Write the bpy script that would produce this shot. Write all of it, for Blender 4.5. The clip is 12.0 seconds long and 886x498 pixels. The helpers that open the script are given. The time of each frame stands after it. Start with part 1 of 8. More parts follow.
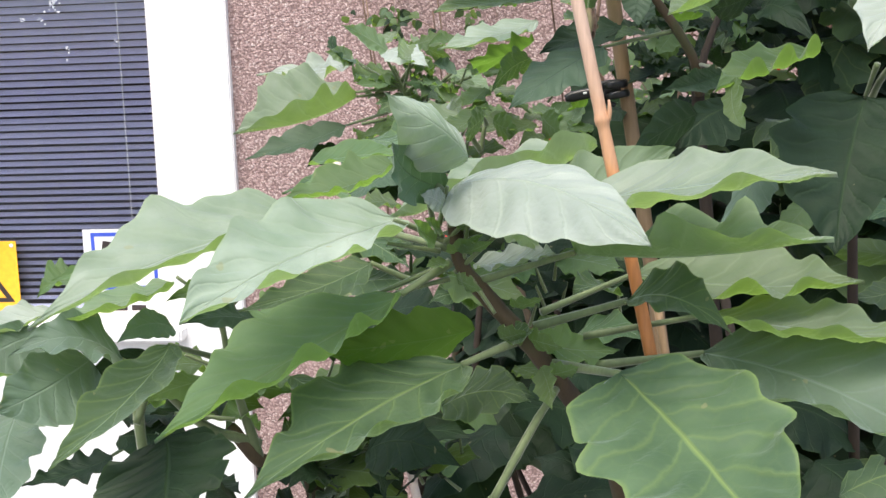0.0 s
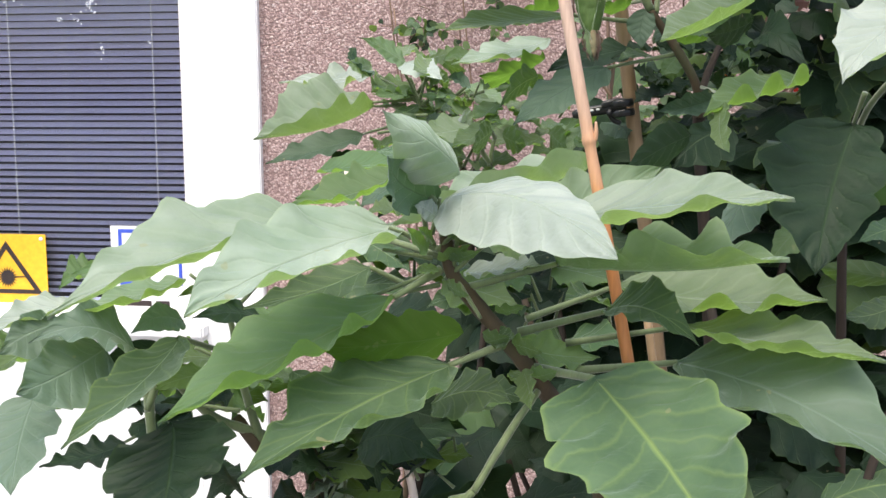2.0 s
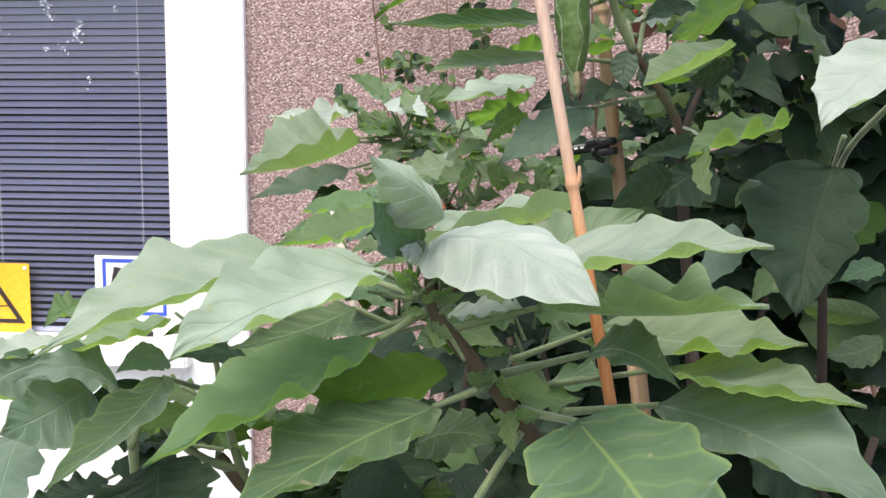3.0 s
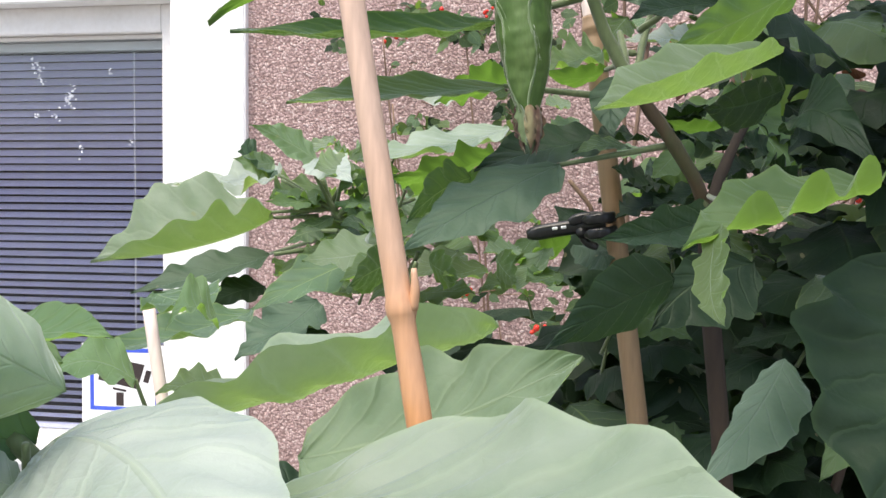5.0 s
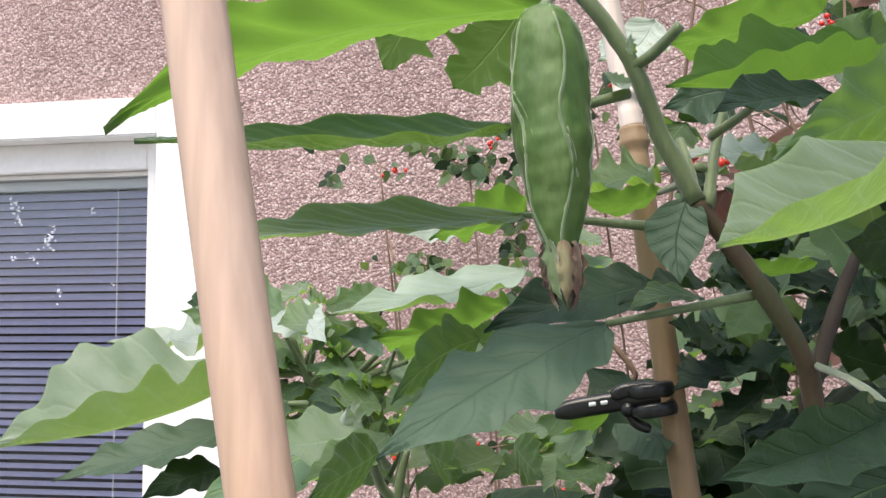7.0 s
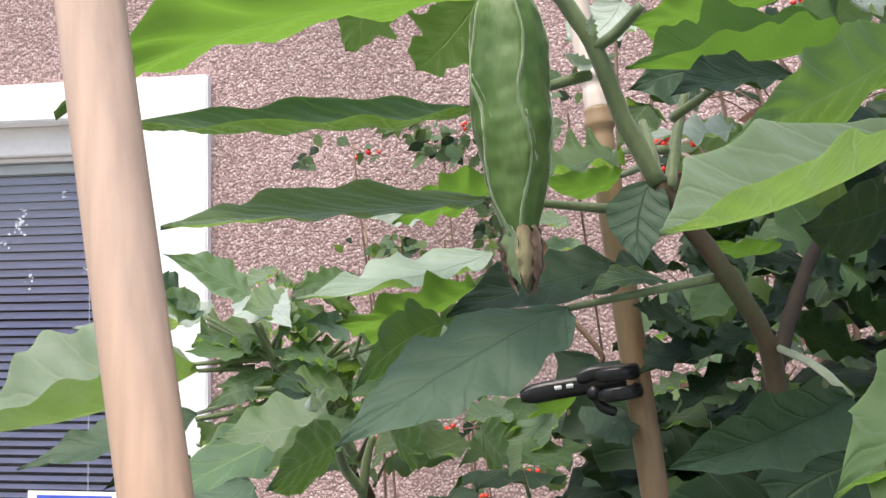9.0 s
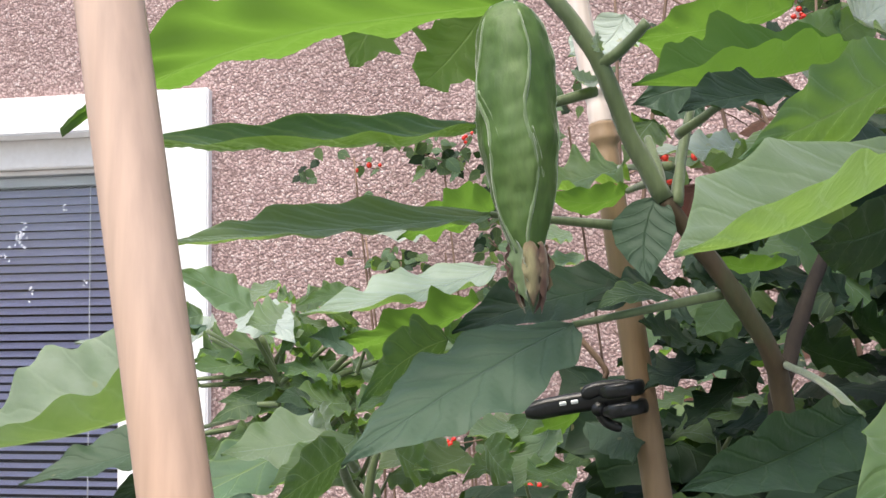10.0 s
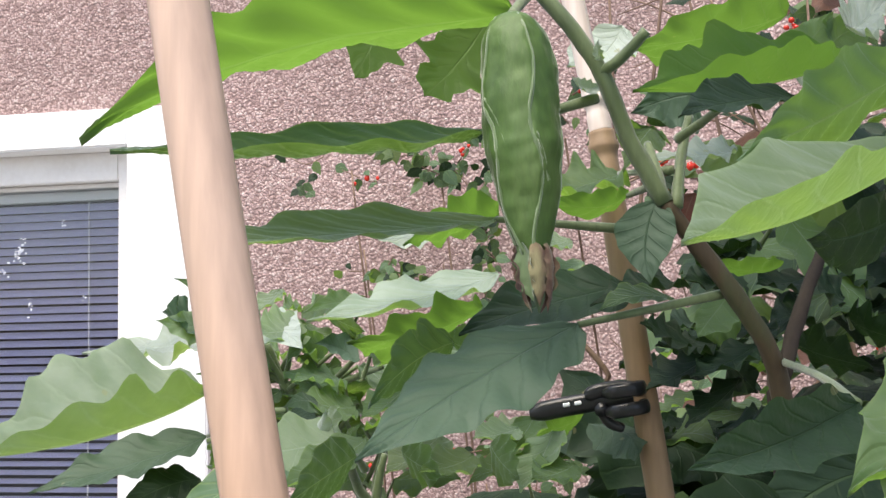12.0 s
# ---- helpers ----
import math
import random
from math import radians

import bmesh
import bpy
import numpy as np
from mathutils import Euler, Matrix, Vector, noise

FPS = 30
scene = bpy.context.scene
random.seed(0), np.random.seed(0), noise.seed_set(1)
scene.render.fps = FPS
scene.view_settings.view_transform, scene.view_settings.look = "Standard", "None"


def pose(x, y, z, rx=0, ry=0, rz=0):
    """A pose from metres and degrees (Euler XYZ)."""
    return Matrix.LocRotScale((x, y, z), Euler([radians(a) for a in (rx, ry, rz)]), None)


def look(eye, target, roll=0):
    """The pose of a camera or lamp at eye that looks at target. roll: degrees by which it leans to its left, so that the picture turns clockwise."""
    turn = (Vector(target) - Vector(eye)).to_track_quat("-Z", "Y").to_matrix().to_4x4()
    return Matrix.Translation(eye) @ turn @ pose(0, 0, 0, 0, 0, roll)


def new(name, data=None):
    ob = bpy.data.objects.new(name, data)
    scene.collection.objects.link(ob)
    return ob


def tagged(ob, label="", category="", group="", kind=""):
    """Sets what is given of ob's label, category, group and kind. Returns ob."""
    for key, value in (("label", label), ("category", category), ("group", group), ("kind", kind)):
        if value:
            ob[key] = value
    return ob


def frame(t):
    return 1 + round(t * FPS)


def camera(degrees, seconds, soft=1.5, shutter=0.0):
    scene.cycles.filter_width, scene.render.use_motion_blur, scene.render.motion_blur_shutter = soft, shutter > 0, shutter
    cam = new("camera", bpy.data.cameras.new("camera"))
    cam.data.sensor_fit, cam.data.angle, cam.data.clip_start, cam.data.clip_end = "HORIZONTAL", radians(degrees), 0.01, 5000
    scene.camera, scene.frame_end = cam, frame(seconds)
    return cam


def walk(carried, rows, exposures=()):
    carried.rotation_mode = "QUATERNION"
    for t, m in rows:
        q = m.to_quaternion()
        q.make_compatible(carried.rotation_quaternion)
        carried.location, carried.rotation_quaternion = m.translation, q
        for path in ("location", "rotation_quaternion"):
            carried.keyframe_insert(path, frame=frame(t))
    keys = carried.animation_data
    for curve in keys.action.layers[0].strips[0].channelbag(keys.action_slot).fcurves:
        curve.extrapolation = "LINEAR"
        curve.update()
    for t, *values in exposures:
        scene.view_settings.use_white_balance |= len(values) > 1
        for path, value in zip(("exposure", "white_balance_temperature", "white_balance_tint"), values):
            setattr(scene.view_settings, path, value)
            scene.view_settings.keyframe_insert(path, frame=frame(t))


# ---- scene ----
cam = camera(44.0, 12.0)
PATH = [
    (0, (0.149, 0.194, 1.549), (-0.094, 2.156, 1.25), -1.9),
    (0.5, (0.192, 0.16, 1.554), (-0.11, 2.113, 1.248), -1.3),
    (1, (0.19, 0.162, 1.547), (-0.133, 2.111, 1.237), -0.4),
    (1.5, (0.182, 0.163, 1.551), (-0.093, 2.12, 1.244), -0.2),
    (2, (0.177, 0.152, 1.556), (-0.115, 2.11, 1.27), -0.2),
    (2.5, (0.177, 0.142, 1.562), (-0.112, 2.104, 1.301), -0.3),
    (3, (0.178, 0.147, 1.566), (-0.088, 2.116, 1.331), 0.2),
    (3.2, (0.178, 0.156, 1.568), (-0.071, 2.128, 1.344), 0.2),
    (4.8, (0.244, 0.53, 1.548), (-0.115, 2.494, 1.438), 1.9),
    (5, (0.244, 0.563, 1.557), (-0.155, 2.52, 1.462), 0.4),
    (5.5, (0.205, 0.646, 1.56), (-0.149, 2.614, 1.548), -0.1),
    (6, (0.203, 0.722, 1.561), (-0.087, 2.701, 1.582), -1.5),
    (6.5, (0.206, 0.755, 1.567), (-0.173, 2.717, 1.658), 0.1),
    (7, (0.206, 0.767, 1.574), (-0.202, 2.719, 1.728), -0.2),
    (9, (0.213, 0.774, 1.576), (-0.157, 2.736, 1.695), -0.7),
    (9.5, (0.209, 0.773, 1.577), (-0.167, 2.733, 1.715), -0.5),
    (10, (0.21, 0.774, 1.578), (-0.158, 2.734, 1.719), -0.7),
    (10.5, (0.21, 0.769, 1.581), (-0.149, 2.73, 1.742), -0.3),
    (11, (0.214, 0.773, 1.581), (-0.148, 2.734, 1.739), -0.5),
    (11.5, (0.221, 0.776, 1.579), (-0.212, 2.721, 1.752), -0.3),
    (12, (0.207, 0.759, 1.572), (-0.152, 2.72, 1.739), -1.2),
]
walk(cam, [(t, look(eye, target, roll)) for t, eye, target, roll in PATH])

# ---- world and light: bright overcast sky, open behind and above the camera ----
world = bpy.data.worlds.new("sky")
scene.world = world
world.use_nodes = True
wn = world.node_tree.nodes
sky = wn.new("ShaderNodeTexSky")
sky.sky_type, sky.sun_disc = "NISHITA", False
sky.sun_elevation, sky.sun_rotation = radians(66), radians(200)
sky.air_density, sky.dust_density, sky.ozone_density = 1.0, 4.6, 0.7
wn["Background"].inputs["Strength"].default_value = 0.27
world.node_tree.links.new(sky.outputs[0], wn["Background"].inputs["Color"])
sun = new("sun", bpy.data.lights.new("sun", "SUN"))
sun.data.energy, sun.data.angle, sun.data.color = 2.4, radians(50), (1.0, 0.945, 0.865)
sun.matrix_world = look((-0.8, -2.0, 5.0), (0, 0, 0))
scene.view_settings.exposure = 0.33


# ---- materials ----
def mat(name, rough=0.6, metal=0.0):
    m = bpy.data.materials.new(name)
    m.use_nodes = True
    p = m.node_tree.nodes["Principled BSDF"]
    p.inputs["Roughness"].default_value, p.inputs["Metallic"].default_value = rough, metal
    return m, m.node_tree.nodes, m.node_tree.links, p


def ramp(nodes, stops):
    r = nodes.new("ShaderNodeValToRGB")
    while len(r.color_ramp.elements) < len(stops):
        r.color_ramp.elements.new(0.5)
    for e, (at, col) in zip(r.color_ramp.elements, stops):
        e.position, e.color = at, (*col, 1)
    return r


def noise_node(nodes, links, scale, detail=4.0, coord=None):
    n = nodes.new("ShaderNodeTexNoise")
    n.inputs["Scale"].default_value, n.inputs["Detail"].default_value = scale, detail
    if coord is None:
        coord = nodes.new("ShaderNodeTexCoord").outputs["Object"]
    links.new(coord, n.inputs["Vector"])
    return n


def mathn(nodes, links, op, a, b=None, clamp=False):
    n = nodes.new("ShaderNodeMath")
    n.operation, n.use_clamp = op, clamp
    for i, v in enumerate((a, b)):
        if v is None:
            continue
        if isinstance(v, (int, float)):
            n.inputs[i].default_value = v
        else:
            links.new(v, n.inputs[i])
    return n.outputs[0]


def mixc(nodes, links, fac, a, b, blend="MIX"):
    n = nodes.new("ShaderNodeMix")
    n.data_type, n.blend_type = "RGBA", blend
    for sock, v in ((n.inputs[0], fac), (n.inputs[6], a), (n.inputs[7], b)):
        if isinstance(v, (int, float)):
            sock.default_value = v
        elif isinstance(v, tuple):
            sock.default_value = (*v, 1)
        else:
            links.new(v, sock)
    return n.outputs[2]


def bump(nodes, links, p, height, strength, distance):
    b = nodes.new("ShaderNodeBump")
    b.inputs["Strength"].default_value, b.inputs["Distance"].default_value = strength, distance
    links.new(height, b.inputs["Height"])
    links.new(b.outputs[0], p.inputs["Normal"])
    return b


def leaf_mat(name, dark, light, glow, vein, sheen=0.35, through_part=0.4):
    """Velvety leaf: blotchy blade, pale midrib and side veins from the leaf's own UVs, light coming through the blade."""
    m, n, k, p = mat(name, 0.55)
    uv = n.new("ShaderNodeUVMap")
    sep = n.new("ShaderNodeSeparateXYZ")
    k.new(uv.outputs[0], sep.inputs[0])
    s, u = sep.outputs[0], sep.outputs[1]
    au = mathn(n, k, "ABSOLUTE", mathn(n, k, "MULTIPLY", mathn(n, k, "SUBTRACT", u, 0.5), 2.0))
    obj = n.new("ShaderNodeObjectInfo")
    big = noise_node(n, k, 28.0)
    fine = noise_node(n, k, 320.0, 3.0)
    wob = mathn(n, k, "MULTIPLY", mathn(n, k, "SUBTRACT", big.outputs[0], 0.5), 0.12)
    side = mathn(n, k, "ADD", mathn(n, k, "SUBTRACT", s, mathn(n, k, "MULTIPLY", mathn(n, k, "POWER", au, 0.8), 0.22)), wob)
    saw = mathn(n, k, "ABSOLUTE", mathn(n, k, "SUBTRACT", mathn(n, k, "FRACT", mathn(n, k, "MULTIPLY", side, 6.5)), 0.5))
    sidevein = mathn(n, k, "SUBTRACT", 1.0, mathn(n, k, "MULTIPLY", saw, 13.0), True)
    mid = mathn(n, k, "SUBTRACT", 1.0, mathn(n, k, "MULTIPLY", au, 24.0), True)
    net = n.new("ShaderNodeTexVoronoi")
    net.feature = "DISTANCE_TO_EDGE"
    net.inputs["Scale"].default_value = 70.0
    k.new(n.new("ShaderNodeTexCoord").outputs["Object"], net.inputs["Vector"])
    nete = mathn(n, k, "SUBTRACT", 1.0, mathn(n, k, "MULTIPLY", net.outputs[0], 9.0), True)
    veins = mathn(n, k, "MAXIMUM", mid, mathn(n, k, "MULTIPLY", sidevein, 0.38))
    veins = mathn(n, k, "MAXIMUM", veins, mathn(n, k, "MULTIPLY", nete, 0.07))
    blade = mixc(n, k, ramp(n, [(0.3, (0, 0, 0)), (0.75, (1, 1, 1))]).outputs[0], dark, light)
    k.new(big.outputs[0], n[[x.name for x in n if x.bl_idname == "ShaderNodeValToRGB"][0]].inputs[0])
    hsv = n.new("ShaderNodeHueSaturation")
    k.new(mathn(n, k, "ADD", mathn(n, k, "MULTIPLY", obj.outputs["Random"], 0.035), 0.482), hsv.inputs["Hue"])
    k.new(mathn(n, k, "ADD", mathn(n, k, "MULTIPLY", obj.outputs["Random"], 0.5), 0.75), hsv.inputs["Value"])
    k.new(blade, hsv.inputs["Color"])
    col = mixc(n, k, mathn(n, k, "MULTIPLY", veins, 0.75), hsv.outputs[0], vein)
    rim = mathn(n, k, "MULTIPLY", mathn(n, k, "MULTIPLY", mathn(n, k, "SUBTRACT", au, 0.93), 14.0, True), 0.5)
    col = mixc(n, k, rim, col, vein)
    spots = noise_node(n, k, 60.0, 2.0)
    speck = mathn(n, k, "MULTIPLY", mathn(n, k, "GREATER_THAN", spots.outputs[0], 0.735), 0.5)
    col = mixc(n, k, speck, col, (0.32, 0.30, 0.16))
    k.new(col, p.inputs["Base Color"])
    p.inputs["Sheen Weight"].default_value = sheen
    p.inputs["Sheen Roughness"].default_value = 0.35
    p.inputs["Sheen Tint"].default_value = (0.85, 0.95, 0.92, 1)
    p.inputs["Specular IOR Level"].default_value = 0.25
    h = mathn(n, k, "ADD", mathn(n, k, "MULTIPLY", veins, -1.0), mathn(n, k, "ADD", mathn(n, k, "MULTIPLY", fine.outputs[0], 0.3), mathn(n, k, "MULTIPLY", net.outputs[0], 0.4)))
    bump(n, k, p, h, 0.5, 0.0018)
    tr = n.new("ShaderNodeBsdfTranslucent")
    k.new(mixc(n, k, mathn(n, k, "MULTIPLY", veins, 0.5), glow, vein), tr.inputs[0])
    mx = n.new("ShaderNodeMixShader")
    mx.inputs[0].default_value = through_part
    k.new(p.outputs[0], mx.inputs[1])
    k.new(tr.outputs[0], mx.inputs[2])
    k.new(mx.outputs[0], n["Material Output"].inputs[0])
    return m


LEAF = leaf_mat("velvet_leaf", (0.078, 0.132, 0.072), (0.15, 0.22, 0.118), (0.22, 0.39, 0.04), (0.22, 0.32, 0.13), 0.4, 0.5)
# Young leaf's paleness, whitened further with the sky's gloss put in the colour.
YOUNG_GLOSS = leaf_mat("young_glossed_leaf", (0.31, 0.37, 0.335), (0.49, 0.545, 0.51), (0.26, 0.40, 0.05), (0.44, 0.53, 0.40), 1.0, 0.38)
# Leaf green darkened to near black, so deep shade sits in the colour.
SHADED = leaf_mat("shaded_leaf", (0.010, 0.024, 0.013), (0.021, 0.044, 0.023), (0.04, 0.095, 0.008), (0.04, 0.075, 0.026), 0.06, 0.2)
MATURE = leaf_mat("mature_leaf", (0.048, 0.09, 0.052), (0.088, 0.142, 0.08), (0.16, 0.30, 0.025), (0.24, 0.34, 0.10), 0.5, 0.28)
# Leaf copy for back light, which is set in its yellower green colour.
BACKLIT = leaf_mat("backlit_leaf", (0.06, 0.125, 0.03), (0.10, 0.175, 0.045), (0.15, 0.29, 0.035), (0.13, 0.23, 0.05), 0.1, 0.62)
# Paler leaf green with part of the sky's gloss in its colour.
HALF = leaf_mat("sky_pale_leaf", (0.215, 0.29, 0.22), (0.385, 0.455, 0.385), (0.24, 0.39, 0.05), (0.34, 0.43, 0.29), 0.7, 0.4)
VELVET = leaf_mat("grey_velvet_leaf", (0.095, 0.15, 0.118), (0.16, 0.225, 0.178), (0.18, 0.32, 0.05), (0.2, 0.28, 0.2), 0.5, 0.3)
# Leaf green darkened less far, with the inner leaves' shade in its colour.
SHADED_GREEN = leaf_mat("shaded_green_leaf", (0.015, 0.033, 0.019), (0.031, 0.058, 0.034), (0.045, 0.11, 0.012), (0.045, 0.082, 0.034), 0.12, 0.22)


def stem_mat(name, stops, scale, rough=0.6, sheen=0.3, stretch=(1, 1, 0.25)):
    m, n, k, p = mat(name, rough)
    mp = n.new("ShaderNodeMapping")
    mp.inputs["Scale"].default_value = stretch
    k.new(n.new("ShaderNodeTexCoord").outputs["Object"], mp.inputs[0])
    a = noise_node(n, k, scale, 5.0, mp.outputs[0])
    r = ramp(n, stops)
    k.new(a.outputs[0], r.inputs[0])
    fine = noise_node(n, k, scale * 9, 3.0, mp.outputs[0])
    k.new(mixc(n, k, 0.25, r.outputs[0], fine.outputs[0], "OVERLAY"), p.inputs["Base Color"])
    p.inputs["Sheen Weight"].default_value = sheen
    bump(n, k, p, fine.outputs[0], 0.3, 0.001)
    return m


def cane_mat():
    """Bamboo: orange and fresh low down, bleached pinkish higher up, with lengthwise fibres."""
    m, n, k, p = mat("bamboo_cane", 0.42)
    co = n.new("ShaderNodeTexCoord").outputs["Object"]
    mp = n.new("ShaderNodeMapping")
    mp.inputs["Scale"].default_value = (1, 1, 0.04)
    k.new(co, mp.inputs[0])
    fib = noise_node(n, k, 420, 4.0, mp.outputs[0])
    blot = noise_node(n, k, 25, 4.0, co)
    sep = n.new("ShaderNodeSeparateXYZ")
    k.new(co, sep.inputs[0])
    h = mathn(n, k, "ADD", mathn(n, k, "MULTIPLY", mathn(n, k, "SUBTRACT", sep.outputs[2], 1.46), 8.0), mathn(n, k, "MULTIPLY", mathn(n, k, "SUBTRACT", blot.outputs[0], 0.5), 0.7))
    r = ramp(n, [(0.0, (0.42, 0.17, 0.055)), (0.35, (0.52, 0.26, 0.12)), (0.62, (0.48, 0.31, 0.21)), (1.0, (0.50, 0.355, 0.27))])
    k.new(h, r.inputs[0])
    k.new(mixc(n, k, 0.35, r.outputs[0], fib.outputs[0], "OVERLAY"), p.inputs["Base Color"])
    bump(n, k, p, fib.outputs[0], 0.25, 0.0006)
    return m


STEM = stem_mat("hairy_green_stem", [(0.3, (0.07, 0.105, 0.038)), (0.7, (0.14, 0.185, 0.075))], 60, 0.6, 0.35)
WOODY = stem_mat("woody_stem", [(0.3, (0.034, 0.023, 0.012)), (0.55, (0.065, 0.044, 0.019)), (0.8, (0.05, 0.06, 0.02))], 50, 0.75, 0.04)
DARKWOOD = stem_mat("dark_woody_stem", [(0.3, (0.017, 0.011, 0.008)), (0.7, (0.042, 0.028, 0.018))], 50, 0.85, 0.0)
CANE = cane_mat()
STAKE = stem_mat("weathered_bamboo", [(0.25, (0.19, 0.12, 0.062)), (0.75, (0.30, 0.20, 0.11))], 30, 0.6, 0.1, (1, 1, 0.08))
STAKE_PALE = stem_mat("bleached_bamboo", [(0.3, (0.60, 0.50, 0.44)), (0.7, (0.73, 0.63, 0.57))], 30, 0.5, 0.1, (1, 1, 0.08))
POD = stem_mat("velvet_pod", [(0.3, (0.035, 0.08, 0.012)), (0.5, (0.058, 0.115, 0.02)), (0.75, (0.10, 0.16, 0.042))], 60, 0.6, 0.5, (1, 1, 0.3))
POD.node_tree.nodes["Principled BSDF"].inputs["Sheen Roughness"].default_value = 0.18
RIB = stem_mat("pale_pod_rib", [(0.3, (0.075, 0.13, 0.042)), (0.7, (0.13, 0.195, 0.08))], 60, 0.55, 0.7)
WITHER = stem_mat("withered_petal", [(0.38, (0.035, 0.014, 0.011)), (0.52, (0.10, 0.05, 0.032)), (0.68, (0.20, 0.18, 0.09))], 120, 0.8, 0.2, (1, 1, 0.2))
BERRY = stem_mat("red_berry", [(0.3, (0.50, 0.015, 0.01)), (0.7, (0.75, 0.06, 0.03))], 60, 0.25, 0.0)
TWIG = stem_mat("thin_twig", [(0.3, (0.10, 0.06, 0.04)), (0.7, (0.24, 0.16, 0.11))], 60, 0.8, 0.0)
GRAVEL = stem_mat("grey_gravel", [(0.3, (0.12, 0.115, 0.11)), (0.7, (0.24, 0.235, 0.225))], 14, 0.95, 0.0, (1, 1, 1))
PLASTER = stem_mat("white_masonry_paint", [(0.3, (0.80, 0.80, 0.80)), (0.7, (0.86, 0.86, 0.85))], 6, 0.7, 0.0, (1, 1, 1))
FRAME = stem_mat("white_gloss_frame", [(0.3, (0.76, 0.74, 0.71)), (0.7, (0.82, 0.80, 0.77))], 9, 0.35, 0.0, (1, 1, 1))
SLAT = stem_mat("grey_blind_slat", [(0.3, (0.66, 0.66, 0.88)), (0.7, (0.72, 0.72, 0.92))], 5, 0.4, 0.0, (1, 1, 1))
CORD = stem_mat("white_blind_cord", [(0.3, (0.6, 0.6, 0.62)), (0.7, (0.75, 0.75, 0.76))], 20, 0.8, 0.0)
# Near-black, so the unlit room's darkness is in the wall colour.
DARKROOM = stem_mat("unlit_room_dark", [(0.3, (0.02, 0.02, 0.03)), (0.7, (0.035, 0.035, 0.045))], 5, 0.9, 0.0, (1, 1, 1))
BLACK = stem_mat("black_plastic", [(0.3, (0.008, 0.008, 0.009)), (0.7, (0.016, 0.016, 0.018))], 40, 0.3, 0.0)
ORANGE = stem_mat("orange_sign_film", [(0.3, (0.80, 0.42, 0.02)), (0.7, (0.86, 0.47, 0.03))], 8, 0.45, 0.0, (1, 1, 1))
INK = stem_mat("black_sign_print", [(0.3, (0.02, 0.012, 0.012)), (0.7, (0.03, 0.02, 0.018))], 20, 0.5, 0.0)
PAPER = stem_mat("white_sign_film", [(0.3, (0.78, 0.79, 0.80)), (0.7, (0.83, 0.84, 0.85))], 8, 0.4, 0.0, (1, 1, 1))
BLUE = stem_mat("blue_sign_print", [(0.3, (0.03, 0.07, 0.45)), (0.7, (0.05, 0.10, 0.55))], 20, 0.45, 0.0)
SMUDGE = stem_mat("white_paint_splash", [(0.3, (0.5, 0.52, 0.56)), (0.7, (0.66, 0.68, 0.72))], 60, 0.9, 0.0, (1, 1, 1))


def pebble_mat():
    m, n, k, p = mat("pebbledash", 0.85)
    co = n.new("ShaderNodeTexCoord").outputs["Object"]
    v = n.new("ShaderNodeTexVoronoi")
    v.inputs["Scale"].default_value, v.inputs["Randomness"].default_value = 165.0, 1.0
    warp = noise_node(n, k, 60.0, 3.0, co)
    add = n.new("ShaderNodeMix")
    add.data_type = "VECTOR"
    add.inputs[0].default_value = 0.014
    k.new(co, add.inputs[4])
    k.new(warp.outputs[1], add.inputs[5])
    k.new(add.outputs[1], v.inputs["Vector"])
    hue = n.new("ShaderNodeSeparateColor")
    k.new(v.outputs["Color"], hue.inputs[0])
    stones = ramp(n, [(0.0, (0.27, 0.185, 0.17)), (0.3, (0.41, 0.29, 0.275)), (0.55, (0.485, 0.355, 0.335)), (0.85, (0.56, 0.43, 0.40)), (1.0, (0.67, 0.56, 0.53))])
    k.new(hue.outputs[0], stones.inputs[0])
    gap = ramp(n, [(0.0, (0, 0, 0)), (0.55, (0, 0, 0)), (0.9, (1, 1, 1))])
    k.new(mathn(n, k, "MULTIPLY", v.outputs["Distance"], 1.25), gap.inputs[0])
    stain = noise_node(n, k, 1.6, 5.0, co)
    stainr = ramp(n, [(0.3, (0.78, 0.76, 0.75)), (0.7, (1.12, 1.1, 1.1))])
    k.new(stain.outputs[0], stainr.inputs[0])
    c = mixc(n, k, gap.outputs[0], stones.outputs[0], (0.26, 0.18, 0.165))
    k.new(mixc(n, k, 1.0, c, stainr.outputs[0], "MULTIPLY"), p.inputs["Base Color"])
    h = mathn(n, k, "ADD", mathn(n, k, "MULTIPLY", v.outputs["Distance"], -1.0), mathn(n, k, "MULTIPLY", hue.outputs[1], 0.5))
    bump(n, k, p, h, 0.6, 0.008)
    return m


PEBBLE = pebble_mat()


def glass_mat():
    m, n, k, p = mat("window_glass", 0.02)
    g = n.new("ShaderNodeBsdfGlossy")
    g.inputs["Roughness"].default_value = 0.03
    t = n.new("ShaderNodeBsdfTransparent")
    t.inputs[0].default_value = (0.93, 0.95, 0.96, 1)
    f = n.new("ShaderNodeFresnel")
    f.inputs[0].default_value = 1.45
    mx = n.new("ShaderNodeMixShader")
    k.new(f.outputs[0], mx.inputs[0])
    k.new(t.outputs[0], mx.inputs[1])
    k.new(g.outputs[0], mx.inputs[2])
    k.new(mx.outputs[0], n["Material Output"].inputs[0])
    return m


GLASS = glass_mat()


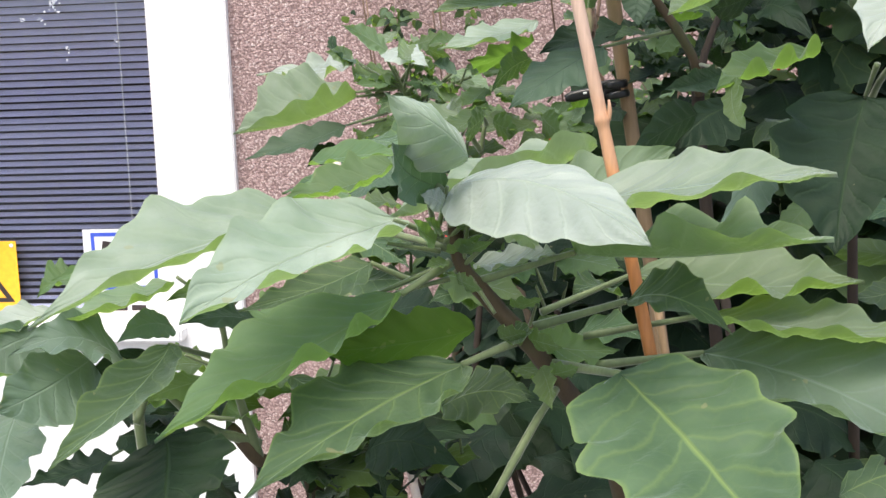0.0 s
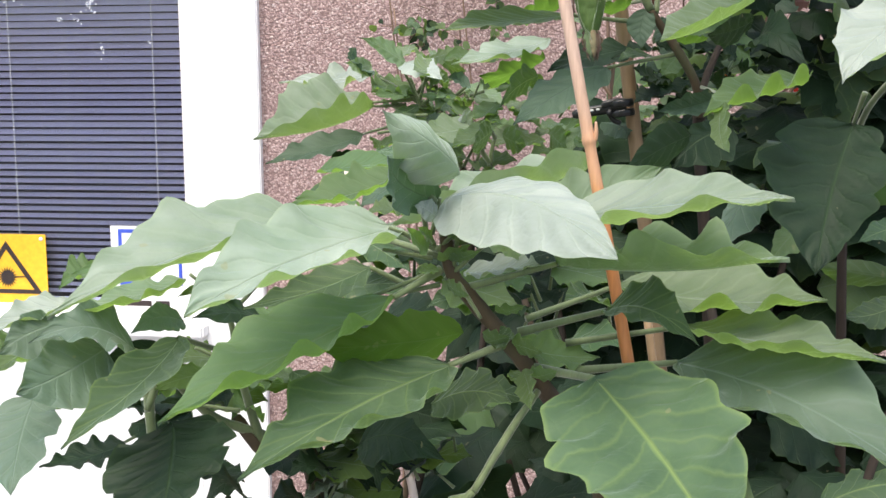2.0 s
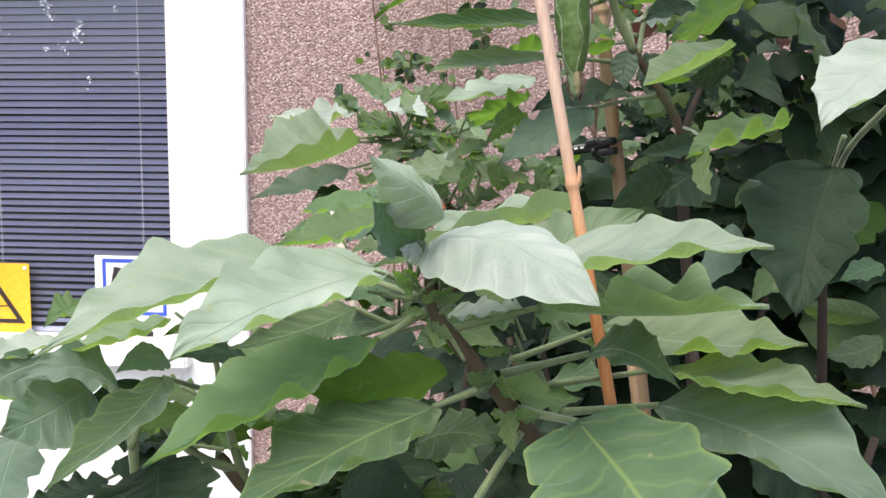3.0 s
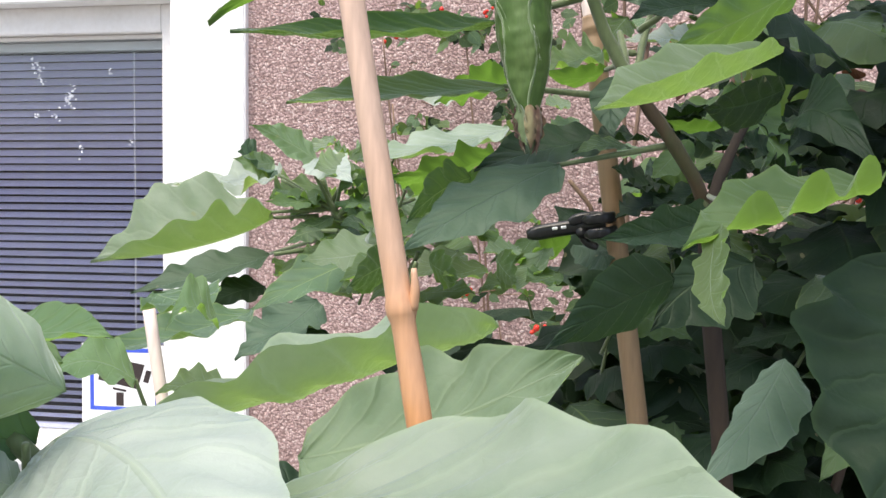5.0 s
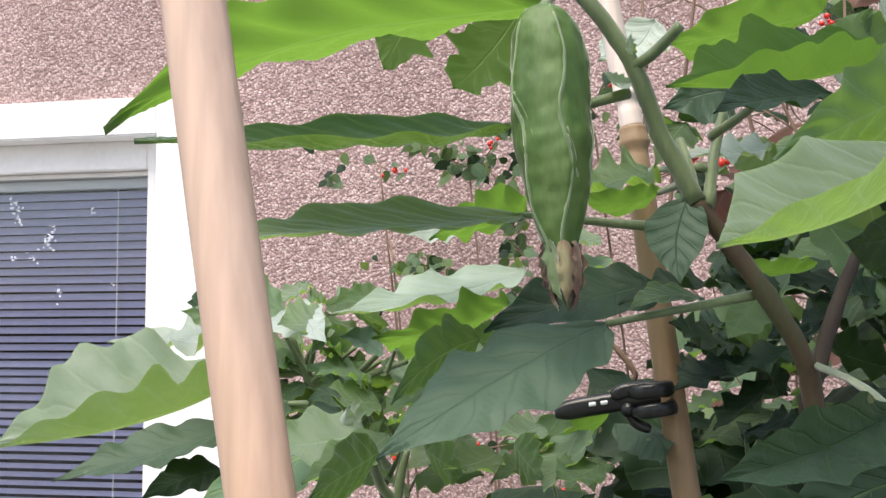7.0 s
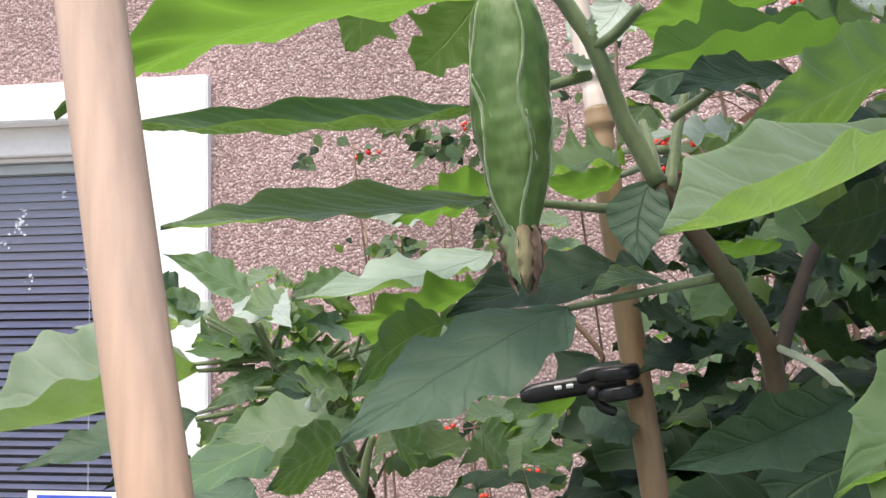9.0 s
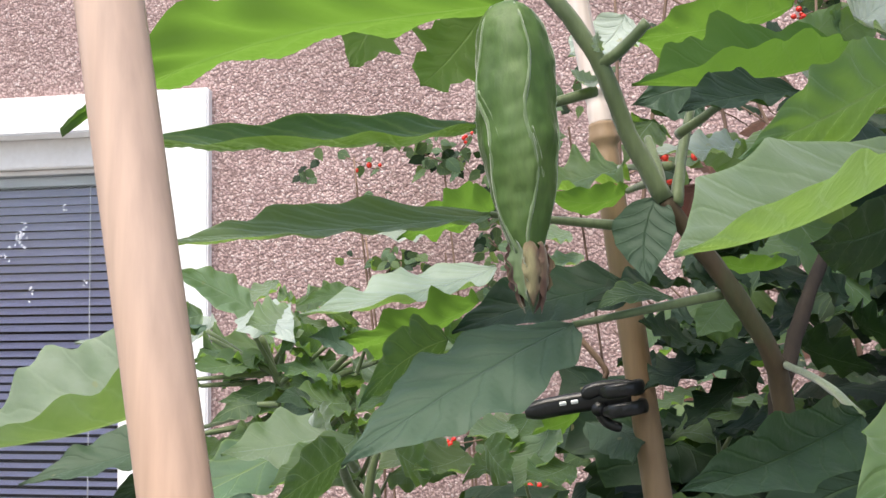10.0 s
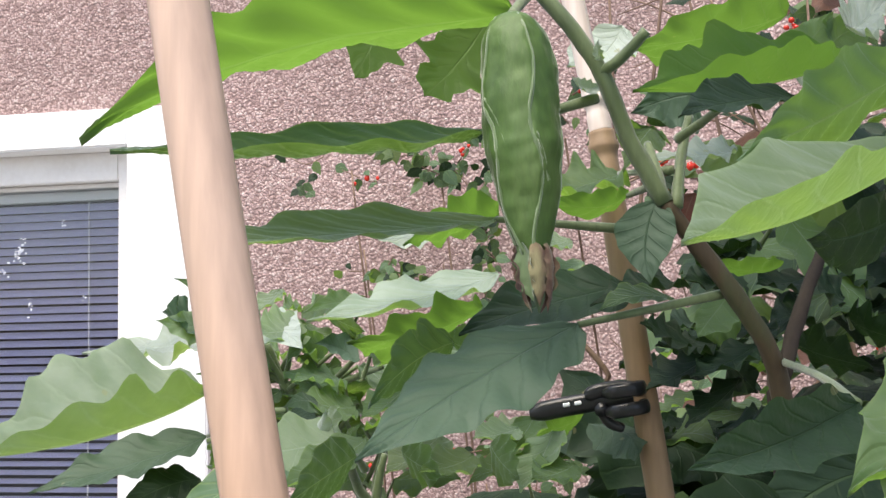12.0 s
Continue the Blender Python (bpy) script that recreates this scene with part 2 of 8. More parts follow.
# ---- building helpers ----
def link_bm(name, bm, material, parent=None, label="", smooth=True):
    me = bpy.data.meshes.new(name)
    bmesh.ops.recalc_face_normals(bm, faces=bm.faces)
    bm.to_mesh(me)
    bm.free()
    me.materials.append(material)
    me.polygons.foreach_set("use_smooth", [smooth] * len(me.polygons))
    ob = new(name, me)
    ob.parent = parent
    if label:
        tagged(ob, label)
    return ob


def part(name, bm, material, parent, label="", smooth=True):
    return link_bm(name, bm, material, parent, label, smooth)


def box(bm, x0, x1, y0, y1, z0, z1, bevel=0.0):
    m = Matrix.LocRotScale(((x0 + x1) / 2, (y0 + y1) / 2, (z0 + z1) / 2), None, (x1 - x0, y1 - y0, z1 - z0))
    made = bmesh.ops.create_cube(bm, size=1, matrix=m)["verts"]
    if bevel:
        edges = list({e for v in made for e in v.link_edges})
        bmesh.ops.bevel(bm, geom=edges, offset=bevel, segments=2, affect="EDGES", clamp_overlap=True)
    return bm


def boxed(*a, **k):
    return box(bmesh.new(), *a, **k)


def spline(points, steps):
    """Catmull-Rom through the points."""
    P = [Vector(p) for p in points]
    P = [2 * P[0] - P[1]] + P + [2 * P[-1] - P[-2]]
    out = []
    for i in range(1, len(P) - 2):
        a, b, c, d = P[i - 1 : i + 3]
        for j in range(steps):
            t = j / steps
            out.append(0.5 * (2 * b + (c - a) * t + (2 * a - 5 * b + 4 * c - d) * t * t + (3 * b - a - 3 * c + d) * t**3))
    return out + [P[-2]]


def tube(bm, points, radii, sides=8, steps=6, rough=0.0):
    """A round stem through the points; radii run from first to last."""
    line = spline(points, steps)
    rings, n = [], len(line)
    side = Vector((1, 0.3, 0.1))
    for i, p in enumerate(line):
        d = (line[min(i + 1, n - 1)] - line[max(i - 1, 0)]).normalized()
        side = (side - d * side.dot(d)).normalized()
        up = d.cross(side)
        f = i / (n - 1) * (len(radii) - 1)
        k = min(int(f), len(radii) - 2)
        r = radii[k] + (radii[k + 1] - radii[k]) * (f - k)
        ring = []
        for j in range(sides):
            a = 2 * math.pi * j / sides
            rr = r * (1 + rough * noise.noise(p * 90 + Vector((j, 0, 0))))
            ring.append(bm.verts.new(p + (side * math.cos(a) + up * math.sin(a)) * rr))
        rings.append(ring)
    for r0, r1 in zip(rings, rings[1:]):
        for j in range(sides):
            bm.faces.new((r0[j], r0[(j + 1) % sides], r1[(j + 1) % sides], r1[j]))
    bm.faces.new(rings[0][::-1])
    bm.faces.new(rings[-1])
    return bm


def stem(plant, points, r0, r1, material=None, name="stem", sides=8, label=""):
    return part(name, tube(bmesh.new(), points, (r0, r1), sides, 6, 0.25), material or STEM, plant, label)


LEAF_COUNT = [0]


def leaf(plant, b, m, t, l, r, wave=0.05, lobe=0.05, curl=-0.10, material=None, name="leaf", label="", rows=30, half=6, full=1.0, rim=0.0):
    """A blade from its base b along the midrib point m to the tip t; l and r are its widest points on either side.
    wave: how much the rim goes up and down, lobe: how wavy its outline is, curl: how far the rim bends over, full: below 1 for a blunter blade, rim: how far the edge on the r side turns up."""
    LEAF_COUNT[0] += 1
    rnd = random.Random(LEAF_COUNT[0] * 7 + 1)
    b, m, t, l, r = (Vector(v) for v in (b, m, t, l, r))
    c = 2 * m - (b + t) / 2
    mid = lambda s: b * (1 - s) ** 2 + c * (2 * s * (1 - s)) + t * s * s
    shape = lambda s: max(math.sin(math.pi * s**0.74), 0.0) ** ((0.8 + 0.45 * s) * full)
    arms = []
    for q in (l, r):
        s = min((i / 40 for i in range(6, 31)), key=lambda s: (mid(s) - q).length)
        arms.append((q - mid(s)) / max(shape(s), 0.9))
    width = (arms[0] - arms[1]).length
    up = (t - b).cross(arms[0] - arms[1]).normalized()
    up = -up if up.z < 0 else up
    k1, k2 = rnd.uniform(2.8, 4.2), rnd.uniform(3.0, 4.6)
    ph = [rnd.uniform(0, 6.28) for _ in range(6)]
    fine = 1.0 if rows >= 24 else 0.2
    bm = bmesh.new()
    layer = bm.loops.layers.uv.new("UVMap")
    grid, at = [], {}
    for i in range(rows + 1):
        s = i / rows
        row = []
        for j in range(-half, half + 1):
            u = j / half
            side = 0 if u >= 0 else 1
            a = abs(u)
            w = shape(s) * (1 + 1.2 * lobe * math.sin(2 * math.pi * k1 * s + ph[side]) + 0.75 * fine * lobe * math.sin(2 * math.pi * 6.3 * s + ph[2 + side]))
            p = mid(s) + arms[side] * (a * w)
            lift = 1.15 * wave * a * a * math.sin(2 * math.pi * k2 * s + ph[4 + side]) + 0.55 * fine * wave * a**3 * math.sin(2 * math.pi * 6.1 * s + ph[side] * 2)
            if rim and side:
                turned = max(0.0, (a - 0.45) / 0.55)
                lift += rim * turned * turned * (1 + 0.6 * math.sin(2 * math.pi * k2 * s + ph[0]))
            quilt = 0.026 * math.sin(2 * math.pi * (6.5 * (s - 0.22 * a**0.8))) * math.sin(math.pi * a)
            crinkle = 0.04 * noise.noise(p * 28 + Vector((ph[0], ph[1], 0))) + 0.010 * noise.noise(p * 75 + Vector((ph[2], 0, ph[3])))
            lift += crinkle * (0.35 + 0.65 * a) * (0.5 + 5 * wave * fine)
            p += up * width * (lift * min(1, shape(s) * 1.5) - curl * (a * a - 0.55) * shape(s) + quilt)
            v = bm.verts.new(p)
            at[v] = (s, 0.5 + 0.5 * u)
            row.append(v)
        grid.append(row)
    for r0, r1 in zip(grid, grid[1:]):
        for j in range(2 * half):
            f = bm.faces.new((r0[j], r0[j + 1], r1[j + 1], r1[j]))
            for lp in f.loops:
                lp[layer].uv = at[lp.vert]
    me = bpy.data.meshes.new(name)
    bm.to_mesh(me)
    bm.free()
    me.materials.append(material or LEAF)
    me.polygons.foreach_set("use_smooth", [True] * len(me.polygons))
    ob = new(name, me)
    ob.parent = plant
    if label:
        tagged(ob, label)
    return ob


def petiole(plant, a, b, r=0.0022, sag=0.0):
    a, b = Vector(a), Vector(b)
    mid = (a + b) / 2 + Vector((0, 0, -sag))
    return part("leaf_stalk", tube(bmesh.new(), (a, mid, b), (r * 1.1, r * 0.85, r * 0.7), 7, 5), STEM, plant)


def thing(name, at, label, category, group=""):
    return tagged(new(name), label, category, group)


# ---- the house wall and its window ----
WALL, WIN_R, WIN_L, WIN_TOP, WIN_BOT = 3.2, -1.062, -2.40, 1.972, 0.90
BAND_R, BAND_T, BAND_B = -0.804, 2.150, 0.30


# Ground is out of view; grey gravel is assumed for its bounced light.
def ground():
    bm = bmesh.new()
    bmesh.ops.create_grid(bm, x_segments=60, y_segments=60, size=60)
    for v in bm.verts:
        v.co.z = 0.03 * noise.noise(v.co * 0.9)
    tagged(link_bm("ground", bm, GRAVEL), "unseen ground in front of the house, assumed grey gravel for bounce", "ground", kind="structure")


def house_wall():
    bm = bmesh.new()
    x0, x1, d = -6.0, 6.0, 0.3
    y0, y1 = WALL + 0.012, WALL + d
    hole = (WIN_L - 0.06, WIN_R + 0.06, WIN_BOT - 0.06, WIN_TOP + 0.09)
    box(bm, x0, hole[0], y0, y1, -0.1, 3.0)
    box(bm, hole[1], x1, y0, y1, -0.1, 3.0)
    box(bm, hole[0], hole[1], y0, y1, -0.1, hole[2])
    box(bm, hole[0], hole[1], y0, y1, hole[3], 3.0)
    tagged(link_bm("wall_house", bm, PEBBLE, smooth=False), "pinkish brown pebbledash house wall", "wall", kind="structure")
    # Roof out of view, added low so sky light reaches the leaves from behind.
    bm = bmesh.new()
    box(bm, -6.0, 6.0, WALL - 0.12, WALL + 4.0, 3.0, 3.1)
    tagged(link_bm("roof_edge", bm, PLASTER, smooth=False), "unseen white roof edge assumed over the pebbledash wall", "roof", kind="structure")


def surround():
    """Raised white painted band round the window, with its sill."""
    top = new("window_surround")
    tagged(top, "white painted raised plaster band round the window", "window surround", kind="structure")
    y0, y1 = WALL - 0.012, WALL + 0.09
    inl, inr, int_ = WIN_L - 0.055, WIN_R + 0.055, WIN_TOP + 0.085
    part("side_band", boxed(inr, BAND_R, y0, y1, BAND_B, BAND_T, bevel=0.004), PLASTER, top, smooth=False)
    part("side_band", boxed(WIN_L - 0.34, inl, y0, y1, BAND_B, BAND_T, bevel=0.004), PLASTER, top, smooth=False)
    part("lintel_band", boxed(inl, inr, y0, y1, int_, BAND_T, bevel=0.004), PLASTER, top, smooth=False)
    part("apron_band", boxed(inl, inr, y0, y1, BAND_B, WIN_BOT - 0.062, bevel=0.004), PLASTER, top, smooth=False)
    part("sill", boxed(inl - 0.03, inr + 0.03, WALL - 0.06, WALL + 0.10, WIN_BOT - 0.06, WIN_BOT - 0.02, bevel=0.006), PLASTER, top, smooth=False)


def window():
    win = tagged(new("window_1"), "white framed window with closed grey venetian blind", "window", kind="structure")
    w = 0.055
    yf0, yf1 = WALL + 0.055, WALL + 0.13
    part("frame_jamb", boxed(WIN_R, WIN_R + w, yf0, yf1, WIN_BOT - 0.02, WIN_TOP + 0.085, bevel=0.003), FRAME, win, smooth=False)
    part("frame_jamb", boxed(WIN_L - w, WIN_L, yf0, yf1, WIN_BOT - 0.02, WIN_TOP + 0.085, bevel=0.003), FRAME, win, smooth=False)
    part("frame_head", boxed(WIN_L, WIN_R, yf0, yf1, WIN_TOP + 0.012, WIN_TOP + 0.085, bevel=0.003), FRAME, win, smooth=False)
    part("frame_bead", boxed(WIN_L, WIN_R, yf0 + 0.025, yf1, WIN_TOP, WIN_TOP + 0.011, bevel=0.002), FRAME, win, smooth=False)
    part("frame_foot", boxed(WIN_L, WIN_R, yf0, yf1, WIN_BOT - 0.02, WIN_BOT + 0.005, bevel=0.003), FRAME, win, smooth=False)
    g = part("pane", boxed(WIN_L, WIN_R, WALL + 0.094, WALL + 0.098, WIN_BOT, WIN_TOP), GLASS, win, smooth=False)
    g.visible_shadow = False
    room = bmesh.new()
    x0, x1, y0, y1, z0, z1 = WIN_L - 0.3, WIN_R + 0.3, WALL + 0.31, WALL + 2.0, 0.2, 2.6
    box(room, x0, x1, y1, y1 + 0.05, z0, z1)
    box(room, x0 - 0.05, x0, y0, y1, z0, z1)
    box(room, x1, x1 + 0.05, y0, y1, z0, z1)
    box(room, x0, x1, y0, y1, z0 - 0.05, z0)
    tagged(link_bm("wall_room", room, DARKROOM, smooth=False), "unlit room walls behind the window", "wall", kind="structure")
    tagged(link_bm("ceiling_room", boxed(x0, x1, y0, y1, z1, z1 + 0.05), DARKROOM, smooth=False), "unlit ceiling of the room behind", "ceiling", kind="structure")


def blind():
    top = thing("venetian_blind", None, "closed grey venetian blind with white cords behind the glass", "blind")
    yb = WALL + 0.125
    xl, xr = WIN_L + 0.01, WIN_R - 0.006
    part("head_rail", boxed(xl, xr, yb - 0.013, yb + 0.015, WIN_TOP - 0.026, WIN_TOP - 0.002, bevel=0.002), FRAME, top, smooth=False)
    bm = bmesh.new()
    seg, tilt, wide = 4, radians(38), 0.025
    prof = []
    for i in range(seg + 1):
        f = i / seg - 0.5
        bow = 0.0022 * (1 - 4 * f * f)
        prof.append((f * wide * math.cos(tilt) + bow * math.sin(tilt), -f * wide * math.sin(tilt) + bow * math.cos(tilt)))
    rows = [[bm.verts.new((x, y, z)) for y, z in prof] for x in (xl, xr)]
    rows2 = [[bm.verts.new((x, y, z - 0.0006)) for y, z in prof] for x in (xl, xr)]
    for i in range(seg):
        bm.faces.new((rows[0][i], rows[0][i + 1], rows[1][i + 1], rows[1][i]))
        bm.faces.new((rows2[0][i], rows2[1][i], rows2[1][i + 1], rows2[0][i + 1]))
    me = bpy.data.meshes.new("slat")
    bm.to_mesh(me)
    bm.free()
    me.materials.append(SLAT)
    me.polygons.foreach_set("use_smooth", [True] * len(me.polygons))
    z, i = WIN_TOP - 0.042, 0
    while z > WIN_BOT + 0.03:
        ob = new("slat", me)
        ob.parent = top
        ob.location = (0, yb, z)
        ob.rotation_euler = (random.uniform(-0.03, 0.03), random.uniform(-0.0005, 0.0005), 0)
        z -= 0.0215
    part("bottom_rail", boxed(xl, xr, yb - 0.011, yb + 0.011, WIN_BOT + 0.006, WIN_BOT + 0.02, bevel=0.002), SLAT, top, smooth=False)
    for x in (WIN_R - 0.108, WIN_R - 0.567, WIN_R - 1.0):
        part("cord", tube(bmesh.new(), ((x, yb - 0.0125, WIN_TOP - 0.03), (x + 0.001, yb - 0.0125, 1.5), (x, yb - 0.0125, WIN_BOT + 0.02)), (0.0012, 0.0012), 6, 3), CORD, top)
    splash = random.Random(4)
    for cx, cz, n, rad in ((-1.453, 1.909, 22, 0.016), (-1.437, 1.875, 16, 0.014), (-1.348, 1.831, 24, 0.020), (-1.353, 1.801, 16, 0.016), (-1.390, 1.774, 10, 0.018), (-1.450, 1.768, 8, 0.010), (-1.230, 1.888, 5, 0.008), (-1.375, 1.954, 8, 0.012), (-1.320, 1.675, 8, 0.020), (-1.173, 1.696, 6, 0.012), (-1.584, 1.832, 10, 0.030)):
        bm = bmesh.new()
        for _ in range(n):
            x, zz, r = cx + splash.gauss(0, rad * 0.55), cz + splash.gauss(0, rad * 0.7), splash.uniform(0.0012, 0.0048)
            k = splash.randint(6, 9)
            vs = []
            for j in range(k):
                a, q = 2 * math.pi * j / k, r * splash.uniform(0.5, 1.2)
                vs.append(bm.verts.new((x + q * math.cos(a), WALL + 0.0932 - 0.00002 * _, zz + q * 0.8 * math.sin(a))))
            bm.faces.new(vs)
        tagged(link_bm("paint_splash", bm, SMUDGE, smooth=False), "dried white paint splashes on the window glass", "stain", "splashes on the glass", "stuff")


def words(name, text, size, at, material, parent, squeeze=1.0):
    cu = bpy.data.curves.new(name, "FONT")
    cu.body, cu.size, cu.extrude, cu.space_character = text, size, 0.0004, 1.02
    tmp = bpy.data.objects.new(name, cu)
    scene.collection.objects.link(tmp)
    me = bpy.data.meshes.new_from_object(tmp.evaluated_get(bpy.context.evaluated_depsgraph_get()))
    bpy.data.objects.remove(tmp)
    me.materials.clear()
    me.materials.append(material)
    ob = new(name, me)
    ob.matrix_world = Matrix.Translation(at) @ Matrix.Rotation(radians(90), 4, "X") @ Matrix.Diagonal((squeeze, 1, 1, 1))
    ob.parent = parent
    return ob


def poly(bm, pts, y, thick=0.0008):
    vs = [bm.verts.new((x, y, z)) for x, z in pts]
    f = bm.faces.new(vs)
    ex = bmesh.ops.extrude_face_region(bm, geom=[f])["geom"]
    for v in ex:
        if isinstance(v, bmesh.types.BMVert):
            v.co.y += thick
    return bm


def laser_sign():
    y = WALL + 0.088
    x1, z1, wd, ht = -1.531, 1.121, 0.265, 0.318
    top = thing("warning_sign", None, "orange laser warning sign with black triangle on the window", "sign")
    part("sheet", boxed(x1 - wd, x1, y, y + 0.002, z1 - ht, z1, bevel=0.0008), ORANGE, top, smooth=False)
    cx, base, hgt, half = x1 - 0.1325, z1 - 0.187, 0.165, 0.115
    bm = bmesh.new()
    tri = [(cx - half, base), (cx + half, base), (cx, base + hgt)]
    mid = (cx, base + hgt / 3)
    inner = [(mid[0] + (px - mid[0]) * 0.76, mid[1] + (pz - mid[1]) * 0.76) for px, pz in tri]
    for i in range(3):
        j = (i + 1) % 3
        poly(bm, [tri[i], tri[j], inner[j], inner[i]], y - 0.0012)
    part("triangle", bm, INK, top, smooth=False)
    bm = bmesh.new()
    n = 20
    star = []
    for i in range(2 * n):
        a, r = math.pi * i / n, (0.034 if i % 2 == 0 else 0.020)
        star.append((mid[0] + r * math.cos(a), mid[1] - 0.004 + r * math.sin(a)))
    poly(bm, star, y - 0.0012)
    poly(bm, [(mid[0], mid[1] - 0.0015), (mid[0] + 0.068, mid[1] + 0.001), (mid[0] + 0.068, mid[1] - 0.002), (mid[0], mid[1] - 0.006)], y - 0.0022)
    part("beam_symbol", bm, INK, top, smooth=False)
    words("lettering", "Laserstrålning", 0.038, (x1 - 0.256, y - 0.0012, z1 - 0.243), INK, top, 0.98)
    bm = bmesh.new()
    bmesh.ops.create_cone(bm, cap_ends=True, segments=14, radius1=0.006, radius2=0.006, depth=0.003, matrix=Matrix.Translation((x1 - 0.014, y - 0.0015, z1 - 0.014)) @ Matrix.Rotation(radians(90), 4, "X"))
    part("fixing", bm, PAPER, top, "pale round fixing")


def camera_sign():
    y = WALL + 0.086
    x0, x1, z1, z0 = -1.317, -1.072, 1.152, 0.848
    top = thing("camera_sign", None, "white camera surveillance sign with blue square border", "sign")
    part("sheet", boxed(x0, x1, y, y + 0.002, z0, z1, bevel=0.0008), PAPER, top, smooth=False)
    a0, a1, b0, b1, w = -1.292, -1.091, 0.970, 1.142, 0.011
    bm = bmesh.new()
    for q in ((a0, a1, b1 - w, b1), (a0, a1, b0, b0 + w), (a0, a0 + w, b0 + w, b1 - w), (a1 - w, a1, b0 + w, b1 - w)):
        box(bm, q[0], q[1], y - 0.0012, y - 0.0002, q[2], q[3])
    part("border", bm, BLUE, top, smooth=False)
    bm = bmesh.new()
    poly(bm, [(-1.255, 1.118), (-1.131, 1.098), (-1.153, 1.031), (-1.268, 1.053)], y - 0.0012)
    poly(bm, [(-1.126, 1.084), (-1.111, 1.081), (-1.121, 1.048), (-1.136, 1.052)], y - 0.0012)
    poly(bm, [(-1.225, 1.034), (-1.185, 1.028), (-1.185, 1.022), (-1.225, 1.028)], y - 0.0012)
    poly(bm, [(-1.215, 1.020), (-1.193, 1.020), (-1.193, 0.984), (-1.215, 0.984)], y - 0.0012)
    part("camera_symbol", bm, INK, top, smooth=False)
    words("lettering", "-bevakat", 0.036, (-1.236, y - 0.0012, 0.862), INK, top, 0.98)
    for x, z, w in ((-1.298, 0.862, 0.05), (-1.298, 0.905, 0.105), (-1.180, 0.905, 0.045)):
        part("print_bar", boxed(x, x + w, y - 0.0012, y - 0.0002, z, z + 0.017), INK, top, smooth=False)



ground()
house_wall()
surround()
window()
blind()
laser_sign()
camera_sign()

# Tone between the plain leaf green and the sky-whitened young leaf.
PALE = leaf_mat("half_pale_leaf", (0.14, 0.205, 0.13), (0.25, 0.32, 0.225), (0.24, 0.40, 0.04), (0.30, 0.40, 0.22), 0.6, 0.45)
SMOOTH = leaf_mat("bluish_leaf", (0.058, 0.10, 0.068), (0.088, 0.138, 0.094), (0.10, 0.22, 0.03), (0.05, 0.09, 0.05), 0.2, 0.2)
RUSSET = leaf_mat("russet_leaf", (0.05, 0.03, 0.02), (0.13, 0.055, 0.035), (0.16, 0.07, 0.02), (0.12, 0.08, 0.05), 0.1, 0.2)
CANE_LOW, CANE_TOP = (0.2074, 0.8648, 1.3), (0.1324, 0.9018, 1.7)


def extended(a, b, z):
    a, b = Vector(a), Vector(b)
    return a + (b - a) * ((z - a.z) / (b.z - a.z))


def node_cane(bm, a, b, r, nodes):
    """Bamboo: a long tube with a swollen ring at each node and a little bud scar beside it."""
    a, b = Vector(a), Vector(b)
    axis = (b - a).normalized()
    n = 90
    zs = sorted({a.z + (b.z - a.z) * i / n for i in range(n + 1)} | {z + d for z in nodes for d in (-0.008, -0.004, -0.0015, 0.001, 0.004, 0.008)})
    side = Vector((1, 0, 0))
    side = (side - axis * side.dot(axis)).normalized()
    up = axis.cross(side)
    rings = []
    for z in zs:
        if not a.z <= z <= b.z:
            continue
        p = extended(a, b, z)
        rr = r
        for q in nodes:
            d = z - q
            rr += r * 0.22 * math.exp(-((d / 0.0028) ** 2)) - r * 0.12 * math.exp(-(((d + 0.006) / 0.003) ** 2))
        p = p + Vector((noise.noise(Vector((z * 4, 0, 1))), noise.noise(Vector((z * 4, 7, 1))), 0)) * 0.0012
        rings.append([bm.verts.new(p + (side * math.cos(2 * math.pi * j / 16) + up * math.sin(2 * math.pi * j / 16)) * rr) for j in range(16)])
    for r0, r1 in zip(rings, rings[1:]):
        for j in range(16):
            bm.faces.new((r0[j], r0[(j + 1) % 16], r1[(j + 1) % 16], r1[j]))
    bm.faces.new(rings[0][::-1])
    bm.faces.new(rings[-1])


def cane(low, top, r, material, nodes, label):
    root = thing("bamboo_cane", None, label, "cane", "plant canes")
    bm = bmesh.new()
    node_cane(bm, extended(low, top, 0.02), extended(low, top, 1.95), r, [nodes[0], nodes[1], 0.95, 0.68, 0.4, 0.15, nodes[0] + 0.27])
    part("shaft", bm, material, root)
    p = extended(low, top, nodes[0])
    part("bud_scar", tube(bmesh.new(), (p + Vector((r * 0.9, -r * 0.3, 0.0)), p + Vector((r * 1.1, -r * 0.4, 0.006)), p + Vector((r * 1.0, -r * 0.4, 0.0125))), (r * 0.42, r * 0.36, r * 0.2), 8, 4), material, root)


def support_stake(top, joint, low):
    root = thing("plant_stake", None, "weathered bamboo stake with bleached upper end behind the pod", "cane", "plant canes")
    bm = bmesh.new()
    foot = extended(low, joint, 0.02)
    node_cane(bm, foot, joint, 0.0082, [Vector(joint).z - 0.01, 1.2, 0.9, 0.6, 0.3])
    part("shaft", bm, STAKE, root)
    bm = bmesh.new()
    node_cane(bm, joint, extended(joint, top, Vector(top).z + 0.03), 0.0072, [Vector(joint).z + 0.02])
    part("bleached_end", bm, STAKE_PALE, root, "bleached pale upper end")


